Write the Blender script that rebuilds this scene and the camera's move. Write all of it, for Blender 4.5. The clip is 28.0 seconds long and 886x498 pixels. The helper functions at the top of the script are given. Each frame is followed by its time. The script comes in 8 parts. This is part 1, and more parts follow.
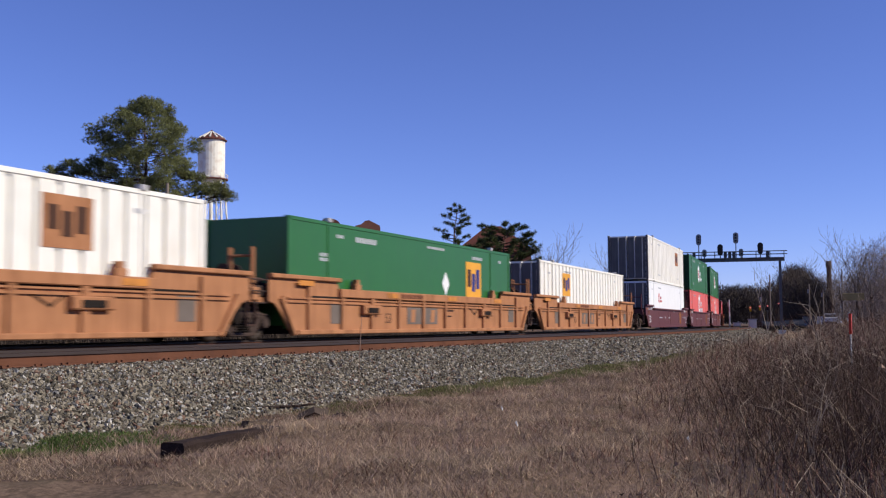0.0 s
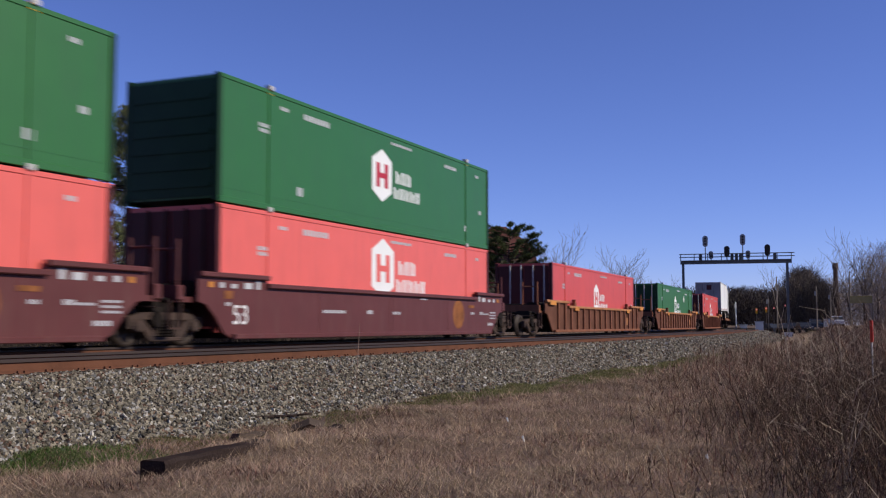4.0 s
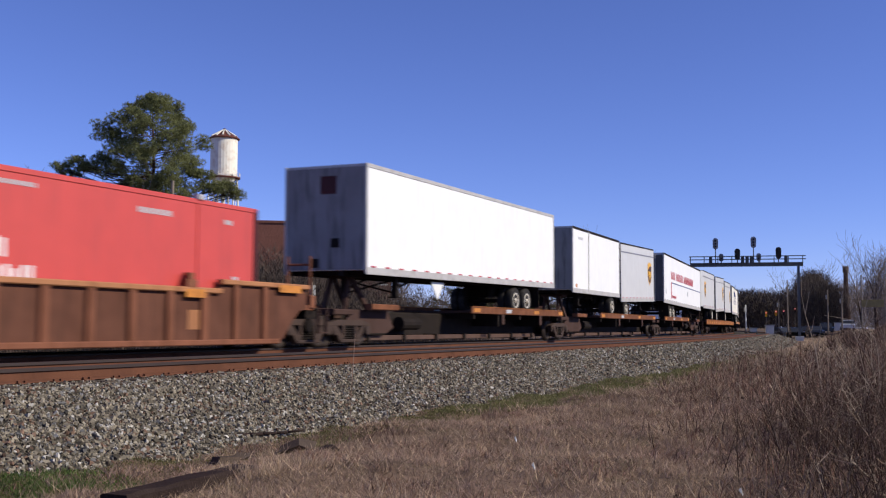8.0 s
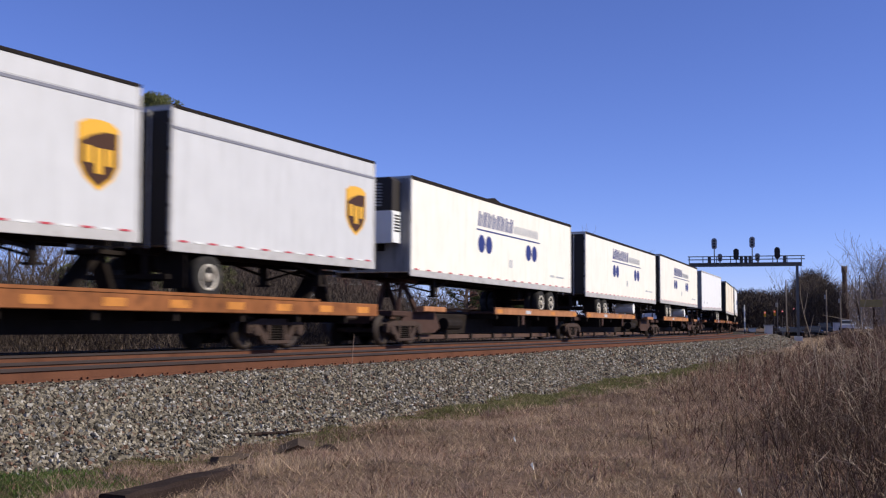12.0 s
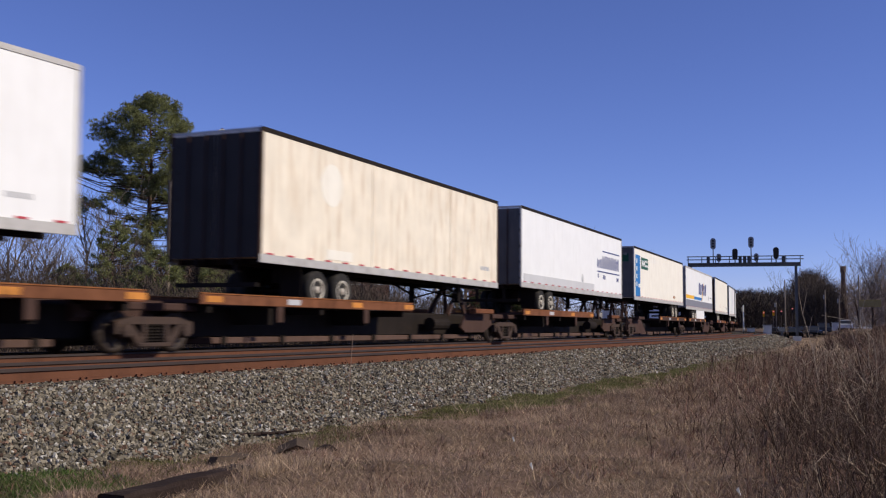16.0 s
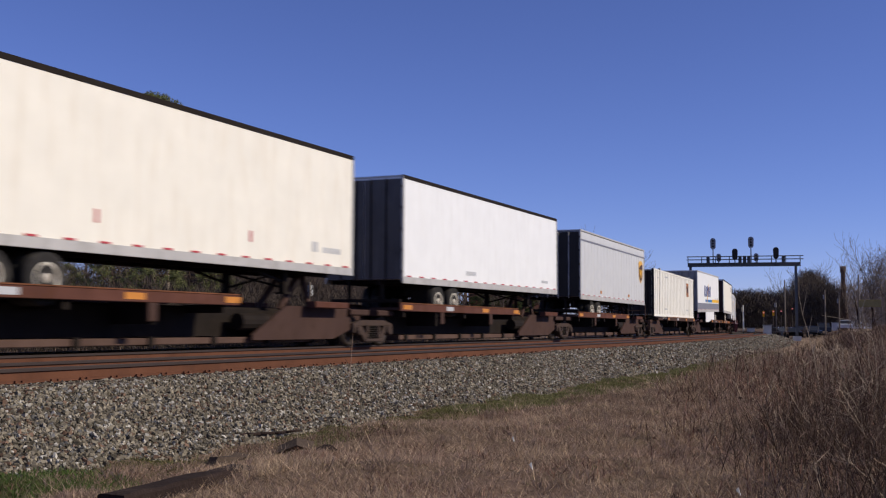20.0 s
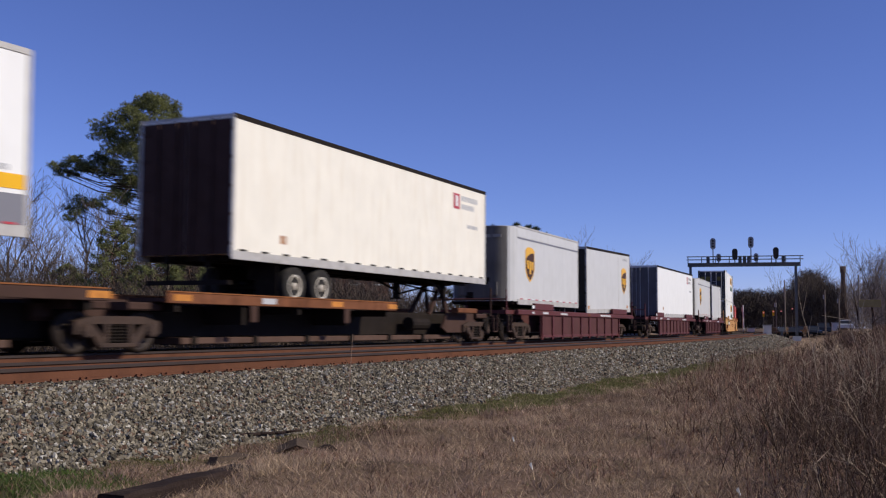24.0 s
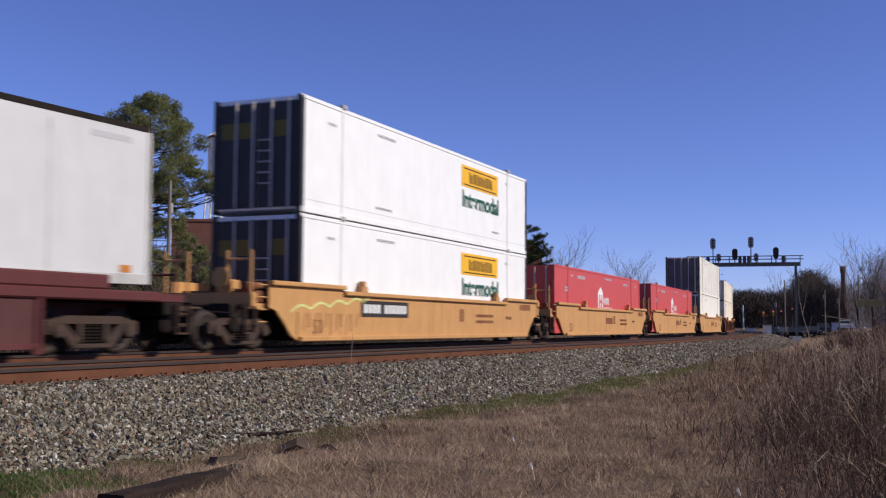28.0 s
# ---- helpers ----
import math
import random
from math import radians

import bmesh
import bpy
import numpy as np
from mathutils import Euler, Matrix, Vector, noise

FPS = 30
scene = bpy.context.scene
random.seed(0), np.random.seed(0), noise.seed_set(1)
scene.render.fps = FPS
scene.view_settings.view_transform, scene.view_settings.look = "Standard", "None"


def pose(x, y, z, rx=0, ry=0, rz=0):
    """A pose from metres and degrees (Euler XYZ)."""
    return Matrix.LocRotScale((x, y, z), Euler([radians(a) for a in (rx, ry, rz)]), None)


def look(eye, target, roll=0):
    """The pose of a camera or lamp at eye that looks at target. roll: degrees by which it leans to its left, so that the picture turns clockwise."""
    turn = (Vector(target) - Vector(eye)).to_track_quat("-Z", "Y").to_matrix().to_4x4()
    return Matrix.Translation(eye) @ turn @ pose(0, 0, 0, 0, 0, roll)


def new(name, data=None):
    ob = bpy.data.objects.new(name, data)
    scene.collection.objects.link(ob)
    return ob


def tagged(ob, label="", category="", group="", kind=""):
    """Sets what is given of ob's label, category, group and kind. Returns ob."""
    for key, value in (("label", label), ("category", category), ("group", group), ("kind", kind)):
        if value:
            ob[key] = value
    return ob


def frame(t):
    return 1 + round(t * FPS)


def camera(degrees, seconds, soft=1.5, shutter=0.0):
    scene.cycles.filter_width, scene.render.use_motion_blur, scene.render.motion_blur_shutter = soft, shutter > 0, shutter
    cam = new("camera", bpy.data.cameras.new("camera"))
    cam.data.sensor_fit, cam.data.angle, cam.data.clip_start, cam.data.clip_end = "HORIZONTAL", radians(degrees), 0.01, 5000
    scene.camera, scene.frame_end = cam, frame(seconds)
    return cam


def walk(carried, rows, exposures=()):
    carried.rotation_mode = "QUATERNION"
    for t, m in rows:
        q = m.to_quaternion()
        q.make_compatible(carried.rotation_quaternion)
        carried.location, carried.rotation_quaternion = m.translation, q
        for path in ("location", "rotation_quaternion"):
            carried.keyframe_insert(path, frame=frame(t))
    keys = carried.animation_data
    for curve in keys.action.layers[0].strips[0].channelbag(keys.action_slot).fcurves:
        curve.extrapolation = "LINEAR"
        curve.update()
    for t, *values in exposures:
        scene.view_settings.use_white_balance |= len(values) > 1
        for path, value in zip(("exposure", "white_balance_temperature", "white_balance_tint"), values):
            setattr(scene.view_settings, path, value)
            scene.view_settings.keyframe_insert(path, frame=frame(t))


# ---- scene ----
cam = camera(46.23, 28.0, soft=1.2, shutter=0.3)

# ---- the camera: a tripod stand beside the line ----
STAND = Vector((0.0, 0.0, 0.559))
FIRST = Vector((-1.585, -0.665, 0.349))


def aim(eye, azimuth, pitch, roll):
    a, p = radians(azimuth), radians(pitch)
    return look(eye, eye + Vector((math.cos(a) * math.cos(p), math.sin(a) * math.cos(p), math.sin(p))), roll)


def between(k, drift=0.0):
    return aim(FIRST.lerp(STAND, k), 24.949 + (25.656 - 24.949) * k - drift, 4.192 + (4.227 - 4.192) * k, -0.262 + 0.630 * k)


walk(cam, [(0.0, between(0.0)), (1.6, between(0.0)), (3.1, between(0.01)), (3.5, between(0.13)), (4.4, between(0.62)), (5.2, between(0.97)),
           (5.6, between(1.0)), (9.0, between(1.0)), (11.0, between(1.0, 0.035)), (15.0, between(1.0, 0.12)), (28.0, between(1.0, 0.13))],
     exposures=[(0.0, 0.16, 6500, 10), (1.0, 0.20, 6500, 10), (2.0, 0.0, 6500, 10), (3.0, -0.06, 6500, 10), (6.0, 0.34, 6500, 10), (7.0, 0.40, 6500, 10), (8.0, 0.15, 6500, 10), (9.0, -0.15, 6500, 10), (10.0, -0.06, 6500, 10), (11.0, -0.02, 6500, 10), (12.0, 0.21, 6500, 10), (15.0, -0.15, 6750, 10), (16.0, -0.04, 6750, 10), (17.0, -0.12, 6750, 10), (19.0, -0.13, 6750, 10), (21.0, -0.12, 6750, 10), (24.0, -0.10, 6600, 10), (25.0, 0.06, 6600, 10), (26.0, 0.09, 6600, 10), (27.0, -0.07, 6600, 10), (28.0, 0.02, 6600, 10)])

# ---- light ----
SUN_AZIMUTH, SUN_HEIGHT = -78.0, 33.0
world = bpy.data.worlds.new("sky")
scene.world = world
world.use_nodes = True
wn = world.node_tree.nodes
sky = wn.new("ShaderNodeTexSky")
sky.sky_type, sky.sun_disc = "NISHITA", False
sky.sun_elevation, sky.sun_rotation = radians(SUN_HEIGHT), radians(90 - SUN_AZIMUTH)
sky.altitude, sky.air_density, sky.dust_density, sky.ozone_density = 2500, 1.0, 0.0, 5.0
tint = wn.new("ShaderNodeMix")
tint.data_type, tint.blend_type = "RGBA", "MULTIPLY"
tint.inputs[0].default_value = 1.0
tint.inputs[7].default_value = (0.97, 0.89, 1.32, 1)
world.node_tree.links.new(sky.outputs[0], tint.inputs[6])
world.node_tree.links.new(tint.outputs[2], wn["Background"].inputs[0])
wn["Background"].inputs[1].default_value = 0.100
sun = new("sun", bpy.data.lights.new("sun", "SUN"))
sun.data.energy, sun.data.angle, sun.data.color = 4.3, radians(0.5), (1.0, 0.925, 0.79)
_a, _e = radians(SUN_AZIMUTH), radians(SUN_HEIGHT)
sun.matrix_world = look(Vector((0, 0, 0)), Vector((-math.cos(_a) * math.cos(_e), -math.sin(_a) * math.cos(_e), -math.sin(_e))))
scene.view_settings.exposure = 0.0


# ---- materials ----
def material(name, colour, rough=0.6, metal=0.0, vary=0.12, scale=1.5, grain=0.0, grain_scale=60.0, bump=0.0, bump_scale=30.0,
             stain=None, stain_amount=0.0, streak=False, each=0.0):
    """Painted or natural surface: broad variation, fine grain, stains or rust runs, relief."""
    m = bpy.data.materials.new(name)
    m.use_nodes = True
    t = m.node_tree
    n, link = t.nodes, t.links.new
    b = n["Principled BSDF"]
    b.inputs["Roughness"].default_value, b.inputs["Metallic"].default_value = rough, metal
    b.inputs["Specular IOR Level"].default_value = 0.5 if rough < 0.5 else 0.2 if rough < 0.7 else 0.08
    co = n.new("ShaderNodeTexCoord").outputs["Object"]

    def noise_at(s, detail=4.0, stretch=None):
        v = co
        if stretch:
            mp = n.new("ShaderNodeMapping")
            mp.inputs["Scale"].default_value = stretch
            link(v, mp.inputs["Vector"])
            v = mp.outputs[0]
        x = n.new("ShaderNodeTexNoise")
        x.inputs["Scale"].default_value, x.inputs["Detail"].default_value = s, detail
        link(v, x.inputs["Vector"])
        return x.outputs["Fac"]

    def scaled(fac, amount):
        r = n.new("ShaderNodeMapRange")
        r.inputs[1].default_value, r.inputs[2].default_value = 0.25, 0.75
        r.inputs[3].default_value, r.inputs[4].default_value = 1 - amount, 1 + amount
        link(fac, r.inputs[0])
        return r.outputs[0]

    def times(a, fac):
        x = n.new("ShaderNodeMix")
        x.data_type, x.blend_type = "RGBA", "MULTIPLY"
        x.inputs[0].default_value = 1.0
        link(a, x.inputs[6])
        link(fac, x.inputs[7])
        return x.outputs[2]

    rgb = n.new("ShaderNodeRGB")
    rgb.outputs[0].default_value = (*colour, 1)
    c = rgb.outputs[0]
    if vary:
        c = times(c, scaled(noise_at(scale), vary))
    if grain:
        c = times(c, scaled(noise_at(grain_scale, 2.0), grain))
    if each:
        info = n.new("ShaderNodeNewGeometry").outputs["Random Per Island"]
        r = n.new("ShaderNodeMapRange")
        r.inputs[3].default_value, r.inputs[4].default_value = 1 - each, 1 + each
        link(info, r.inputs[0])
        c = times(c, r.outputs[0])
    if stain:
        f = noise_at(2.2, 5.0, (2.6, 2.6, 0.35)) if streak else noise_at(scale * 2.3, 6.0)
        r = n.new("ShaderNodeMapRange")
        r.inputs[1].default_value, r.inputs[2].default_value = 0.5, 0.72
        r.inputs[3].default_value, r.inputs[4].default_value = 0.0, stain_amount
        link(f, r.inputs[0])
        x = n.new("ShaderNodeMix")
        x.data_type = "RGBA"
        link(r.outputs[0], x.inputs[0])
        link(c, x.inputs[6])
        x.inputs[7].default_value = (*stain, 1)
        c = x.outputs[2]
    link(c, b.inputs["Base Color"])
    if bump:
        bn = n.new("ShaderNodeBump")
        bn.inputs["Strength"].default_value, bn.inputs["Distance"].default_value = bump, 0.02
        link(noise_at(bump_scale, 3.0), bn.inputs["Height"])
        link(bn.outputs[0], b.inputs["Normal"])
    return m


RUST = (0.09, 0.035, 0.018)
M = {
    "white": material("white_paint", (0.80, 0.795, 0.775), 0.45, vary=0.04, stain=(0.55, 0.51, 0.45), stain_amount=0.15, streak=True),
    "cream": material("cream_paint", (0.80, 0.757, 0.66), 0.5, vary=0.05, stain=(0.6, 0.50, 0.36), stain_amount=0.25, streak=True),
    "dirty_cream": material("dirty_cream_paint", (0.77, 0.69, 0.56), 0.55, vary=0.10, stain=(0.44, 0.28, 0.15), stain_amount=0.42, streak=True),
    "chalky_white": material("weathered_white_paint", (0.78, 0.75, 0.67), 0.5, vary=0.06, stain=(0.48, 0.37, 0.25), stain_amount=0.3, streak=True),
    "grey": material("grey_paint", (0.55, 0.545, 0.535), 0.45, vary=0.05, stain=(0.42, 0.41, 0.39), stain_amount=0.3, streak=True),
    "silver": material("aluminium", (0.50, 0.475, 0.44), 0.5, 0.25, vary=0.10, stain=(0.25, 0.22, 0.18), stain_amount=0.4),
    "green": material("green_paint", (0.020, 0.120, 0.020), 0.42, vary=0.06, stain=(0.03, 0.10, 0.028), stain_amount=0.4, streak=True),
    "salmon": material("faded_red_paint", (0.68, 0.115, 0.09), 0.45, vary=0.05, stain=(0.48, 0.09, 0.07), stain_amount=0.3, streak=True),
    "red": material("red_paint", (0.54, 0.065, 0.05), 0.45, vary=0.06, stain=(0.32, 0.05, 0.04), stain_amount=0.35, streak=True),
    "tan": material("faded_orange_tan_paint", (0.37, 0.168, 0.080), 0.7, vary=0.14, stain=(0.20, 0.085, 0.04), stain_amount=0.75, streak=True, bump=0.15),
    "maroon": material("maroon_paint", (0.105, 0.032, 0.030), 0.5, vary=0.10, stain=(0.13, 0.06, 0.05), stain_amount=0.5, streak=True),
    # Panels darker than the sunlit ribs: relief shade and dirt put into the colour.
    "brown_panel": material("shaded_dirty_brown_panel", (0.118, 0.050, 0.032), 0.8, vary=0.25, stain=(0.065, 0.032, 0.022), stain_amount=0.7, streak=True, bump=0.15),
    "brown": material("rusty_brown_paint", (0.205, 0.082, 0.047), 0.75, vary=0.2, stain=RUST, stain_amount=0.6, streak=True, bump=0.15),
    "wine_panel": material("dusty_wine_red_panel", (0.090, 0.037, 0.036), 0.7, vary=0.18, stain=(0.075, 0.040, 0.036), stain_amount=0.7, streak=True),
    "wine": material("wine_red_paint", (0.100, 0.027, 0.027), 0.6, vary=0.12, stain=(0.10, 0.04, 0.035), stain_amount=0.6, streak=True),
    "yellow": material("golden_yellow_paint", (0.50, 0.265, 0.100), 0.55, vary=0.08, stain=(0.38, 0.17, 0.06), stain_amount=0.5, streak=True),
    "deck_red": material("dark_red_brown_deck_paint", (0.105, 0.044, 0.032), 0.75, vary=0.25, stain=RUST, stain_amount=0.7, bump=0.2),
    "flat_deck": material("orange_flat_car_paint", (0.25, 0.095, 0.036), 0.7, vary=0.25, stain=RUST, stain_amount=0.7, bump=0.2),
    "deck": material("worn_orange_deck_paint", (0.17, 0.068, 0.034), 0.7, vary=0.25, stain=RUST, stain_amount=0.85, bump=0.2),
    "amber": material("amber_logo_panel", (0.66, 0.31, 0.035), 0.55, vary=0.1),
    "faded_grey": material("faded_grey_patch_paint", (0.150, 0.120, 0.100), 0.7, vary=0.2),
    "bright": material("yellow_orange_patch", (0.52, 0.205, 0.042), 0.6, vary=0.2, stain=RUST, stain_amount=0.5),
    "flange": material("sunlit_brown_flange_paint", (0.098, 0.060, 0.047), 0.8, vary=0.2, stain=(0.08, 0.045, 0.033), stain_amount=0.6),
    "pale_scrawl": material("pale_yellow_green_paint", (0.55, 0.58, 0.22), 0.6, vary=0.1),
    "shaded_badge": material("shaded_yellow_badge", (0.15, 0.12, 0.03), 0.6, vary=0.1),
    "spine": material("spine_brown_paint", (0.064, 0.037, 0.030), 0.8, vary=0.15, stain=(0.05, 0.028, 0.02), stain_amount=0.6),
    "steel": material("dirty_truck_steel", (0.060, 0.041, 0.034), 0.8, 0.0, vary=0.25, stain=(0.085, 0.050, 0.034), stain_amount=0.5, bump=0.2),
    "wheel": material("wheel_steel", (0.045, 0.033, 0.027), 0.6, 0.2, vary=0.2),
    "black": material("black_paint", (0.034, 0.029, 0.026), 0.6, vary=0.15),
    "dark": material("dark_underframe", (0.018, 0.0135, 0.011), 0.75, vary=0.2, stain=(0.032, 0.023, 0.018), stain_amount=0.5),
    "tyre": material("tyre_rubber", (0.030, 0.028, 0.027), 0.85, vary=0.2, stain=(0.09, 0.08, 0.07), stain_amount=0.5),
    "rim": material("grimy_white_wheel_rim", (0.50, 0.46, 0.39), 0.5, 0.1, vary=0.2, stain=(0.16, 0.11, 0.07), stain_amount=0.8),
    "navy": material("navy_lettering", (0.022, 0.035, 0.16), 0.5, vary=0.05),
    "blue": material("blue_panel", (0.02, 0.16, 0.42), 0.5, vary=0.06),
    "crimson": material("crimson_lettering", (0.42, 0.03, 0.05), 0.5, vary=0.05),
    "faded_pink": material("faded_red_print", (0.58, 0.20, 0.20), 0.5, vary=0.1),
    "reflector_red": material("red_reflector", (0.45, 0.05, 0.06), 0.4, vary=0.0),
    "gold": material("gold_shield", (0.72, 0.38, 0.02), 0.45, vary=0.08),
    "cocoa": material("dark_brown_shield", (0.06, 0.026, 0.012), 0.5, vary=0.08),
    "mark": material("white_lettering", (0.72, 0.72, 0.70), 0.5, vary=0.05),
    "grey_mark": material("grey_lettering", (0.45, 0.45, 0.46), 0.5, vary=0.05),
    "leaf_green": material("dark_green_lettering", (0.012, 0.085, 0.045), 0.5, vary=0.05),
    "sunny": material("yellow_logo_panel", (0.78, 0.42, 0.02), 0.5, vary=0.05),
    # Leading-end colours: shade there is put into the paint; grimy holds soot too.
    "shaded_grey": material("shaded_grimy_grey_end", (0.110, 0.102, 0.098), 0.6, vary=0.2, stain=(0.16, 0.15, 0.14), stain_amount=0.6, streak=True),
    "grimy": material("sooty_shaded_white_paint", (0.27, 0.26, 0.245), 0.6, vary=0.15, stain=(0.07, 0.065, 0.06), stain_amount=0.75, streak=True),
    "shaded_navy": material("shaded_navy_end", (0.042, 0.039, 0.040), 0.5, vary=0.15),
    "door_green": material("shaded_green_end", (0.012, 0.042, 0.014), 0.5, vary=0.15),
    "door_red": material("shaded_red_end", (0.070, 0.016, 0.016), 0.5, vary=0.15),
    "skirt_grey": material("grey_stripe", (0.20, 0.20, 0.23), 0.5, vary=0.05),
    "rail": material("rusty_rail_side", (0.118, 0.050, 0.029), 0.85, vary=0.2, stain=(0.075, 0.034, 0.022), stain_amount=0.5, bump=0.2),
    "rail_top": material("worn_rail_head", (0.050, 0.036, 0.031), 0.6, 0.2, vary=0.1),
    "tie": material("weathered_tie_wood", (0.075, 0.055, 0.042), 0.9, vary=0.2, grain=0.3, bump=0.5),
    "timber": material("creosoted_timber", (0.030, 0.020, 0.017), 0.85, vary=0.25, grain=0.3, bump=0.6, stain=(0.07, 0.05, 0.04), stain_amount=0.4),
    "bed": material("ballast_bed", (0.080, 0.067, 0.052), 0.95, vary=0.15, scale=3, grain=0.45, grain_scale=22, bump=1.0, bump_scale=16),
    "stone": material("ballast_stone", (0.174, 0.149, 0.110), 0.9, vary=0.2, scale=9, each=0.7),
    "slate_stone": material("blue_grey_ballast_stone", (0.135, 0.129, 0.120), 0.85, vary=0.2, scale=9, each=0.7),
    "pale_stone": material("pale_ballast_stone", (0.36, 0.335, 0.29), 0.85, vary=0.1, scale=4, each=0.35),
    "brown_stone": material("brown_ballast_stone", (0.135, 0.085, 0.060), 0.9, vary=0.2, scale=9, each=0.6),
    "soil": material("dry_ground", (0.162, 0.110, 0.076), 0.95, vary=0.35, scale=0.45, grain=0.4, grain_scale=14, bump=0.9, bump_scale=18,
                     stain=(0.10, 0.085, 0.045), stain_amount=0.6),
    "straw": material("dry_grass_blades", (0.315, 0.226, 0.168), 0.9, vary=0.4, scale=0.5, each=0.55),
    "hay": material("pale_straw_blades", (0.45, 0.34, 0.235), 0.9, vary=0.3, scale=0.9, each=0.5),
    "lush": material("fresh_green_grass_blades", (0.085, 0.138, 0.036), 0.85, vary=0.2, scale=0.8, each=0.4),
    "lawn": material("green_grass_blades", (0.165, 0.160, 0.072), 0.85, vary=0.2, scale=0.8, each=0.4),
    "olive": material("olive_turf_blades", (0.120, 0.112, 0.045), 0.9, vary=0.3, scale=1.2, each=0.4),
    "weed": material("dead_weed_stems", (0.165, 0.112, 0.085), 0.9, vary=0.3, scale=0.5, each=0.75),
    "russet": material("russet_weed_stems", (0.150, 0.082, 0.062), 0.9, vary=0.3, scale=0.5, each=0.7),
    "bramble": material("dark_bramble_stems", (0.085, 0.056, 0.042), 0.9, vary=0.3, scale=0.5, each=0.6),
    "pale_stem": material("pale_dead_stems", (0.34, 0.27, 0.20), 0.9, vary=0.15, each=0.3),
    "bark": material("pine_bark", (0.085, 0.055, 0.042), 0.95, vary=0.3, bump=0.6),
    "needle": material("pine_needles", (0.215, 0.225, 0.095), 0.8, vary=0.3, scale=0.5, each=0.45),
    "cedar": material("cedar_needles", (0.070, 0.085, 0.036), 0.85, vary=0.3, scale=0.5, each=0.4),
    "twig": material("bare_twigs", (0.155, 0.122, 0.10), 0.95, vary=0.2, each=0.3),
    "woods": material("far_winter_woods", (0.080, 0.062, 0.051), 1.0, vary=0.4, scale=0.08, each=0.4),
    # Paler than the nearer twigs: distance haze put into the colour.
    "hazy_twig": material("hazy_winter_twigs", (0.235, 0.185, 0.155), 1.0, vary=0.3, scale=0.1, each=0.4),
    "dark_woods": material("dark_brown_woods", (0.075, 0.060, 0.050), 1.0, vary=0.4, scale=0.1, each=0.4),
    # Sign yellow muted in the colour itself, standing in for distance haze.
    "hazed_sign": material("hazed_yellow_sign", (0.30, 0.235, 0.10), 0.8, vary=0.15),
    "old_brick": material("sooty_brown_brick", (0.105, 0.072, 0.060), 0.9, vary=0.2, grain=0.2, bump=0.3),
    "brick": material("red_brick", (0.165, 0.075, 0.055), 0.9, vary=0.15, scale=0.6, grain=0.25, grain_scale=5, bump=0.3),
    "roof": material("red_brown_roof", (0.12, 0.045, 0.035), 0.9, vary=0.2),
    "tank": material("faded_white_tank", (0.80, 0.76, 0.64), 0.6, vary=0.06, scale=0.3, stain=(0.45, 0.28, 0.15), stain_amount=0.4),
    "gantry": material("gantry_steel", (0.10, 0.105, 0.11), 0.6, 0.2, vary=0.15),
    "signal_grey": material("signal_housing", (0.30, 0.30, 0.30), 0.6, vary=0.1),
    "pole": material("weathered_pole", (0.21, 0.17, 0.135), 0.9, vary=0.2, grain=0.2),
    "concrete": material("pale_cabinet", (0.55, 0.55, 0.53), 0.7, vary=0.1),
    "asphalt": material("asphalt", (0.05, 0.05, 0.052), 0.9, vary=0.2, grain=0.2),
    "car_dark": material("dark_car_paint", (0.02, 0.022, 0.03), 0.25, vary=0.0),
    "car_light": material("light_car_paint", (0.5, 0.5, 0.5), 0.3, vary=0.0),
    "glass": material("dark_glass", (0.02, 0.022, 0.025), 0.35, vary=0.0),
    "paper": material("white_litter", (0.5, 0.5, 0.5), 0.7, vary=0.1),
    "orange_post": material("red_orange_plastic", (0.62, 0.06, 0.03), 0.5, vary=0.1),
}
_glow = bpy.data.materials.new("lit_lamp")
_glow.use_nodes = True
_glow.node_tree.nodes["Principled BSDF"].inputs["Emission Color"].default_value = (1.0, 0.12, 0.05, 1)
_glow.node_tree.nodes["Principled BSDF"].inputs["Emission Strength"].default_value = 0.8
M["lamp"] = _glow


def let_light_through(m, share):
    """Thin needles and blades pass on a share of the light that falls on them."""
    t = m.node_tree
    b, out = t.nodes["Principled BSDF"], t.nodes["Material Output"]
    tr, mix = t.nodes.new("ShaderNodeBsdfTranslucent"), t.nodes.new("ShaderNodeMixShader")
    t.links.new(b.inputs["Base Color"].links[0].from_socket, tr.inputs["Color"])
    mix.inputs[0].default_value = share
    t.links.new(b.outputs[0], mix.inputs[1])
    t.links.new(tr.outputs[0], mix.inputs[2])
    t.links.new(mix.outputs[0], out.inputs["Surface"])


for _k in ("needle", "cedar", "lawn", "lush", "straw", "hay", "olive"):
    let_light_through(M[_k], 0.4)


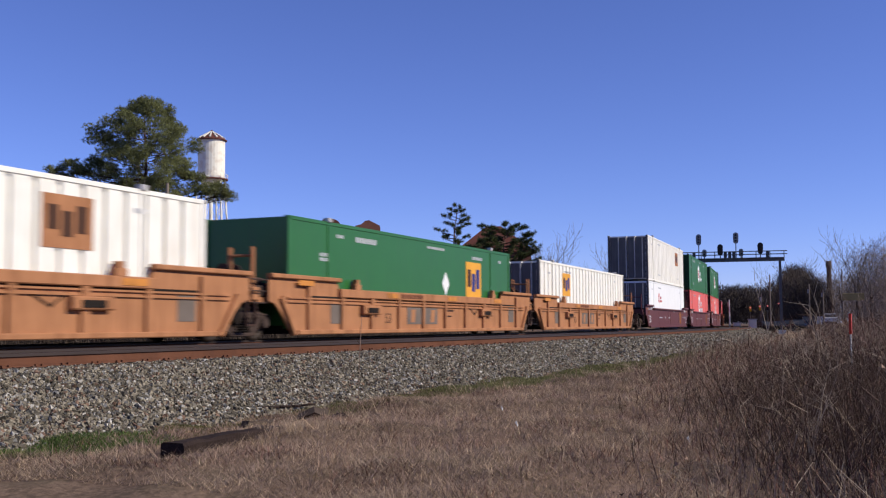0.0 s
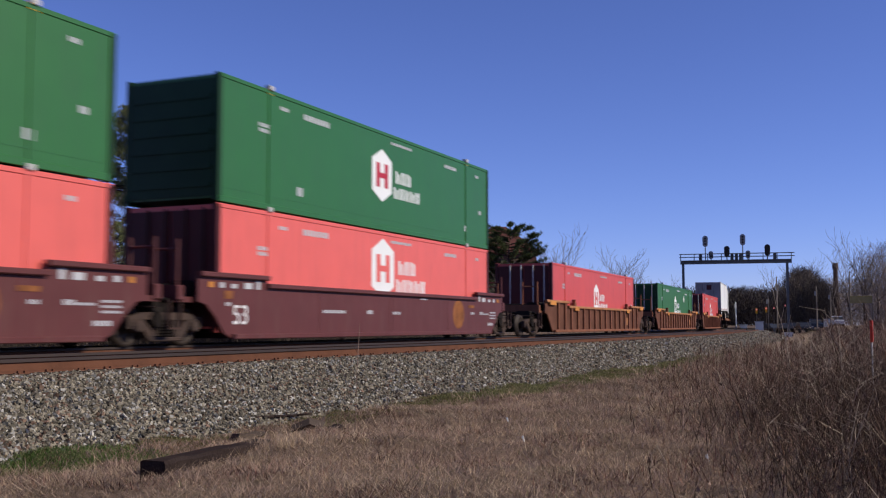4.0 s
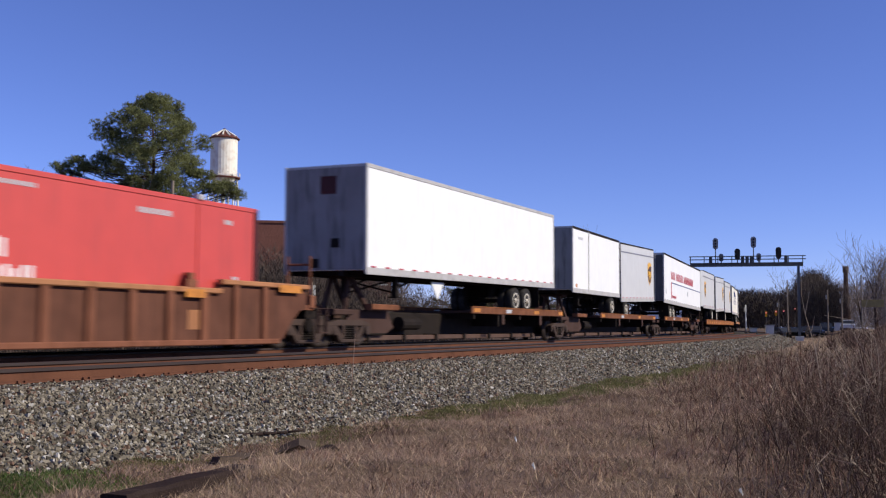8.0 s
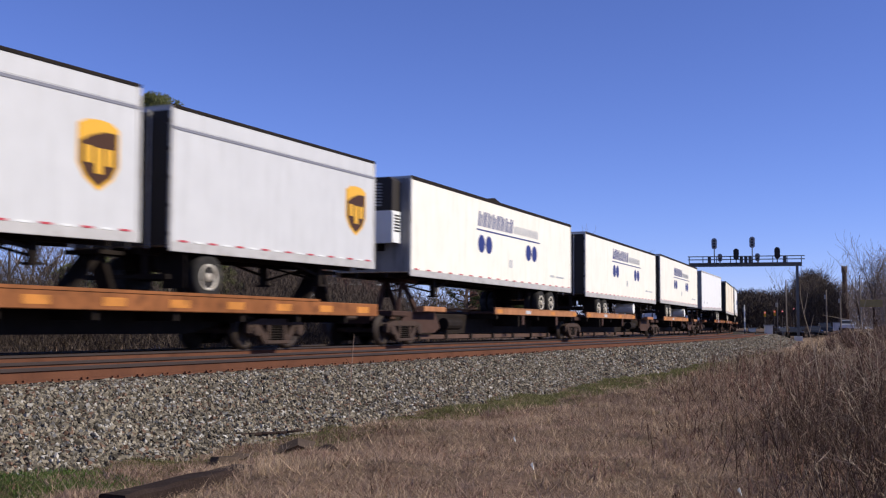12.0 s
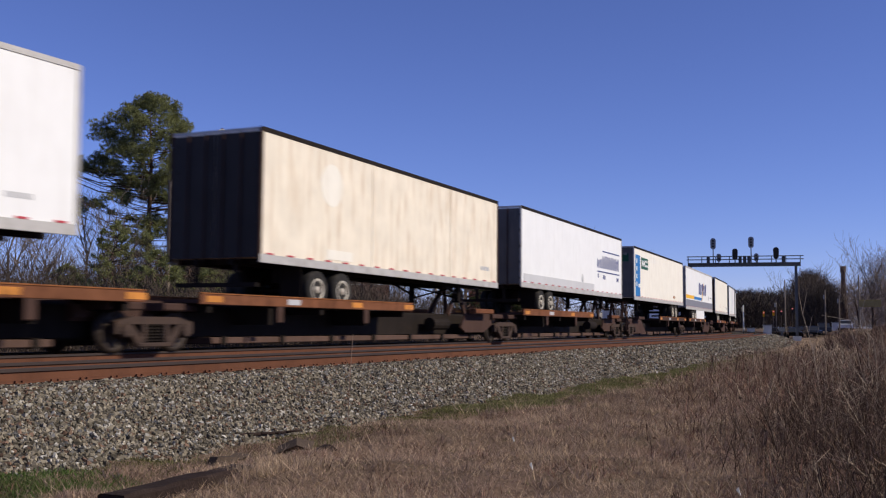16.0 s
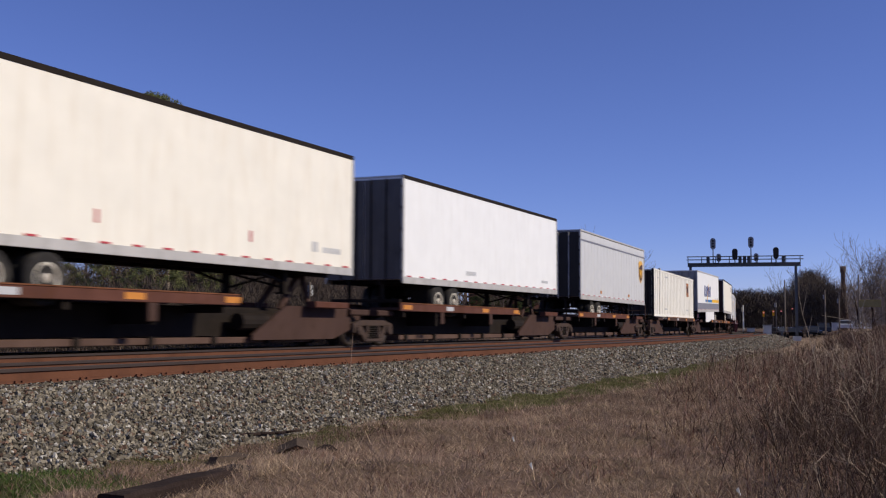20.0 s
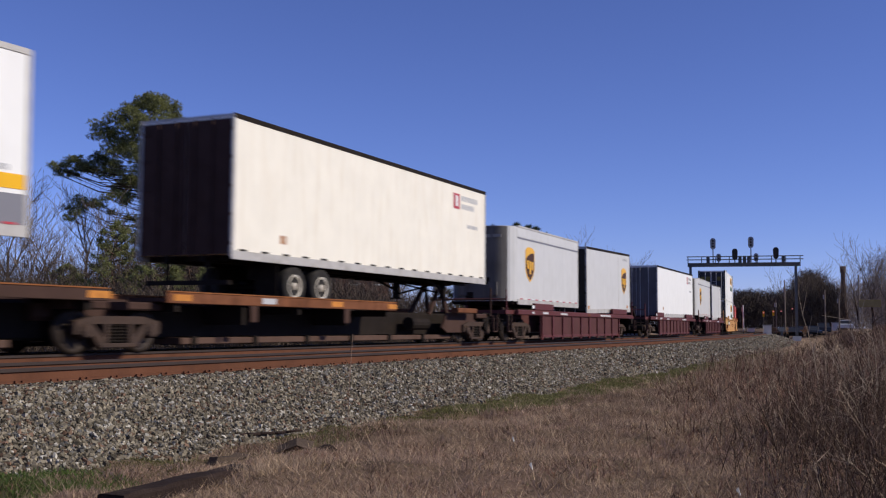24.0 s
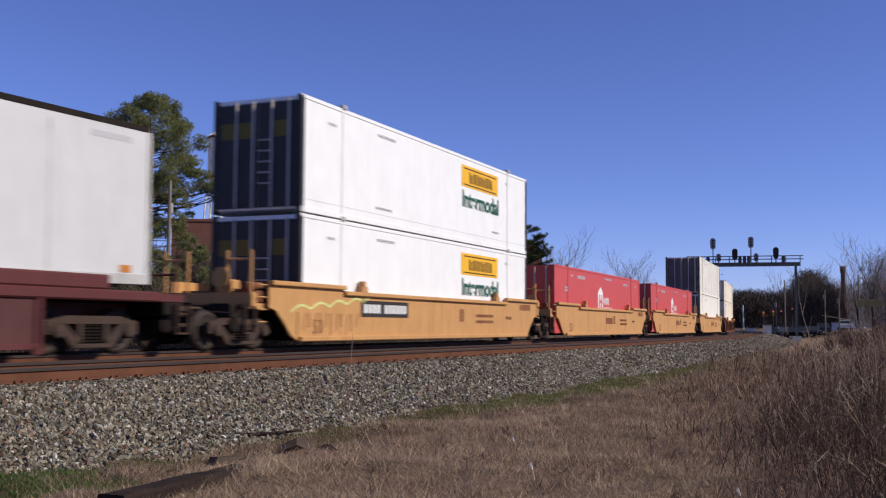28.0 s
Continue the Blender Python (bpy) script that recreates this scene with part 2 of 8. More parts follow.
# ---- mesh helpers ----
class Geo:
    """Collects faces for one mesh."""

    def __init__(self):
        self.v, self.f = [], []

    def add(self, verts, faces):
        k = len(self.v)
        self.v += [tuple(p) for p in verts]
        self.f += [tuple(i + k for i in f) for f in faces]
        return self

    def box(self, x0, x1, y0, y1, z0, z1, c=0.0):
        """A box; with c its upright and lying long edges are chamfered."""
        if c <= 0:
            return self.add([(x, y, z) for x in (x0, x1) for y in (y0, y1) for z in (z0, z1)],
                            [(0, 1, 3, 2), (4, 6, 7, 5), (0, 4, 5, 1), (2, 3, 7, 6), (0, 2, 6, 4), (1, 5, 7, 3)])
        ring = [(y0 + c, z0), (y1 - c, z0), (y1, z0 + c), (y1, z1 - c), (y1 - c, z1), (y0 + c, z1), (y0, z1 - c), (y0, z0 + c)]
        return self.loft([[(x, y, z) for y, z in ring] for x in (x0, x1)])

    def loft(self, rings, caps=True):
        n, m = len(rings[0]), len(rings)
        f = [(i * n + j, i * n + (j + 1) % n, (i + 1) * n + (j + 1) % n, (i + 1) * n + j) for i in range(m - 1) for j in range(n)]
        if caps:
            f += [tuple(reversed(range(n))), tuple((m - 1) * n + j for j in range(n))]
        return self.add([p for r in rings for p in r], f)

    def tube(self, p0, p1, r0, r1=None, n=6, caps=True):
        p0, p1 = Vector(p0), Vector(p1)
        r1 = r0 if r1 is None else r1
        w = (p1 - p0).normalized()
        a = w.orthogonal().normalized()
        b = w.cross(a)
        return self.loft([[p + (a * math.cos(2 * math.pi * i / n) + b * math.sin(2 * math.pi * i / n)) * r for i in range(n)]
                          for p, r in ((p0, r0), (p1, r1))], caps)

    def beam(self, p0, p1, w, h):
        """A straight bar of width w and height h."""
        p0, p1 = Vector(p0), Vector(p1)
        d = (p1 - p0).normalized()
        a = d.cross(Vector((0, 0, 1)))
        a = a.normalized() if a.length > 1e-4 else Vector((1, 0, 0))
        b = a.cross(d)
        return self.loft([[p + a * w / 2 * i + b * h / 2 * j for i, j in ((-1, -1), (1, -1), (1, 1), (-1, 1))] for p in (p0, p1)])

    def plate(self, pts, y0, y1):
        """A plate with the outline pts (x, z), from y0 to y1."""
        return self.loft([[(x, y, z) for x, z in pts] for y in (y0, y1)])

    def lathe(self, profile, axis="z", n=16, at=(0, 0, 0)):
        rings = []
        for r, h in profile:
            ring = []
            for i in range(n):
                c, s = math.cos(2 * math.pi * i / n) * r, math.sin(2 * math.pi * i / n) * r
                p = (c, s, h) if axis == "z" else (c, h, s)
                ring.append((p[0] + at[0], p[1] + at[1], p[2] + at[2]))
            rings.append(ring)
        return self.loft(rings)

    def mesh(self, name, mat, smooth=False):
        me = bpy.data.meshes.new(name)
        me.from_pydata(self.v, [], self.f)
        bm = bmesh.new()
        bm.from_mesh(me)
        bmesh.ops.recalc_face_normals(bm, faces=bm.faces)
        bm.to_mesh(me)
        bm.free()
        me.materials.append(M[mat])
        if smooth:
            me.polygons.foreach_set("use_smooth", [True] * len(me.polygons))
        return me


def part(name, geo, mat, parent, label="", at=None, smooth=False):
    """One mesh object under a thing or under a part; geo is a Geo or a finished mesh."""
    ob = new(name, geo if isinstance(geo, bpy.types.Mesh) else geo.mesh(name, mat, smooth))
    ob.parent = parent
    if at is not None:
        ob.matrix_basis = at if isinstance(at, Matrix) else Matrix.Translation(at)
    if label:
        tagged(ob, label)
    return ob


def thing(name, label, category, group="", at=None, kind=""):
    ob = tagged(new(name), label, category, group, kind)
    if at is not None:
        ob.matrix_basis = at
    return ob


def solid(name, geo, mat, label, category, group="", kind="", at=None, smooth=False):
    ob = tagged(new(name, geo if isinstance(geo, bpy.types.Mesh) else geo.mesh(name, mat, smooth)), label, category, group, kind)
    if at is not None:
        ob.matrix_basis = at
    return ob


def writing(words, size, mat, bold=0.0):
    """A flat mesh of words, standing in the x-z plane and read from -y, its lower left corner at the origin."""
    cu = bpy.data.curves.new("words", "FONT")
    cu.body, cu.size, cu.extrude, cu.offset = words, size, 0.004, bold
    ob = bpy.data.objects.new("words", cu)
    scene.collection.objects.link(ob)
    me = bpy.data.meshes.new_from_object(ob.evaluated_get(bpy.context.evaluated_depsgraph_get()))
    bpy.data.objects.remove(ob)
    me.transform(Matrix.Rotation(radians(90), 4, "X"))
    me.materials.clear()
    me.materials.append(M[mat])
    return me


# ---- the line of the railway ----
BEND, EASE, TAPER, LEAN = 0.00068, 0.0000088, -0.0000000243, 0.0
TRACK_Y = 15.08
_S = np.arange(-260.0, 801.0, 1.0)


def _heading(s):
    near = np.clip(s, -60, 200)
    return BEND * near + EASE * near ** 2 / 2 + TAPER * near ** 3 / 6 + 0.0019 * np.maximum(0, s - 200)


_H = _heading(_S)
_mid = (_H[1:] + _H[:-1]) / 2
_X = np.concatenate([[0], np.cumsum(np.cos(_mid))])
_Y = np.concatenate([[0], np.cumsum(np.sin(_mid))])
_X -= np.interp(0, _S, _X)
_Y += TRACK_Y - np.interp(0, _S, _Y)


def on_track(s):
    """The pose of a vehicle at s metres along the line, leaning with the banked curve."""
    m = Matrix.Translation((np.interp(s, _S, _X), np.interp(s, _S, _Y), 0.0))
    return m @ Matrix.Rotation(float(np.interp(s, _S, _H)), 4, "Z") @ Matrix.Rotation(-LEAN, 4, "X")


def along(s, off, z):
    """The point off metres to the far side of the far track's centre line, z above its rails."""
    return on_track(s) @ Vector((0, off, z))


def along_array(s, off, z):
    s, off, z = np.broadcast_arrays(np.asarray(s, float), off, z)
    x, y, h = np.interp(s, _S, _X), np.interp(s, _S, _Y), np.interp(s, _S, _H)
    o = off * math.cos(LEAN) + z * math.sin(LEAN)
    return np.stack([x - np.sin(h) * o, y + np.cos(h) * o, z * math.cos(LEAN) - off * math.sin(LEAN)], -1)


# speed of the train, metres a second, at these seconds
_KT = np.array([0, 3, 6, 9, 12, 15, 18, 21, 24, 28.0])
_KV = np.array([21.63, 21.50, 21.41, 21.24, 21.10, 21.06, 21.02, 21.01, 20.94, 20.87])
_T = np.linspace(0, 28, 561)
_GO = np.concatenate([[0], np.cumsum((np.interp(_T[1:], _KT, _KV) + np.interp(_T[:-1], _KT, _KV)) / 2 * 0.05)])
RIDERS = []


def gone(t):
    k = min(1.0, max(0.0, (t - 3.1) / 2.3))
    return float(np.interp(t, _T, _GO)) - 0.50 * (1 - k * k * (3 - 2 * k))


def rides(ob, s):
    """ob rides on the train; s is its place in the train."""
    s = float(np.interp(s, (-20, 380, 523, 609, 720), (-20.2, 383.6, 527.4, 614.1, 725.8)))
    RIDERS.append((ob, s, 0.0, 0.0))
    return ob


# ---- ground, track and ballast ----
def smooth_step(a, b, x):
    k = np.clip((np.asarray(x, float) - a) / (b - a), 0, 1)
    return k * k * (3 - 2 * k)


def track_y(x):
    return np.interp(x, _X, _Y)


def ground_z(x, y):
    """Height of the ground: level by the line, rising gently towards the road crossing."""
    x, y = np.asarray(x, float), np.asarray(y, float)
    off = np.abs(y - track_y(x) + 2.0)
    z = -0.83 + 1.05 * smooth_step(45, 125, x) * smooth_step(7.5, 14, off)
    z = z + 0.9 * smooth_step(12, 40, y - track_y(x)) * smooth_step(-50, 20, x)
    rough = 0.030 * np.sin(3.3 * x + 1.9 * y) * np.sin(2.6 * y - 1.3 * x + 0.7) + 0.022 * np.sin(5.1 * x - 2.2 * y + 1.1) * np.sin(4.3 * y + 1.7 * x)
    return z + 0.025 * np.sin(x * 1.7 + y) + 0.02 * np.sin(y * 2.3 - x * 0.6) + rough * smooth_step(45, 30, x) * smooth_step(-6, 0, x) * smooth_step(14, 10, y) * smooth_step(-6, -2, y)


def build_ground():
    xs = np.concatenate([np.linspace(-2000, -60, 14), np.linspace(-50, -4, 24), np.linspace(-3, 45, 320), np.linspace(46, 180, 68), np.linspace(190, 400, 22), np.linspace(450, 3500, 16)])
    ys = np.concatenate([np.linspace(-2500, -40, 12), np.linspace(-35, -4, 32), np.linspace(-3.7, 12, 130), np.linspace(12.5, 70, 58), np.linspace(75, 300, 24), np.linspace(350, 3000, 12)])
    gx, gy = np.meshgrid(xs, ys, indexing="ij")
    gz = ground_z(gx, gy)
    v = np.stack([gx, gy, gz], -1).reshape(-1, 3)
    n, m = len(xs), len(ys)
    f = [(i * m + j, (i + 1) * m + j, (i + 1) * m + j + 1, i * m + j + 1) for i in range(n - 1) for j in range(m - 1)]
    me = bpy.data.meshes.new("ground")
    me.from_pydata(v.tolist(), [], f)
    me.polygons.foreach_set("use_smooth", [True] * len(f))
    me.materials.append(M["soil"])
    tagged(new("ground", me), "dry brown winter turf and bare soil", "ground", kind="structure")


build_ground()
FAR_TRACK, NEAR_TRACK, GAUGE = 0.0, -4.11, 0.753


def ribbon(name, section, s_list, mat, closed=False):
    """A strip along the line with the cross-section (off, z)."""
    rings = [[tuple(along(s, o, z)) for o, z in section] for s in s_list]
    n = len(section)
    v = [p for r in rings for p in r]
    f = [(i * n + j, i * n + (j + 1) % n, (i + 1) * n + (j + 1) % n, (i + 1) * n + j) for i in range(len(rings) - 1) for j in range(n if closed else n - 1)]
    me = bpy.data.meshes.new(name)
    me.from_pydata(v, [], f)
    bm = bmesh.new()
    bm.from_mesh(me)
    bmesh.ops.recalc_face_normals(bm, faces=bm.faces)
    bm.to_mesh(me)
    bm.free()
    me.materials.append(M[mat])
    return me


_stations = list(np.concatenate([np.arange(-60, 60, 2.0), np.arange(60, 420, 5.0)]))
tagged(new("ballast_bed", ribbon("ballast_bed", [(4.0, -1.05), (3.0, -0.62), (2.2, -0.23), (0.0, -0.215), (-2.1, -0.25), (-4.2, -0.215), (-5.75, -0.23), (-6.55, -0.49), (-7.75, -0.85), (-8.2, -1.1)], _stations, "bed")),
       "grey crushed stone ballast bed", "ballast", kind="structure")


def rail_line(track, off, name):
    foot = [(-0.075, -0.18), (0.075, -0.18), (0.07, -0.165), (0.012, -0.145), (0.009, -0.05), (0.034, -0.038), (0.036, -0.008), (-0.036, -0.008), (-0.034, -0.038), (-0.009, -0.05), (-0.012, -0.145), (-0.07, -0.165)]
    r = part("rail", ribbon(name, [(off + o, z) for o, z in foot], _stations, "rail", True), "", track, "rust-brown steel rail")
    part("rail_head", ribbon("rail_head", [(off + o, z) for o, z in ((-0.037, -0.042), (0.037, -0.042), (0.037, -0.006), (0.028, 0.0), (-0.028, 0.0), (-0.037, -0.006))], _stations, "rail_top", True), "", r, "worn dark running surface")
    return r


def tie_mesh():
    g = Geo().box(-0.115, 0.115, -1.30, 1.30, -0.36, -0.185, 0.012)
    return g.mesh("tie", "tie")


_tie = tie_mesh()
_plate = Geo().box(-0.09, 0.09, -0.16, 0.16, -0.187, -0.172, 0.003).box(-0.07, -0.04, -0.12, -0.09, -0.175, -0.145).box(0.04, 0.07, -0.12, -0.09, -0.175, -0.145).box(-0.07, -0.04, 0.09, 0.12, -0.175, -0.145).mesh("tie_plate", "rail")
for _name, _off, _label in (("railway_track", FAR_TRACK, "railway track with worn rails under the train"), ("railway_track", NEAR_TRACK, "empty railway track with rust-brown rails on ballast")):
    _track = thing(_name, _label, "railway track", "tracks")
    for _side in (-GAUGE, GAUGE):
        rail_line(_track, _off + _side, "rail")
    _n = 150 if _off else 110
    for _i in range(_n):
        _s = 2.0 + _i * 0.52
        _t = part("tie", _tie, "", _track, at=on_track(_s) @ Matrix.Translation((0.02 * math.sin(_i * 7.1), _off + 0.03 * math.sin(_i * 3.3), 0)))
        if _off:
            part("tie_plate", _plate, "", _t, at=(0, -GAUGE, 0))


def pieces(name, verts, faces, mat, facets=False):
    """Many small solids of one make in one mesh: verts (n, k, 3), faces a template."""
    verts = np.asarray(verts, np.float32)
    n, k, _ = verts.shape
    tri = np.asarray(faces, np.int32)
    me = bpy.data.meshes.new(name)
    me.vertices.add(n * k)
    me.vertices.foreach_set("co", verts.ravel())
    idx = (np.arange(n, dtype=np.int32)[:, None, None] * k + tri[None]).reshape(-1)
    c = tri.shape[1]
    me.loops.add(len(idx))
    me.loops.foreach_set("vertex_index", idx)
    me.polygons.add(len(idx) // c)
    me.polygons.foreach_set("loop_start", np.arange(0, len(idx), c, dtype=np.int32))
    if facets:
        me.polygons.foreach_set("use_smooth", np.zeros(len(idx) // c, bool))
    me.update(calc_edges=True)
    me.materials.append(M[mat])
    return me


OCTA = np.array([(1, 0, 0), (-1, 0, 0), (0, 1, 0), (0, -1, 0), (0, 0, 1), (0, 0, -1)], float)
OCTA_F = [(0, 2, 4), (2, 1, 4), (1, 3, 4), (3, 0, 4), (2, 0, 5), (1, 2, 5), (3, 1, 5), (0, 3, 5)]
CUBE = np.array([(x, y, z) for x in (-1, 1) for y in (-1, 1) for z in (-1, 1)], float) * 0.68
CUBE_F = [(0, 1, 3), (0, 3, 2), (4, 6, 7), (4, 7, 5), (0, 4, 5), (0, 5, 1), (2, 3, 7), (2, 7, 6), (0, 2, 6), (0, 6, 4), (1, 5, 7), (1, 7, 3)]
rng = np.random.default_rng(7)


def turned(shape, n, size, flat=0.75, jitter=0.3):
    """n rough stones: randomly turned, jittered copies of a shape."""
    v = shape[None] * (1 + rng.uniform(-jitter, jitter, (n, len(shape), 3)))
    v *= size[:, None, None] * rng.uniform(flat, 1.15, (n, 1, 3))
    q = rng.normal(size=(n, 4))
    q /= np.linalg.norm(q, axis=1, keepdims=True)
    w, x, y, z = q.T
    r = np.stack([1 - 2 * (y * y + z * z), 2 * (x * y - z * w), 2 * (x * z + y * w), 2 * (x * y + z * w), 1 - 2 * (x * x + z * z), 2 * (y * z - x * w),
                  2 * (x * z - y * w), 2 * (y * z + x * w), 1 - 2 * (x * x + y * y)], -1).reshape(n, 3, 3)
    return np.einsum("nij,nkj->nki", r, v)


def bed_z(off):
    return np.interp(off, [-8.2, -7.75, -6.55, -5.75, -4.2, -2.1, 0.0, 2.2], [-1.1, -0.85, -0.49, -0.23, -0.215, -0.25, -0.215, -0.23])


def build_stones():
    for name, n, s0, s1, o0, o1, r0, r1 in (("ballast_stones", 88000, 5.0, 30.0, -7.95, -4.95, 0.013, 0.038), ("ballast_stones", 22000, 28.0, 80.0, -7.85, -4.95, 0.028, 0.054),
                                            ("ballast_stones", 5000, 76.0, 125.0, -7.75, -4.95, 0.05, 0.085), ("ballast_stones", 4500, 3.0, 70.0, -4.75, -0.85, 0.03, 0.05), ("ballast_stones", 3000, 3.0, 45.0, 0.9, 2.8, 0.03, 0.05)):
        s = s0 + (s1 - s0) * rng.random(n) ** (1.25 if s0 < 10 else 1.4)
        o = o0 + (o1 - o0) * rng.random(n)
        if o0 < -7:
            o = np.where(rng.random(n) < 0.04, o - rng.random(n) * 0.5, o)
        size = r0 + (r1 - r0) * rng.random(n) ** 1.6
        p = along_array(s, o, bed_z(o) + size * rng.uniform(0.1, 0.75, n))
        for shape, tri, pick in ((OCTA, OCTA_F, slice(0, n // 2)), (CUBE, CUBE_F, slice(n // 2, n))):
            v = turned(shape, len(s[pick]), size[pick], 0.5, 0.42) + p[pick][:, None]
            draw = rng.random(len(v))
            few, brown, slate = draw < 0.09, (draw > 0.09) & (draw < 0.20), draw > 0.90
            tagged(new(name, pieces(name, v[~few & ~brown & ~slate], tri, "stone", True)), "loose grey crushed stone with dark pieces", "ballast", kind="stuff")
            tagged(new("pale_stones", pieces("pale_stones", v[few], tri, "pale_stone", True)), "scattered pale stones in the ballast", "ballast", kind="stuff")
            tagged(new("slate_stones", pieces("slate_stones", v[slate], tri, "slate_stone", True)), "scattered blue-grey stones in the ballast", "ballast", kind="stuff")
            tagged(new("brown_stones", pieces("brown_stones", v[brown], tri, "brown_stone", True)), "scattered rust-brown stones in the ballast", "ballast", kind="stuff")


build_stones()


def blades(n, x0, x1, y0, y1, h0, h1, keep, width=0.006, lean=0.6, power=1.0):
    """Grass blades on the ground where keep(x, y) holds: arrays of triangles."""
    x = x0 + (x1 - x0) * rng.random(n) ** power
    y = y0 + (y1 - y0) * rng.random(n)
    ok = keep(x, y)
    x, y = x[ok], y[ok]
    n = len(x)
    h = h0 + (h1 - h0) * rng.random(n) ** 2
    a = rng.random(n) * 2 * np.pi
    b = rng.random(n) * 2 * np.pi
    w = width * (0.6 + rng.random(n)) * (1 + np.hypot(x, y) / 14)
    base = np.stack([x, y, ground_z(x, y) - 0.01], -1)
    side = np.stack([np.cos(a) * w, np.sin(a) * w, 0 * w], -1)
    tip = base + np.stack([np.cos(b) * h * lean * rng.random(n), np.sin(b) * h * lean * rng.random(n), h], -1)
    return np.stack([base - side, base + side, tip], 1)


def toe(x):
    return track_y(x) - 7.72


def weed_edge(x):
    """The camera side of this line is overgrown with tall weeds."""
    return 2.0 + (x - 8.3) * 0.285


def build_grass():
    patch = lambda x, y: (np.sin(x * 0.9 + 1.3 * y) + np.sin(1.9 * x - 0.8 * y) + np.sin(0.37 * x + 2.1 * y + 1.0)) / 3
    on_lawn = lambda x, y: (y < toe(x) - 0.35 + 0.3 * np.sin(x * 2.1) - 0.95 * smooth_step(12, 17, x)) & (y > weed_edge(x) - 2.2)
    for n, x0, x1, h0, h1, pw in ((330000, 4.5, 20.0, 0.015, 0.075, 1.15), (110000, 18.0, 48.0, 0.03, 0.12, 1.2)):
        lawn = blades(n, x0, x1, 0.0, 9.5, h0, h1, lambda x, y: on_lawn(x, y) & (patch(x, y) + rng.random(len(x)) * 1.4 > 0.0), width=0.0024, lean=2.2, power=pw)
        tagged(new("dry_grass", pieces("dry_grass", lawn, [(0, 1, 2)], "straw")), "short dry straw-coloured winter grass", "grass", kind="stuff")
    pale = blades(240000, 4.5, 34.0, 0.5, 9.5, 0.025, 0.11, lambda x, y: on_lawn(x, y) & (patch(x * 0.8 + 2, y * 1.7 + 1) + 1.1 * rng.random(len(x)) > 0.5), width=0.0022, lean=2.6, power=1.2)
    tagged(new("pale_grass", pieces("pale_grass", pale, [(0, 1, 2)], "hay")), "matted patches of pale straw", "grass", kind="stuff")
    tuft = blades(40000, 5.0, 30.0, 1.0, 9.0, 0.05, 0.20, lambda x, y: (y < toe(x) - 0.5) & (patch(x * 2.3 + 4, y * 2.7) > 0.45), width=0.0026, lean=1.3)
    tagged(new("dry_grass", pieces("dry_grass", tuft, [(0, 1, 2)], "hay")), "taller tufts of dry straw-coloured grass", "grass", kind="stuff")
    band = lambda x, y: np.abs(y - toe(x) + 0.45 + 0.03 * np.clip(x - 10, 0, 14)) < 0.40 + 0.15 * np.sin(x * 0.8) + 0.045 * np.clip(x - 12, 0, 14)
    green = blades(900000, 4.5, 60.0, 5.0, 13.0, 0.02, 0.07, lambda x, y: (band(x, y) | ((x < 6.7) & (y > 6.6) & (y < 7.8))) & (patch(x * 1.4, y * 1.5) + 0.9 * rng.random(len(x)) > 0.12 + 1.0 * ((x > 6.9) & (x < 14)) - 0.6 * (x > 16)), width=0.0040, lean=1.4, power=1.3)
    tagged(new("green_grass", pieces("green_grass", green, [(0, 1, 2)], "lawn")), "strip of short green grass along the ballast", "grass", kind="stuff")
    near = blades(46000, 4.8, 7.4, 5.7, 8.0, 0.02, 0.075, lambda x, y: (y < toe(x) + 0.1) & (y > 8.75 - x * 0.33 + 0.15 * np.sin(7 * x)) & ~((x > 6.2) & (y < 6.3)) & (rng.random(len(x)) < 1.25 - smooth_step(6.2, 7.4, x)), width=0.0032, lean=1.5)
    tagged(new("green_grass", pieces("green_grass", near, [(0, 1, 2)], "lush")), "patch of short green grass beside the old tie", "grass", kind="stuff")
    moss = blades(90000, 7.0, 16.0, 5.5, 8.4, 0.015, 0.05, lambda x, y: (np.abs(y - toe(x) + 0.45) < 0.5) & (rng.random(len(x)) < 0.55 + 0.4 * patch(x * 2, y * 2)), width=0.003, lean=1.6)
    tagged(new("green_grass", pieces("green_grass", moss, [(0, 1, 2)], "olive")), "thin olive turf at the foot of the ballast", "grass", kind="stuff")
    cover = blades(7000, 7.3, 8.7, 5.35, 6.05, 0.03, 0.13, lambda x, y: rng.random(len(x)) < 0.5 + 0.5 * np.sin(x * 9), width=0.0026, lean=1.0)
    tagged(new("dry_grass", pieces("dry_grass", cover, [(0, 1, 2)], "hay")), "tufts of dry grass against the old tie", "grass", kind="stuff")
    knoll = blades(150000, 5.0, 26.0, 1.0, 9.0, 0.05, 0.17, lambda x, y: on_lawn(x, y) & (patch(x * 4.3 + 1, y * 5.1 + 2) > 0.42), width=0.0026, lean=1.2, power=1.2)
    tagged(new("dry_grass", pieces("dry_grass", knoll, [(0, 1, 2)], "straw")), "small rough tussocks of dry brown grass", "grass", kind="stuff")
    mauve = blades(70000, 5.0, 30.0, 1.0, 9.5, 0.03, 0.13, lambda x, y: on_lawn(x, y) & (patch(x * 1.7 + 3, y * 2.3 + 5) + 0.5 * rng.random(len(x)) > 0.5), width=0.0026, lean=1.6, power=1.2)
    tagged(new("dry_grass", pieces("dry_grass", mauve, [(0, 1, 2)], "russet")), "patches of darker russet dead grass", "grass", kind="stuff")
    sprig = blades(26000, 5.0, 24.0, 1.5, 9.0, 0.02, 0.06, lambda x, y: on_lawn(x, y) & (patch(x * 1.1 + 7, y * 1.9 + 3) > 0.35), width=0.0028, lean=2.0)
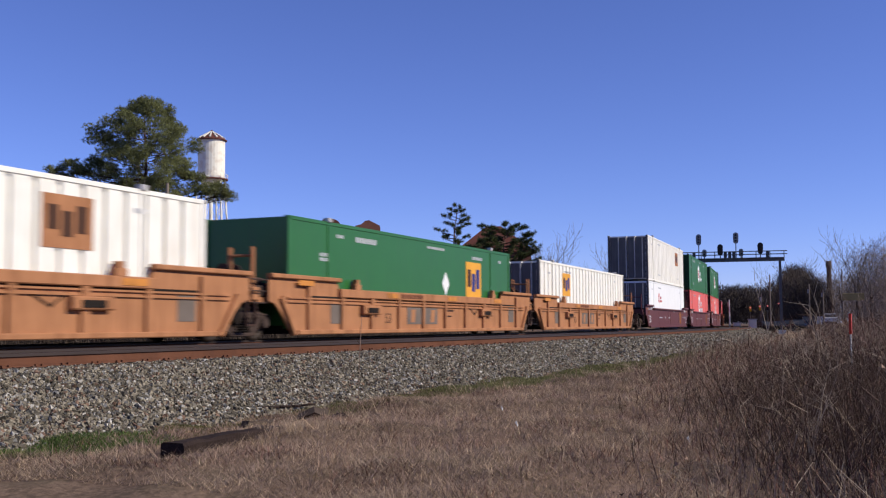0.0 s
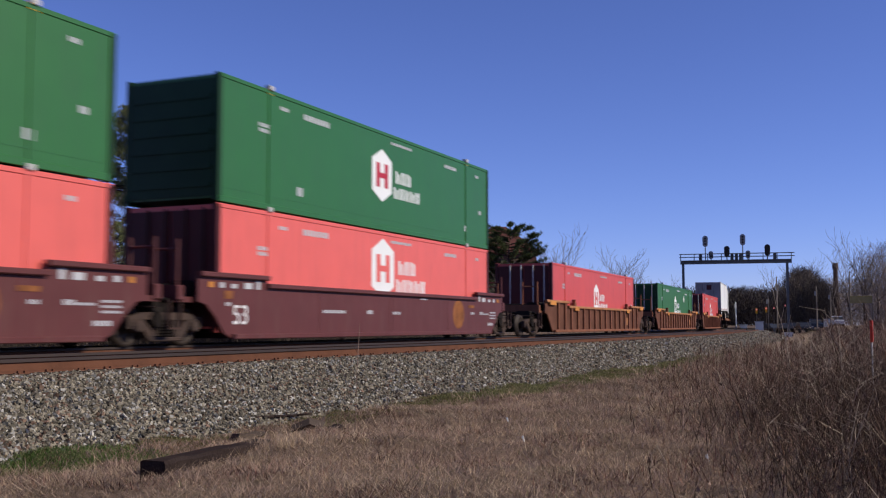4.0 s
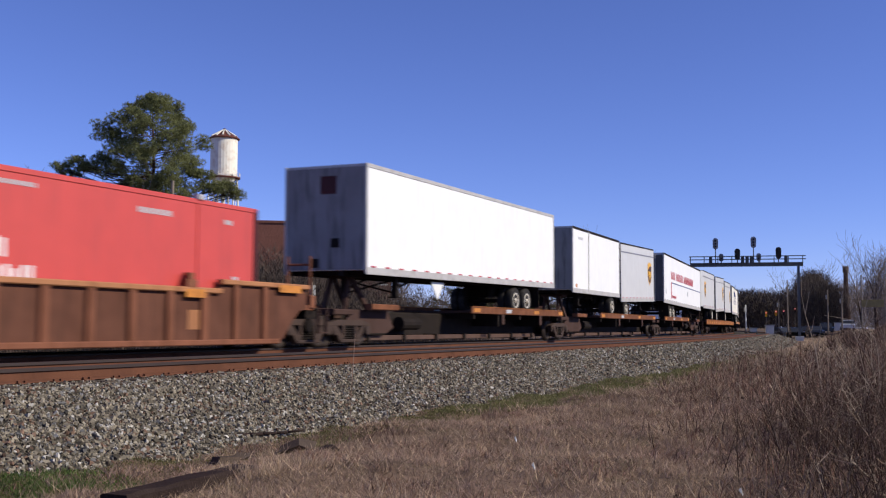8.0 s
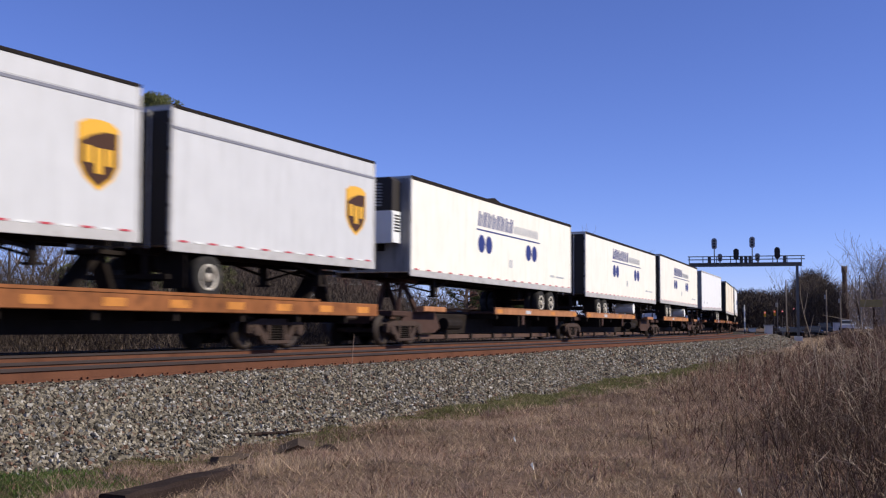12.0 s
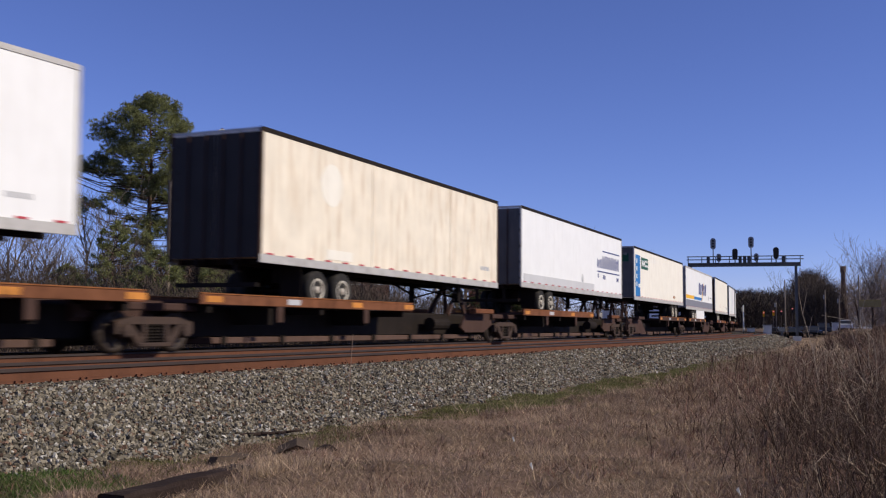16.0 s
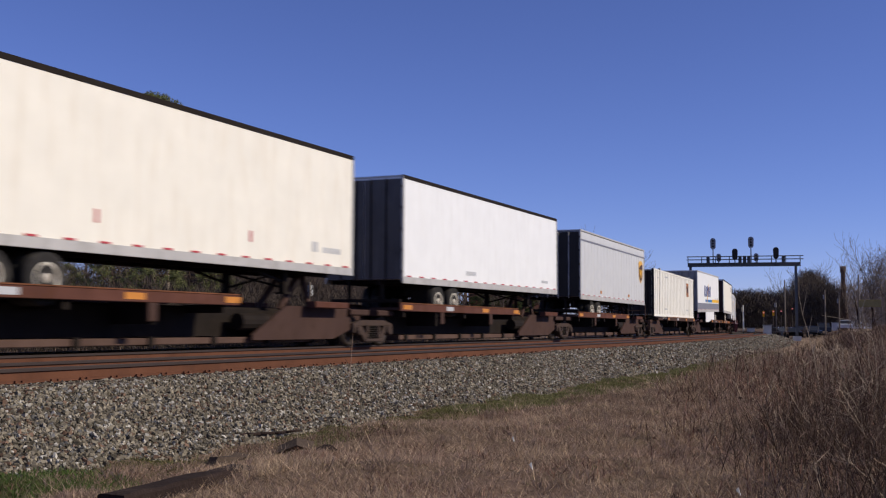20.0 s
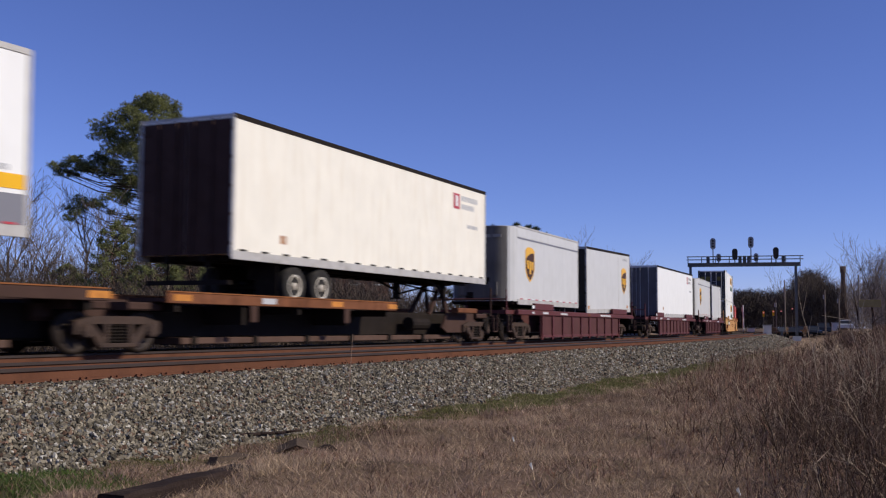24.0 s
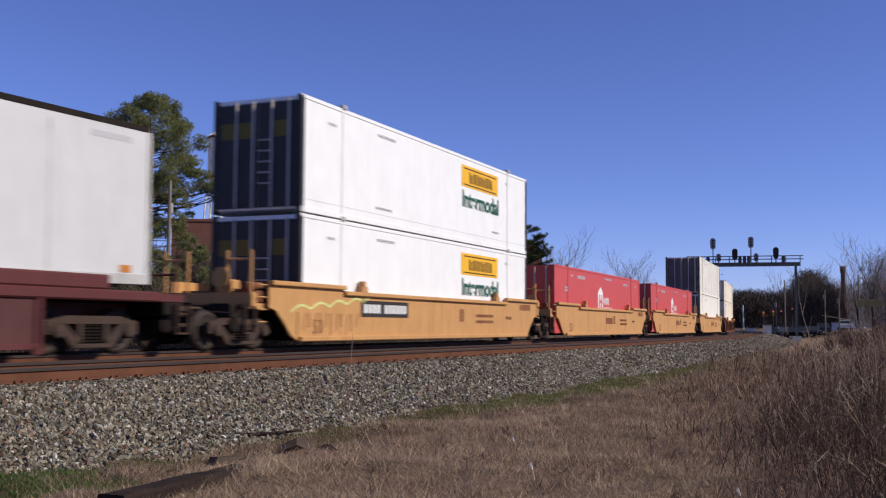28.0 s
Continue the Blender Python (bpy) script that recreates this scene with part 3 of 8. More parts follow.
    tagged(new("green_grass", pieces("green_grass", sprig, [(0, 1, 2)], "lawn")), "scattered green sprigs in the dry grass", "grass", kind="stuff")
    field = blades(60000, 34.0, 130.0, 0.0, 26.0, 0.10, 0.38, lambda x, y: (y < toe(x) - 0.9), width=0.004, lean=1.0)
    tagged(new("field_grass", pieces("field_grass", field, [(0, 1, 2)], "hay")), "pale dry field grass near the road crossing", "grass", kind="stuff")
    behind = blades(60000, 4.0, 90.0, 16.0, 40.0, 0.15, 0.75, lambda x, y: (y - track_y(x) > 3.6) & (y - track_y(x) < 9.5), width=0.008, lean=0.4)
    tagged(new("dry_grass", pieces("dry_grass", behind, [(0, 1, 2)], "straw")), "tall pale dry grass beyond the tracks", "grass", kind="stuff")


build_grass()
PRISM_F = [(0, 1, 4, 3), (1, 2, 5, 4), (2, 0, 3, 5)]


def sticks(p0, p1, r0, r1):
    """Thin three-sided rods from p0 to p1."""
    d = p1 - p0
    d /= np.linalg.norm(d, axis=1, keepdims=True) + 1e-9
    a = np.cross(d, np.where(np.abs(d[:, 2:]) < 0.9, [[0, 0, 1.0]], [[1.0, 0, 0]]))
    a /= np.linalg.norm(a, axis=1, keepdims=True) + 1e-9
    b = np.cross(d, a)
    out = []
    for p, r in ((p0, r0), (p1, r1)):
        for k in range(3):
            t = 2 * np.pi * k / 3
            out.append(p + (a * math.cos(t) + b * math.sin(t)) * np.asarray(r)[:, None])
    return np.stack(out, 1)


def build_weeds():
    n = 14000
    x = 5.0 + 45 * rng.random(n) ** 1.9
    y = -9 + 21 * rng.random(n)
    depth = weed_edge(x) + 0.5 * np.sin(x * 1.1) - y + 0.35 * rng.normal(size=n)
    ok = (depth > 0) & (y < toe(x) - 1.2) & (rng.random(n) < 0.22 + 0.15 * np.clip(depth, 0, 4))
    x, y, depth = x[ok], y[ok], depth[ok]
    n = len(x)
    h = (0.11 + 0.06 * np.clip(depth, 0, 4.4) + 0.05 * np.clip(depth, 0, 4.4) ** 2) * (0.5 + 0.75 * rng.random(n))
    h = np.minimum(h, (1.0 + 0.35 * rng.random(n)) + 0.55 * smooth_step(4.5, 1.2, np.degrees(np.arctan2(y, x))) - 0.75 * smooth_step(20, 34, x))
    base = np.stack([x, y, ground_z(x, y) - 0.03], -1)
    bend = rng.normal(size=(n, 2)) * 0.22
    top = base + np.stack([bend[:, 0] * h, bend[:, 1] * h, h], -1)
    mid = (base + top) / 2 + np.stack([rng.normal(size=n) * 0.05 * h, rng.normal(size=n) * 0.05 * h, 0.04 * h], -1)
    thick = (0.0018 + 0.0042 * rng.random(n) ** 2) * (0.85 + np.hypot(x, y) / 22)
    rods = [sticks(base, mid, thick, thick * 0.8), sticks(mid, top, thick * 0.8, thick * 0.35)]
    for k in range(5):
        f = 0.30 + 0.68 * rng.random(n)
        p = np.where(f[:, None] < 0.5, base + (mid - base) * f[:, None] * 2, mid + (top - mid) * (f[:, None] * 2 - 1))
        a = rng.random(n) * 2 * np.pi
        ln = h * (0.12 + 0.26 * rng.random(n))
        q = p + np.stack([np.cos(a) * ln * 0.7, np.sin(a) * ln * 0.7, ln * (0.3 + 0.6 * rng.random(n))], -1)
        rods.append(sticks(p, q, thick * 0.5, thick * 0.25))
        if k < 2:
            b = a + rng.normal(size=n)
            q2 = q + np.stack([np.cos(b) * ln * 0.35, np.sin(b) * ln * 0.35, ln * 0.3], -1)
            rods.append(sticks(p + (q - p) * 0.6, q2, thick * 0.35, thick * 0.2))
    # stout dark and pale canes that stand out from the tangle
    bold = (rng.random(n) < 0.10) & (depth > 0.5)
    tall = base[bold] + (top[bold] - base[bold]) * 1.2
    for paint, pick in (("bark", rng.random(len(tall)) < 0.6), ("pale_stem", rng.random(len(tall)) < 0.4)):
        w = thick[bold][pick] * 1.9
        lo, hi, ln = base[bold][pick], tall[pick], h[bold][pick]
        knee = (lo + hi) / 2 + rng.normal(size=(len(lo), 3)) * 0.06 * ln[:, None]
        canes = [sticks(lo, knee, w, w * 0.8), sticks(knee, hi, w * 0.8, w * 0.3)]
        for k in range(3):
            at = knee + (hi - knee) * rng.random(len(lo))[:, None]
            canes.append(sticks(at, at + rng.normal(size=(len(lo), 3)) * [0.22, 0.22, 0.1] * ln[:, None] + [0, 0, 0.12], w * 0.5, w * 0.2))
        tagged(new("weed_canes", pieces("weed_canes", np.concatenate(canes), PRISM_F, paint)), "stout dead canes standing in the weeds", "weeds", kind="stuff")
    tint = np.tile(rng.random(n), len(rods))
    rods = np.concatenate(rods)
    for paint, lo, hi, what in (("weed", 0.0, 0.50, "tall tangled brown dead weeds and brambles"), ("russet", 0.50, 0.84, "russet dead stems among the weeds"), ("pale_stem", 0.84, 1.0, "bleached dead stems among the weeds")):
        tagged(new("dead_weeds", pieces("dead_weeds", rods[(tint >= lo) & (tint < hi)], PRISM_F, paint)), what, "weeds", kind="stuff")
    # seed heads and withered leaves
    m = 12000
    i = rng.integers(0, n, m)
    f = 0.35 + 0.7 * rng.random(m)
    p = base[i] + (top[i] - base[i]) * f[:, None] + rng.normal(size=(m, 3)) * (0.05 + 0.07 * h[i])[:, None]
    e = rng.normal(size=(m, 3, 3)) * (0.005 + 0.008 * rng.random(m))[:, None, None] * (1 + np.hypot(x, y)[i] / 25)[:, None, None]
    tagged(new("dead_leaves", pieces("dead_leaves", p[:, None] + e, [(0, 1, 2)], "weed")), "withered brown leaves and seed heads among the weeds", "weeds", kind="stuff")
    # dark brambles close to the camera's side
    m = 5200
    p = np.stack([6.0 + 9 * rng.random(m) ** 1.2, -3.0 + 5.2 * rng.random(m), np.zeros(m)], -1)
    p = p[p[:, 1] < weed_edge(p[:, 0]) - 0.7 - 1.9 * rng.random(m) + 0.3 * np.sin(p[:, 0] * 2)]
    m = len(p)
    p[:, 2] = ground_z(p[:, 0], p[:, 1]) - 0.02
    ln = (0.25 + 0.55 * rng.random(m)) * np.clip(0.4 + 0.3 * (weed_edge(p[:, 0]) - p[:, 1]), 0.4, 1.2)
    q = p + np.stack([rng.normal(size=m) * 0.35 * ln, rng.normal(size=m) * 0.35 * ln, ln], -1)
    w = 0.0022 + 0.0030 * rng.random(m)
    rods = [sticks(p, q, w, w * 0.5)]
    for k in range(3):
        f = p + (q - p) * (0.25 + 0.7 * rng.random(m))[:, None]
        rods.append(sticks(f, f + (rng.normal(size=(m, 3)) * [0.2, 0.2, 0.12] + [0, 0, 0.22]) * ln[:, None], w * 0.6, w * 0.25))
    tagged(new("brambles", pieces("brambles", np.concatenate(rods), PRISM_F, "bramble")), "dark low bramble tangle under the weeds", "weeds", kind="stuff")
    # tall canes at the camera's side of the weeds
    for paint, m in (("bramble", 150), ("pale_stem", 230), ("weed", 280)):
        p = np.stack([6.8 + 6.5 * rng.random(m), 0.1 + 3.0 * rng.random(m), np.zeros(m)], -1)
        p = p[p[:, 1] < weed_edge(p[:, 0]) - 0.5 - 1.3 * rng.random(m)]
        m = len(p)
        p[:, 2] = ground_z(p[:, 0], p[:, 1]) - 0.02
        ln = (0.38 + 0.68 * rng.random(m)) * np.clip(0.25 + 0.30 * (weed_edge(p[:, 0]) - p[:, 1]), 0.4, 1.5)
        q = p + np.stack([rng.normal(size=m) * 0.22 * ln, rng.normal(size=m) * 0.30 * ln, ln], -1)
        bow = (p + q) / 2 + rng.normal(size=(m, 3)) * 0.05 * ln[:, None]
        w = 0.0032 + 0.0040 * rng.random(m)
        rods2 = [sticks(p, bow, w, w * 0.8), sticks(bow, q, w * 0.8, w * 0.35)]
        for k in range(4):
            f = bow + (q - bow) * rng.random(m)[:, None]
            rods2.append(sticks(f, f + np.stack([rng.normal(size=m) * 0.16, rng.normal(size=m) * 0.2, 0.08 + 0.12 * rng.random(m)], -1) * ln[:, None], w * 0.5, w * 0.2))
        tagged(new("weed_canes", pieces("weed_canes", np.concatenate(rods2), PRISM_F, paint)), "tall branching dead canes at the edge of the weeds", "weeds", kind="stuff")
    # pale straw stems
    m = 1500
    i = rng.integers(0, n, m)
    p = base[i] + rng.normal(size=(m, 3)) * [0.2, 0.2, 0]
    t = p + np.stack([rng.normal(size=m) * 0.3, rng.normal(size=m) * 0.3, h[i] * 1.02], -1)
    tagged(new("pale_stems", pieces("pale_stems", sticks(p, t, thick[i] * 0.9, thick[i] * 0.4), PRISM_F, "pale_stem")), "pale straw-coloured dead stems", "weeds", kind="stuff")
    # low brush in the weed edge
    u = blades(110000, 5.5, 50.0, -6.0, 12.0, 0.05, 0.34, lambda x, y: (y < weed_edge(x) - 0.2 + 0.5 * np.sin(x * 1.1)) & (y < toe(x) - 1.2) & (rng.random(len(x)) < 0.25 + 0.4 * (weed_edge(x) - y)), width=0.003, lean=1.1, power=1.4)
    half = rng.random(len(u)) < 0.5
    tagged(new("withered_undergrowth", pieces("withered_undergrowth", u[half], [(0, 1, 2)], "russet")), "brown withered undergrowth", "weeds", kind="stuff")
    tagged(new("withered_undergrowth", pieces("withered_undergrowth", u[~half], [(0, 1, 2)], "straw")), "straw-coloured grass under the weeds", "weeds", kind="stuff")


build_weeds()


# ---- small things beside the line ----
def on_ground(x, y, dz=0.0, rz=0.0, rx=0.0, ry=0.0):
    return pose(x, y, float(ground_z(x, y)) + dz, rx, ry, rz)


def old_timber():
    g = Geo()
    rings = []
    for k in range(9):
        x = -1.02 + 2.04 * k / 8
        j = lambda: random.uniform(-0.012, 0.012)
        rings.append([(x + j(), -0.12 + j(), 0.0), (x + j(), 0.12 + j(), 0.0), (x + j(), 0.12 + j(), 0.17 + j()), (x + j(), 0.09 + j(), 0.19 + j()), (x + j(), -0.10 + j(), 0.19 + j()), (x + j(), -0.12 + j(), 0.16 + j())])
    solid("old_tie", g.loft(rings), "timber", "half-buried dark creosoted railway tie lying in dry grass", "timber", at=on_ground(6.98, 5.72, -0.085, 9.0, 0, 1.0))


def fallen_stick(x0, y0, x1, y1, z, r, name="stick", label="dark fallen stick lying on the ballast foot"):
    g = Geo()
    n = 8
    pts = [Vector((x0 + (x1 - x0) * k / n + random.uniform(-0.03, 0.03), y0 + (y1 - y0) * k / n + random.uniform(-0.03, 0.03), z + random.uniform(-0.01, 0.02))) for k in range(n + 1)]
    for k in range(n):
        g.tube(pts[k], pts[k + 1], r * (1 - 0.07 * k), r * (1 - 0.07 * (k + 1)), 6)
    solid(name, g, "timber", label, "stick", smooth=True)


def half_block(x, y, size, mat, label, name="wood_block"):
    v = turned(CUBE, 1, np.array([size]), 0.7, 0.15)[0] * [1.6, 0.8, 0.5]
    g = Geo()
    g.add(v, CUBE_F)
    solid(name, g, mat, label, "debris", at=on_ground(x, y, size * 0.15))


old_timber()
fallen_stick(9.7, 7.85, 11.1, 7.28, -0.77, 0.034)
half_block(9.45, 6.25, 0.21, "tie", "weathered grey wood chunk in dry grass")
half_block(9.75, 6.05, 0.13, "timber", "small dark wood chunk in dry grass")
half_block(8.35, 6.35, 0.13, "tie", "flat grey stone slab beside the old tie", "stone_slab")
half_block(8.75, 6.50, 0.11, "tie", "small grey stone slab beside the old tie", "stone_slab")
for _x, _y, _s in ((9.1, 3.43, 0.018), (9.0, 1.55, 0.020), (11.6, 4.6, 0.016)):
    _g = Geo().add([(-_s, -_s, 0.0), (_s, -_s * 0.7, 0.015), (_s * 0.8, _s, 0.03), (-_s * 0.6, _s * 0.9, 0.05), (0, 0, 0.07)], [(0, 1, 4), (1, 2, 4), (2, 3, 4), (3, 0, 4)])
    solid("paper_litter", _g, "paper", "crumpled scrap of white litter in dry grass", "litter", at=on_ground(_x, _y, 0.05))
_m = thing("marker_post", "red-orange plastic marker post standing in weeds", "marker post", at=on_ground(16.2, 0.45))
part("post", Geo().box(-0.045, 0.045, -0.008, 0.008, -0.1, 1.05), "concrete", _m)
part("marker_cap", Geo().box(-0.07, 0.07, -0.02, 0.02, 1.02, 1.35, 0.008), "orange_post", _m, "bright red-orange top")
for _x, _y, _h, _bx in ((9.6, 5.7, 1.28, 0.1), (15.0, 4.6, 0.6, -0.15), (12.8, 7.0, 0.5, 0.06)):
    _z = float(ground_z(_x, _y))
    _g = Geo().tube((_x, _y, _z - 0.02), (_x + _bx * 0.4, _y, _z + _h * 0.6), 0.0045, 0.0035, 5).tube((_x + _bx * 0.4, _y, _z + _h * 0.6), (_x + _bx, _y, _z + _h), 0.005, 0.002, 5)
    for _k in range(5):
        _t = 0.4 + 0.11 * _k
        _g.tube((_x + _bx * _t * 0.6, _y, _z + _h * _t), (_x + _bx * _t * 0.6 + 0.06 * (-1) ** _k, _y + 0.03, _z + _h * (_t + 0.07)), 0.003, 0.0015, 4)
    solid("dead_stalk", _g, "weed", "single pale dead weed stalk before the ballast", "weed", "single stalks")
# tall saplings in the weeds
for _x, _y, _h, _lean in ((15.0, 1.46, 1.85, 0.19), (13.5, 0.75, 1.35, -0.12), (17.0, 0.95, 1.75, 0.08)):
    _s = thing("sapling", "thin pale leafless sapling rising from the weeds", "sapling", "saplings", at=Matrix.Translation((_x, _y, float(ground_z(_x, _y)) - 0.02)))
    _g, _tips = [], []
    _p = Vector((0, 0, 0))
    for _k in range(8):
        _g.append([_p + Vector((math.cos(_j * 1.2566), math.sin(_j * 1.2566), 0)) * 0.012 * (1 - _k * 0.12) for _j in range(5)])
        _tips.append(_p)
        _p = _p + Vector((random.uniform(-0.05, 0.05), _lean * _h / 7 + random.uniform(-0.05, 0.05), _h / 7))
    part("stem", Geo().loft(_g), "pale_stem", _s, smooth=True)
    for _q in _tips[3:]:
        part("twig", Geo().tube(_q, _q + Vector((random.uniform(-0.3, 0.3), random.uniform(-0.3, 0.3), random.uniform(0.15, 0.4))), 0.005, 0.002, 4), "pale_stem", _s)


# ---- railway vehicles ----
def cached(fn):
    store = {}

    def get(*args):
        if args not in store:
            store[args] = fn(*args)
        return store[args]
    return get


@cached
def wheel_mesh():
    return Geo().lathe([(0.02, -0.07), (0.10, -0.07), (0.12, -0.05), (0.30, -0.03), (0.34, -0.06), (0.42, -0.06), (0.425, 0.04), (0.455, 0.05), (0.455, 0.08),
                        (0.34, 0.08), (0.12, 0.06), (0.02, 0.07)], "y", 18).mesh("wheel", "wheel", True)


@cached
def side_frame_mesh():
    g = Geo()
    y0, y1 = -0.07, 0.07
    g.plate([(-1.15, 0.36), (-1.15, 0.60), (-0.65, 0.70), (0.65, 0.70), (1.15, 0.60), (1.15, 0.36), (0.98, 0.36), (0.88, 0.55), (-0.88, 0.55), (-0.98, 0.36)], y0, y1)
    g.plate([(-0.88, 0.56), (-0.70, 0.56), (-0.28, 0.20), (-0.28, 0.10), (-0.50, 0.10)], y0, y1)
    g.plate([(0.88, 0.56), (0.70, 0.56), (0.28, 0.20), (0.28, 0.10), (0.50, 0.10)], y0, y1)
    g.box(-0.5, 0.5, y0 - 0.02, y1 + 0.02, 0.10, 0.19, 0.02)
    for x in (-0.33, 0.33):
        g.box(x - 0.05, x + 0.05, y0, y1, 0.19, 0.56)
    for x in (-0.89, 0.89):
        g.lathe([(0.02, -0.16), (0.12, -0.15), (0.15, -0.10), (0.15, 0.08), (0.02, 0.10)], "y", 10, (x, 0, 0.42))
    return g.mesh("side_frame", "steel")


@cached
def spring_mesh():
    return Geo().lathe([(r, 0.19 + k * 0.03) for k, r in enumerate((0.04, 0.075, 0.05, 0.075, 0.05, 0.075, 0.05, 0.075, 0.05, 0.075, 0.05, 0.075, 0.04))], "z", 7).mesh("spring", "dark")


@cached
def axle_mesh():
    return Geo().tube((0, -0.85, 0.42), (0, 0.85, 0.42), 0.075, n=8).mesh("axle", "steel")


@cached
def bolster_mesh():
    return Geo().box(-0.22, 0.22, -0.95, 0.95, 0.44, 0.70, 0.04).box(-0.9, 0.9, -0.10, 0.10, 0.50, 0.58).lathe([(0.2, 0.70), (0.25, 0.72), (0.25, 0.86), (0.1, 0.88)], "z", 12).mesh("bogie", "steel")


def bogie(car, x):
    b = part("bogie", bolster_mesh(), "", car, "grimy cast steel bogie", (x, 0, 0))
    for y in (-1.0, 1.0):
        part("side_frame", side_frame_mesh(), "", b, at=(0, y, 0))
        for x_s in (-0.17, 0.0, 0.17):
            part("spring", spring_mesh(), "", b, at=(x_s, y, 0))
    for dx in (-0.89, 0.89):
        part("axle", axle_mesh(), "", b, at=(dx, 0, 0))
        part("wheel", wheel_mesh(), "", b, at=(dx, -0.76, 0.42))
        part("wheel", wheel_mesh(), "", b, at=Matrix.Translation((dx, 0.76, 0.42)) @ Matrix.Rotation(math.pi, 4, "Z"))


def mark(parent, x0, x1, z0, z1, mat, name="marking", y=-1.286, slant=0.0, depth=0.008):
    """A flat painted patch on the near side."""
    return part(name, Geo().plate([(x0, z0), (x1, z0), (x1 + slant, z1), (x0 + slant, z1)], y - depth, y), mat, parent)


def strokes(parent, x, z, h, count, pitch, mat, y=-1.286, slant=0.0, name="lettering", bold=False):
    """A row of plain bars, the size and colour of a line of lettering that is not spelt out."""
    g = Geo()
    for i in range(count):
        if bold:
            bars = ((x + i * pitch, pitch * 0.68, h * (1.0, 0.9)[i % 2]),)
        else:
            bars = ((x + i * pitch, pitch * 0.27, h), (x + (i + 0.47) * pitch, pitch * 0.25, h * (0.8, 1.0, 0.9)[i % 3]))
        for a, w, hh in bars:
            g.plate([(a, z), (a + w, z), (a + w + slant * hh, z + hh), (a + slant * hh, z + hh)], y - 0.008, y)
    return tagged(part(name, g, mat, parent), kind="stuff")


def small_print(parent, spots, mat="grey_mark", y=-1.286):
    """Rows of tiny illegible lettering, as bars."""
    g = Geo()
    for x, z, w, h in spots:
        n = max(2, int(w / (h * 0.9)))
        for i in range(n):
            g.box(x + w * i / n, x + w * (i + 0.7) / n, y - 0.005, y, z, z + h)
    return tagged(part("small_lettering", g, mat, parent), kind="stuff")


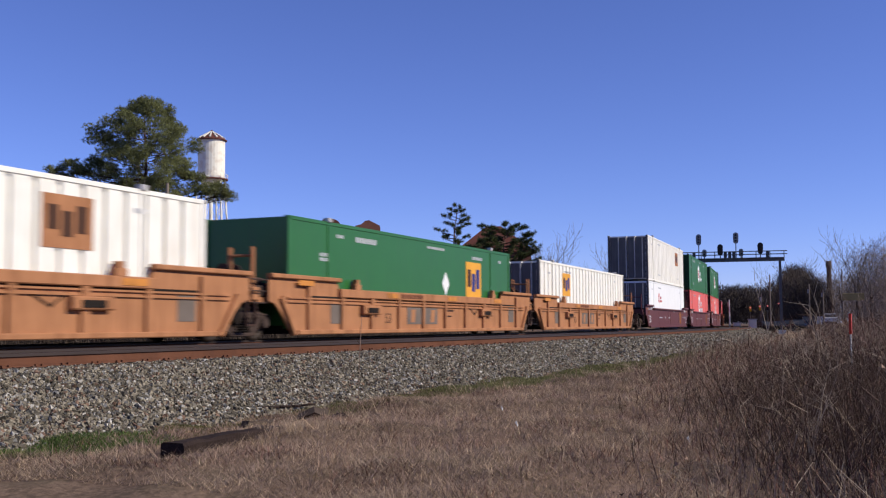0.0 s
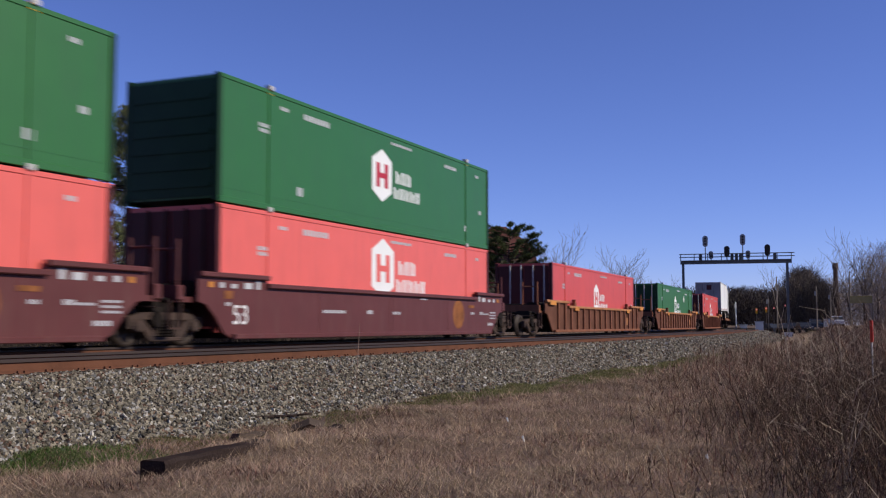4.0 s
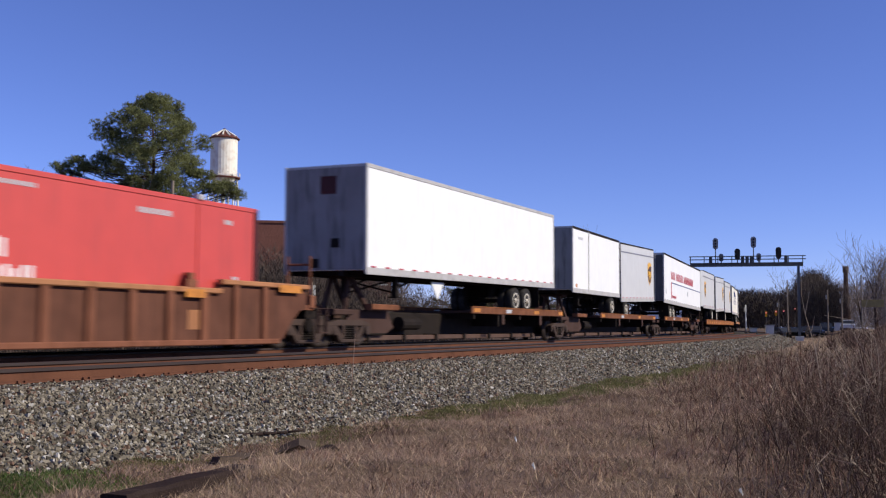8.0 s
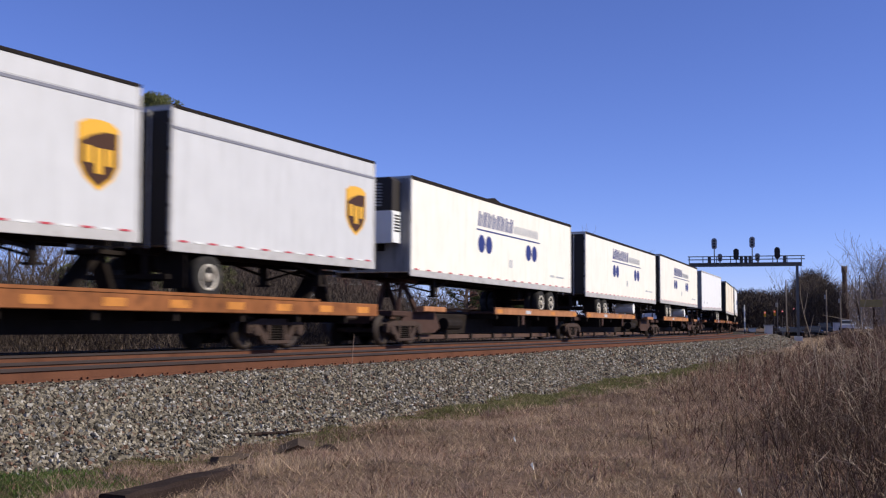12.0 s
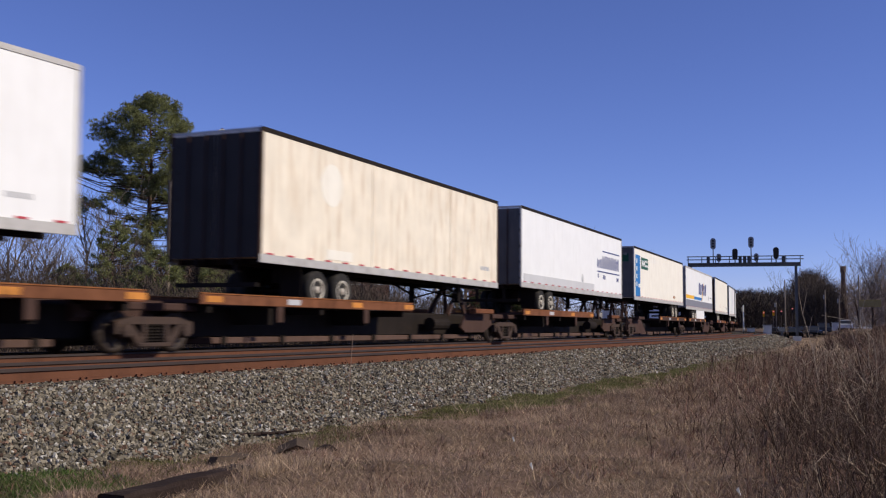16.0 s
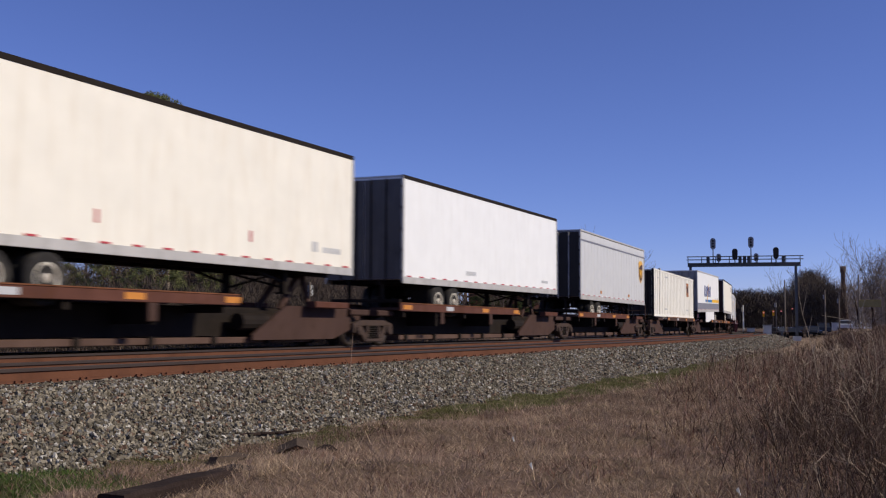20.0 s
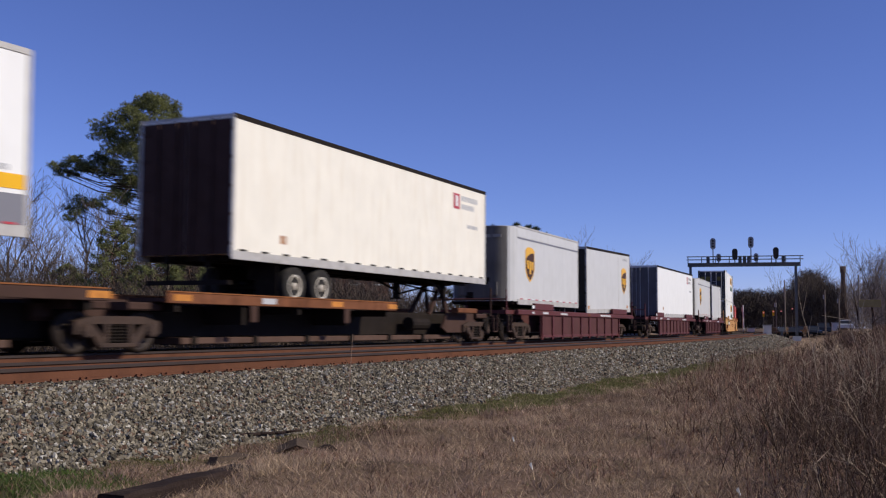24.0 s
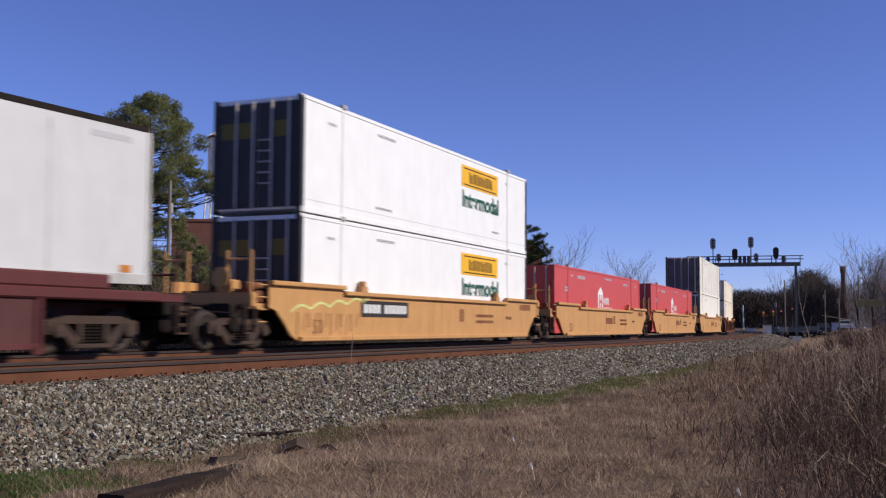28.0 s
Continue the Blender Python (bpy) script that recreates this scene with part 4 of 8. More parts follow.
def well_car(s0, s1, style, label, group, front=True, back=True, last_coupler=True, low=0.14, top=1.33, high=1.62, number=False):
    """A well car (or one unit of an articulated set) from s0 to s1."""
    L = s1 - s0
    car = rides(thing("well_car", label, "freight car", group), (s0 + s1) / 2)
    a, b = L / 2, L / 2 - 1.25
    rise = 2.5 if style == "maroon" else 3.3
    out = [(-a, 0.95), (-a, high), (-a + rise, high), (-a + rise + 0.15, top), (a - rise - 0.15, top), (a - rise, high), (a, high), (a, 0.95), (a - 0.30, 0.88), (a - 0.62, 0.62), (a - 0.95, low + 0.12), (b, low), (-b, low), (-a + 0.95, low + 0.12), (-a + 0.62, 0.62), (-a + 0.30, 0.88)]
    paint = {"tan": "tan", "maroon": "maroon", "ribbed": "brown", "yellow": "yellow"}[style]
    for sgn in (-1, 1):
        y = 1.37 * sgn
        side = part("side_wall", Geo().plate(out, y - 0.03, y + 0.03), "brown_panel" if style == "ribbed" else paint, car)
        yo, yi = (y - 0.13, y + 0.02) if sgn < 0 else (y - 0.02, y + 0.13)
        chord = Geo().box(-a + rise + 0.1, a - rise - 0.1, yo, yi, top - (0.22 if style == "tan" else 0.10), top + 0.012, 0.02)
        for e in (-1, 1):
            x0, x1 = sorted((e * (a - rise - 0.12), e * (a - 0.02)))
            chord.box(x0, x1, yo, yi, high - 0.10, high + 0.012, 0.02)
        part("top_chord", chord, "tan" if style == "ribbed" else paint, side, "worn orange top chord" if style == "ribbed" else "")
        part("bottom_sill", Geo().box(-b, b, yo, yi, low - 0.02, low + 0.10, 0.02), paint, side)
        if style in ("tan", "ribbed"):
            pitch = 1.75 if style == "tan" else 1.02
            n = int((L - 3.6) / pitch)
            for i in range(n + 1):
                x = -(L - 3.6) / 2 + (L - 3.6) * i / n
                deep = low + 0.10 if abs(x) < b - 0.05 else low + 0.16 + (abs(x) - b) * 0.70
                ztop = (top if abs(x) < a - 3.4 else high) - (0.19 if style == "tan" else 0.10)
                wide = 0.10 if i in (2, n - 2) else 0.075 if style == "ribbed" else 0.065
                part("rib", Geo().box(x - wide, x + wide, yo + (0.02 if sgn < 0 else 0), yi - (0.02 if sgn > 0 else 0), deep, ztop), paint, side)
            if style == "tan":
                for i in range(n):
                    x0 = -(L - 3.6) / 2 + (L - 3.6) * i / n
                    # Dark strip on the solid wall, in place of a shaded slot.
                    part("slot_shade", Geo().box(x0 + 0.12, x0 + (L - 3.6) / n - 0.12, y - 0.034, y + 0.034, top - 0.255, top - 0.205), "dark", side)
                part("rail_bar", Geo().box(-a + 0.8, a - 0.8, yo + 0.05, yi - 0.05, top - 0.30, top - 0.26).box(-a + 0.8, a - 0.8, yo + 0.05, yi - 0.05, top - 0.40, top - 0.36), paint, side)
                for e in (-1, 1):
                    part("end_brace", Geo().beam((e * (b + 0.1), (yo + yi) / 2, low), (e * (a - 0.5), (yo + yi) / 2, 1.05), 0.13, 0.13), paint, side)
                for x in (-a + 5.2, a - 5.2):
                    part("latch_box", Geo().box(x - 0.55, x + 0.55, yo - 0.05, yi, 0.66, 0.92, 0.03), paint, side)
                    # Raised dark plate that imitates the shade inside a recess.
                    part("recess_shade", Geo().box(x - 0.32, x + 0.32, yo - 0.07, yo - 0.04, 0.71, 0.85), "dark", side)
        else:
            for x in (-a + 5.0, -a + 9.0, a - 9.0, a - 5.0):
                part("weld_seam", Geo().box(x - 0.012, x + 0.012, y - 0.036, y + 0.036, low + 0.1, top - 0.1), paint, side)
        for x in () if style == "maroon" else (-a + 4.4, a - 4.4):
            part("guide_post", Geo().box(x - 0.16, x + 0.16, yo, yi, top - 0.02, top + 0.17, 0.03).box(x - 0.10, x + 0.05, yo, yi, top + 0.15, top + 0.30), paint, side)
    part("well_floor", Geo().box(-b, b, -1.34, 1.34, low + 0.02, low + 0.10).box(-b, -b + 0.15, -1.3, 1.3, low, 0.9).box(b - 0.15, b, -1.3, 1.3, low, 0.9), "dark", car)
    for e in (-1, 1):
        x0, x1 = sorted((e * (a - 2.4), e * (a + 0.55)))
        part("end_platform", Geo().box(x0, x1, -1.25, 1.25, 0.92, 1.04).box(x0, x1, -0.30, 0.30, 0.70, 0.92, 0.05), paint, car)
        part("end_sill", Geo().box(min(e * (a + 0.35), e * (a + 0.55)), max(e * (a + 0.35), e * (a + 0.55)), -1.3, 1.3, 0.95, 1.28, 0.03), paint, car)
        for y0, y1 in ((-1.2, -0.55), (0.55, 1.2)):
            part("end_handrail", Geo().tube((e * (a + 0.45), y0, 1.2), (e * (a + 0.45), y0, 2.25), 0.035).tube((e * (a + 0.45), y1, 1.2), (e * (a + 0.45), y1, 2.25), 0.035)
                 .tube((e * (a + 0.45), y0, 2.04), (e * (a + 0.45), y1, 2.04), 0.03), paint, car)
        if style in ("yellow", "tan"):
            metal = "yellow" if style == "yellow" else "steel"
            wheel = Geo().lathe([(0.20, -0.02), (0.24, -0.02), (0.24, 0.02), (0.20, 0.02)], "y", 16)
            for k in range(3):
                wheel.beam((0.22 * math.cos(k * 2.094), 0, 0.22 * math.sin(k * 2.094)), (0, 0, 0), 0.025, 0.025)
            part("brake_wheel", wheel, metal, car, at=Matrix.Translation((e * (a + 0.62), -0.5, 1.62)) @ Matrix.Rotation(radians(90), 4, "Z"))
            part("brake_stand", Geo().box(e * (a + 0.5) - 0.06, e * (a + 0.5) + 0.06, -0.58, -0.42, 1.2, 1.72).box(e * (a + 0.35) - 0.16, e * (a + 0.35) + 0.16, -0.72, -0.30, 1.28, 1.58, 0.04), metal, car)
            part("valve_box", Geo().box(e * (a + 0.15) - 0.22, e * (a + 0.15) + 0.22, -1.22, -0.82, 1.04, 1.34, 0.04).tube((e * (a + 0.1) - 0.3, -1.0, 1.44), (e * (a + 0.1) + 0.3, -1.0, 1.44), 0.10, n=10), "brown" if style == "yellow" else metal, car)
            for z in (0.62, 0.90, 1.18, 1.46):
                part("ladder_rung", Geo().tube((e * (a + 0.40), -1.38, z), (e * (a + 0.10), -1.38, z), 0.02, n=5), metal, car)
        part("brake_gear", Geo().box(e * (a - 0.4) - 0.3, e * (a - 0.4) + 0.3, -1.15, -0.55, 1.04, 1.40, 0.06).tube((e * (a - 0.2), -1.2, 1.30), (e * (a - 0.2), 1.2, 1.30), 0.05), "dark", car)
    if front:
        bogie(car, -a - 0.62)
        end_clutter(car, -a - 0.75, -1)
        part("coupler", Geo().box(-a - 2.2, -a - 0.5, -0.14, 0.14, 0.72, 0.95, 0.04).box(-a - 2.25, -a - 1.9, -0.22, 0.22, 0.66, 1.0, 0.06), "steel", car)
    if back:
        bogie(car, a + 0.62)
        end_clutter(car, a + 0.75, 1)
        if last_coupler:
            part("coupler", Geo().box(a + 0.5, a + 2.1, -0.14, 0.14, 0.72, 0.95, 0.04).box(a + 1.8, a + 2.15, -0.22, 0.22, 0.66, 1.0, 0.06), "steel", car)
    yd = -1.402
    if style == "maroon":
        part("size_number", writing("53", 0.62, "mark"), "", car, "white number", (-a + 1.25, yd, 0.46))
        small_print(car, [(-a + 1.0, 0.86, 0.2, 0.08), (-a + 5.2, 0.75, 1.2, 0.08), (-a + 7.6, 0.75, 0.35, 0.10), (-a + 9.2, 0.75, 0.5, 0.08), (a - 3.0, 0.80, 0.25, 0.08), (a - 2.2, 0.80, 0.3, 0.10), (a - 1.9, 0.80, 0.5, 0.05),
                          (a - 1.25, 0.86, 0.55, 0.05), (a - 1.25, 0.76, 0.55, 0.05), (a - 1.25, 0.66, 0.55, 0.05), (a - 1.45, 0.42, 0.5, 0.10), (2.0, 1.22, 0.5, 0.05)], "grey_mark", yd)
        for e in (-1, 1):
            for k, (d, w, hh) in enumerate(((0.45, 0.16, 0.12), (0.85, 0.16, 0.12), (1.30, 0.20, 0.10), (1.85, 0.30, 0.14), (2.25, 0.14, 0.20))):
                x = e * (a - d)
                mark(car, x - w / 2, x + w / 2, 1.26, 1.26 + hh, "bright" if k == 0 else "grey_mark", "patch", yd)
        mark(car, a - 4.0 + 0.75, a - 4.0 + 1.25, 1.02, 1.12, "flat_deck", "patch", yd)
        part("round_emblem", Geo().lathe([(0.02, 0), (0.48, 0), (0.48, 0.006), (0.02, 0.006)], "y", 24, (a - 4.1, yd, 0.80)), "flat_deck", car)
        mark(car, -a + 0.95, -a + 1.25, 1.02, 1.2, "flat_deck", "patch", yd)
    elif style == "yellow":
        part("size_number", writing("53", 0.5, "brown"), "", car, "faded brown number", (-a + 1.9, yd, 0.35))
        small_print(car, [(a - 6.2, 0.85, 1.6, 0.10), (a - 6.2, 0.65, 1.6, 0.10), (a - 7.6, 0.7, 0.4, 0.4), (a - 1.9, 1.15, 1.2, 0.22), (a - 3.4, 0.8, 0.6, 0.1)], "brown", yd)
        if number:
            mark(car, -a + 4.35, -a + 7.2, 0.78, 1.22, "black", "number_board", yd)
            small_print(car, [(-a + 4.5, 0.88, 1.0, 0.24), (-a + 5.7, 0.88, 1.4, 0.24)], "mark", yd - 0.012)
            pts = [(-a + 0.9 + 0.12 * i, 0.86 + 0.13 * abs(math.sin(i * 0.42)) + 0.010 * i) for i in range(34)]
            sc = Geo().loft([[(x, yd - 0.008, z - 0.03), (x, yd - 0.002, z - 0.03), (x, yd - 0.002, z + 0.03), (x, yd - 0.008, z + 0.03)] for x, z in pts])
            part("paint_scrawl", sc, "pale_scrawl", car, "pale green scrawled paint line")
            sp = Geo()
            for i in range(12):
                x = -a + 1.2 + i * 0.26
                sp.beam((x, yd - 0.003, 0.30 + 0.1 * (i % 3)), (x + 0.10 * (i % 2), yd - 0.003, 0.85), 0.005, 0.03)
            tagged(part("paint_scrawl", sp, "brown", car), kind="stuff")
        else:
            mark(car, -a + 8.3, -a + 9.6, 0.7, 1.0, "brown", "emblem", yd)
    elif style == "ribbed":
        for x, w in ((-a + 0.4, 0.9), (-a + 4.3, 0.7), (a - 1.3, 0.9), (a - 4.6, 0.6)):
            mark(car, x, x + w, (high if abs(x) > a - 3.3 else top) - 0.20, (high if abs(x) > a - 3.3 else top) - 0.03, "bright", "patch", -1.506)
        for x in (-a + 4.9, a - 4.4):
            mark(car, x, x + 0.45, 0.45, 0.85, "tan", "patch", yd)
    else:
        for x in (-a + 1.2, -a + 6.2, 1.0, a - 4.4):
            mark(car, x, x + 0.75, 1.37 if abs(x) > a - 3.5 else 1.16, 1.50 if abs(x) > a - 3.5 else 1.30, "bright", "patch", -1.506)
        small_print(car, [(-2.6, 1.17, 1.6, 0.12)], "brown", -1.506)
        mark(car, -a + 3.0, -a + 3.7, 0.4, 0.95, "faded_grey", "patch", yd)
        mark(car, a - 2.6, a - 2.0, 0.45, 1.0, "faded_grey", "patch", yd)
        panel = mark(car, -2.0, 0.3, 0.38, 0.90, "faded_grey", "emblem", yd)
        for x0 in (-1.75, -1.0, -0.25):
            part("emblem_bar", Geo().plate([(x0, 0.44), (x0 + 0.30, 0.44), (x0 + 0.36, 0.84), (x0 + 0.06, 0.84)], yd - 0.012, yd - 0.007), "tan", panel)
        part("size_number", writing("53", 0.42, "spine"), "", car, "faded dark number", (-3.5, yd, 0.42))
        small_print(car, [(1.0, 0.80, 0.7, 0.07), (1.0, 0.62, 0.5, 0.05)], "spine", yd)
        sc = Geo().loft([[(x, yd - 0.008, z - 0.025), (x, yd, z - 0.025), (x, yd, z + 0.025), (x, yd - 0.008, z + 0.025)] for x, z in ((3.1, 0.95), (3.6, 0.72), (4.0, 0.98))])
        part("paint_scrawl", sc, "dark", car, "dark scrawled paint line")
    return car


def end_clutter(car, x, e):
    """Brake gear, steps and hoses at the end x of a car, facing the way of e."""
    part("brake_gear", Geo().box(x - 0.25, x + 0.25, -1.05, -0.45, 0.62, 1.02, 0.05).box(x - 0.2, x + 0.2, 0.35, 0.95, 0.70, 1.05, 0.05).tube((x, -1.2, 0.95), (x, 1.2, 0.95), 0.05, n=8), "dark", car)
    part("step", Geo().box(x - 0.2, x + 0.2, -1.42, -1.34, 0.35, 0.39).box(x - 0.2, x - 0.16, -1.42, -1.34, 0.37, 0.95).box(x + 0.16, x + 0.2, -1.42, -1.34, 0.37, 0.95), "spine", car)
    part("draft_gear", Geo().box(x - 0.45, x + 0.35, -0.42, 0.42, 0.48, 0.90, 0.06).tube((x - 0.2, -1.15, 0.55), (x - 0.2, -0.45, 0.55), 0.17, n=10), "dark", car)
    hose = [(x + e * 0.3, 0.55, 0.75), (x + e * 0.6, 0.50, 0.48), (x + e * 0.95, 0.42, 0.38), (x + e * 1.25, 0.36, 0.45)]
    g = Geo()
    for p, q in zip(hose, hose[1:]):
        g.tube(p, q, 0.035, n=6)
    part("air_hose", g, "black", car)
    part("uncoupling_rod", Geo().tube((x + e * 0.45, -1.3, 0.80), (x + e * 0.45, 0.1, 0.88), 0.022, n=5), "steel", car)


def low_well_car(s0, s1, group):
    """A ribbed wine-red low-level flat car that carries semi-trailers in its trough."""
    L = s1 - s0
    a = L / 2
    car = rides(thing("low_level_car", "wine-red ribbed low-level freight car carrying trailers", "freight car", group), (s0 + s1) / 2)
    for sgn in (-1, 1):
        y = 1.37 * sgn
        yo, yi = (y - 0.10, y + 0.02) if sgn < 0 else (y - 0.02, y + 0.10)
        side = part("side_wall", Geo().box(-a + 3.5, a - 3.5, y - 0.03, y + 0.03, 0.16, 1.05), "wine_panel", car)
        part("top_chord", Geo().box(-a + 0.6, a - 0.6, yo, yi, 0.98, 1.18, 0.03), "wine", side)
        part("bottom_sill", Geo().box(-a + 3.5, a - 3.5, yo + 0.03, yi - 0.03, 0.12, 0.22), "wine", side)
        n = 10
        for i in range(n):
            x = -a + 3.6 + (L - 7.2) * i / (n - 1)
            w = 0.09 if i in (1, n // 2) else 0.05
            part("rib", Geo().box(x - w, x + w, yo + 0.01, yi - 0.01, 0.10, 0.99), "wine", side)
            part("foot", Geo().plate([(x - 0.16, 0.16), (x + 0.16, 0.16), (x + 0.08, 0.03), (x - 0.08, 0.03)], yo + 0.03, yi - 0.03), "wine", side)
        for x0, x1 in ((-a + 2.6, -a + 5.0), (a - 5.0, a - 2.0)):
            part("stake_plate", Geo().box(x0, x1, yo, yi, 1.18, 1.45, 0.03), "wine", side)
    part("trough_floor", Geo().box(-a + 3.5, a - 3.5, -1.34, 1.34, 0.20, 0.30), "dark", car)
    for e in (-1, 1):
        x0, x1 = sorted((e * (a - 3.6), e * (a + 0.3)))
        part("end_platform", Geo().box(x0, x1, -1.3, 1.3, 1.0, 1.15).box(x0, x1, -0.35, 0.35, 0.62, 1.0, 0.05), "wine", car)
        rail = Geo()
        for y in (-1.25, 1.25):
            rail.tube((e * (a + 0.1), y, 1.0), (e * (a + 0.1), y, 1.9), 0.03)
        part("end_handrail", rail.tube((e * (a + 0.1), -1.25, 1.55), (e * (a + 0.1), 1.25, 1.55), 0.025), "wine", car)
        part("hitch", Geo().beam((e * (a - 2.3), 0, 1.1), (e * (a - 1.4), 0, 1.75), 0.5, 0.12).box(e * (a - 1.4) - 0.3, e * (a - 1.4) + 0.3, -0.4, 0.4, 1.70, 1.78), "dark", car)
        part("coupler", Geo().box(min(e * a, e * (a + 1.75)), max(e * a, e * (a + 1.75)), -0.14, 0.14, 0.72, 0.95, 0.04), "dark", car)
        bogie(car, e * (a - 1.95))
        end_clutter(car, e * (a + 0.15), e)
        part("end_beam", Geo().box(min(e * (a - 0.3), e * (a + 0.2)), max(e * (a - 0.3), e * (a + 0.2)), -1.3, 1.3, 0.72, 1.0, 0.03), "dark", car)
    mark(car, -a + 2.2, -a + 2.45, 1.24, 1.36, "mark", "reflector", -1.48)
    small_print(car, [(-a + 2.2, 1.04, 0.3, 0.08), (-a + 3.6, 1.04, 0.7, 0.09), (2.6, 1.04, 1.9, 0.08), (-a + 6.0, 1.04, 1.0, 0.07)], "mark", -1.472)
    mark(car, 0.4, 0.75, 1.03, 1.13, "deck", "patch", -1.472)
    return car


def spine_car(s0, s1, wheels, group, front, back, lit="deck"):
    """One unit of an articulated spine car for a semi-trailer. wheels: the end on which the trailer's wheels stand."""
    L = s1 - s0
    a = L / 2
    car = rides(thing("spine_car", "brown spine car unit with orange-edged wheel deck", "freight car", group), (s0 + s1) / 2)
    # Near-black beam, ties and brackets: the deck's shade put into their colour.
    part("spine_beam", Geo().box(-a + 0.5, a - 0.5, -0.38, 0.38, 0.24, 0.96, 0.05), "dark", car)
    # Flange lighter than the beam: sunlight on it put into the colour.
    part("bottom_flange", Geo().box(-a + 2.2, a - 2.2, -0.78, 0.78, 0.13, 0.27, 0.015), "flange", car, "brown bottom flange, painted paler as if sunlit")
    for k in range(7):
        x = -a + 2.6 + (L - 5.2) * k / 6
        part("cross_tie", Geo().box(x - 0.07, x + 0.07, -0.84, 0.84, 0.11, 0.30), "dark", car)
    d0, d1 = {"F": (-a + 0.9, -a + 10.8), "R": (a - 10.4, a - 0.6), "M": (-4.6, a - 1.9)}[wheels]
    for sgn in (-1, 1):
        y0, y1 = (-1.42, -0.45) if sgn < 0 else (0.45, 1.42)
        deck = part("wheel_deck", Geo().box(d0, d1, y0, y1, 1.00, 1.07), "spine", car)
        yo, yi = (-1.46, -1.40) if sgn < 0 else (1.40, 1.46)
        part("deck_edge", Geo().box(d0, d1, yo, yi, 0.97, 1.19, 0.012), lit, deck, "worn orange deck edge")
        for k in range(4):
            x = d0 + (d1 - d0) * (0.02 + 0.31 * k)
            part("patch", Geo().box(x, x + 0.55, yo - 0.005, yi + 0.005, 1.02, 1.15), "bright" if k != 1 else "grey_mark", deck)
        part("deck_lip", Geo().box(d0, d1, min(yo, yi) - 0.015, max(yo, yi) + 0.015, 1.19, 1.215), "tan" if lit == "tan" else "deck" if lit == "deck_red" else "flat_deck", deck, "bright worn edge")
        for x in (d0 + (d1 - d0) * 0.30, d0 + (d1 - d0) * 0.72):
            part("stake_pocket", Geo().box(x - 0.13, x + 0.13, min(yo, yi) + 0.005, max(yo, yi) - 0.005, 0.60, 0.98, 0.02), "spine", deck)
        for k in range(5):
            x = d0 + 0.4 + (d1 - d0 - 0.8) * k / 4
            part("bracket", Geo().plate([(x - 0.06, 0.98), (x + 0.06, 0.98), (x + 0.06, 0.55 if k in (1, 3) else 0.8), (x - 0.06, 0.55 if k in (1, 3) else 0.8)], min(sgn * 0.3, sgn * 1.38), max(sgn * 0.3, sgn * 1.38)), "dark", deck)
    for e in (-1, 1):
        nose = e < 0 if wheels == "M" else (e > 0) == (wheels == "F")
        if nose:
            x = e * (a - 2.6)
            for y in (-0.95, 0.95):
                deep = [(a - 1.0, 0.45), (a - 1.1, 1.02), (a - 4.1, 1.02), (a - 5.5, 0.32), (a - 5.5, 0.20), (a - 1.9, 0.20)]
                slim = [(a - 1.0, 0.62), (a - 1.2, 0.98), (a - 3.4, 0.98), (a - 3.8, 0.50), (a - 3.4, 0.34), (a - 1.8, 0.34)]
                part("gusset", Geo().plate([(e * px, pz) for px, pz in (deep if lit in ("deck_red", "spine") else slim)], y - 0.04, y + 0.04), "spine", car)
            for y in (-1.25, 1.25):
                part("step_plate", Geo().box(x - 0.8, x + 0.8, y - 0.12, y + 0.12, 0.98, 1.14, 0.02), lit, car)
            g = Geo()
            for y in (-0.35, 0.35):
                g.beam((x - e * 0.9, y, 0.92), (x + e * 0.1, y * 0.8, 1.92), 0.10, 0.14).beam((x + e * 0.55, y, 0.92), (x + e * 0.2, y * 0.8, 1.92), 0.10, 0.12)
            part("hitch", g.box(x - 0.25, x + 0.55, -0.5, 0.5, 1.90, 2.0, 0.02), "spine", car, "folding trailer hitch")
            part("air_tank", Geo().tube((x - e * 3.2, -0.75, 0.62), (x - e * 2.0, -0.75, 0.62), 0.2, n=12), "dark", car)
        x0, x1 = sorted((e * (a - 1.5), e * (a + 0.1)))
        part("end_casting", Geo().box(x0, x1, -0.55, 0.55, 0.60, 1.0, 0.08).box(x0 + 0.3, x1 - 0.3, -1.1, 1.1, 0.82, 0.98, 0.03), "spine", car)
    if front == "join":
        bogie(car, -a)
    elif front:
        bogie(car, -a + 1.1)
        part("coupler", Geo().box(-a - 1.1, -a + 0.6, -0.14, 0.14, 0.72, 0.95, 0.04), "steel", car)
    if back:
        bogie(car, a - 1.1)
        part("coupler", Geo().box(a - 0.6, a + 1.1, -0.14, 0.14, 0.72, 0.95, 0.04), "steel", car)
        end_clutter(car, a - 0.2, 1)
        part("end_handrail", Geo().tube((a + 0.1, -1.1, 0.9), (a + 0.1, -1.1, 1.9), 0.03).tube((a + 0.1, -1.1, 1.5), (a + 0.1, 1.1, 1.5), 0.03), "spine", car)
    return car


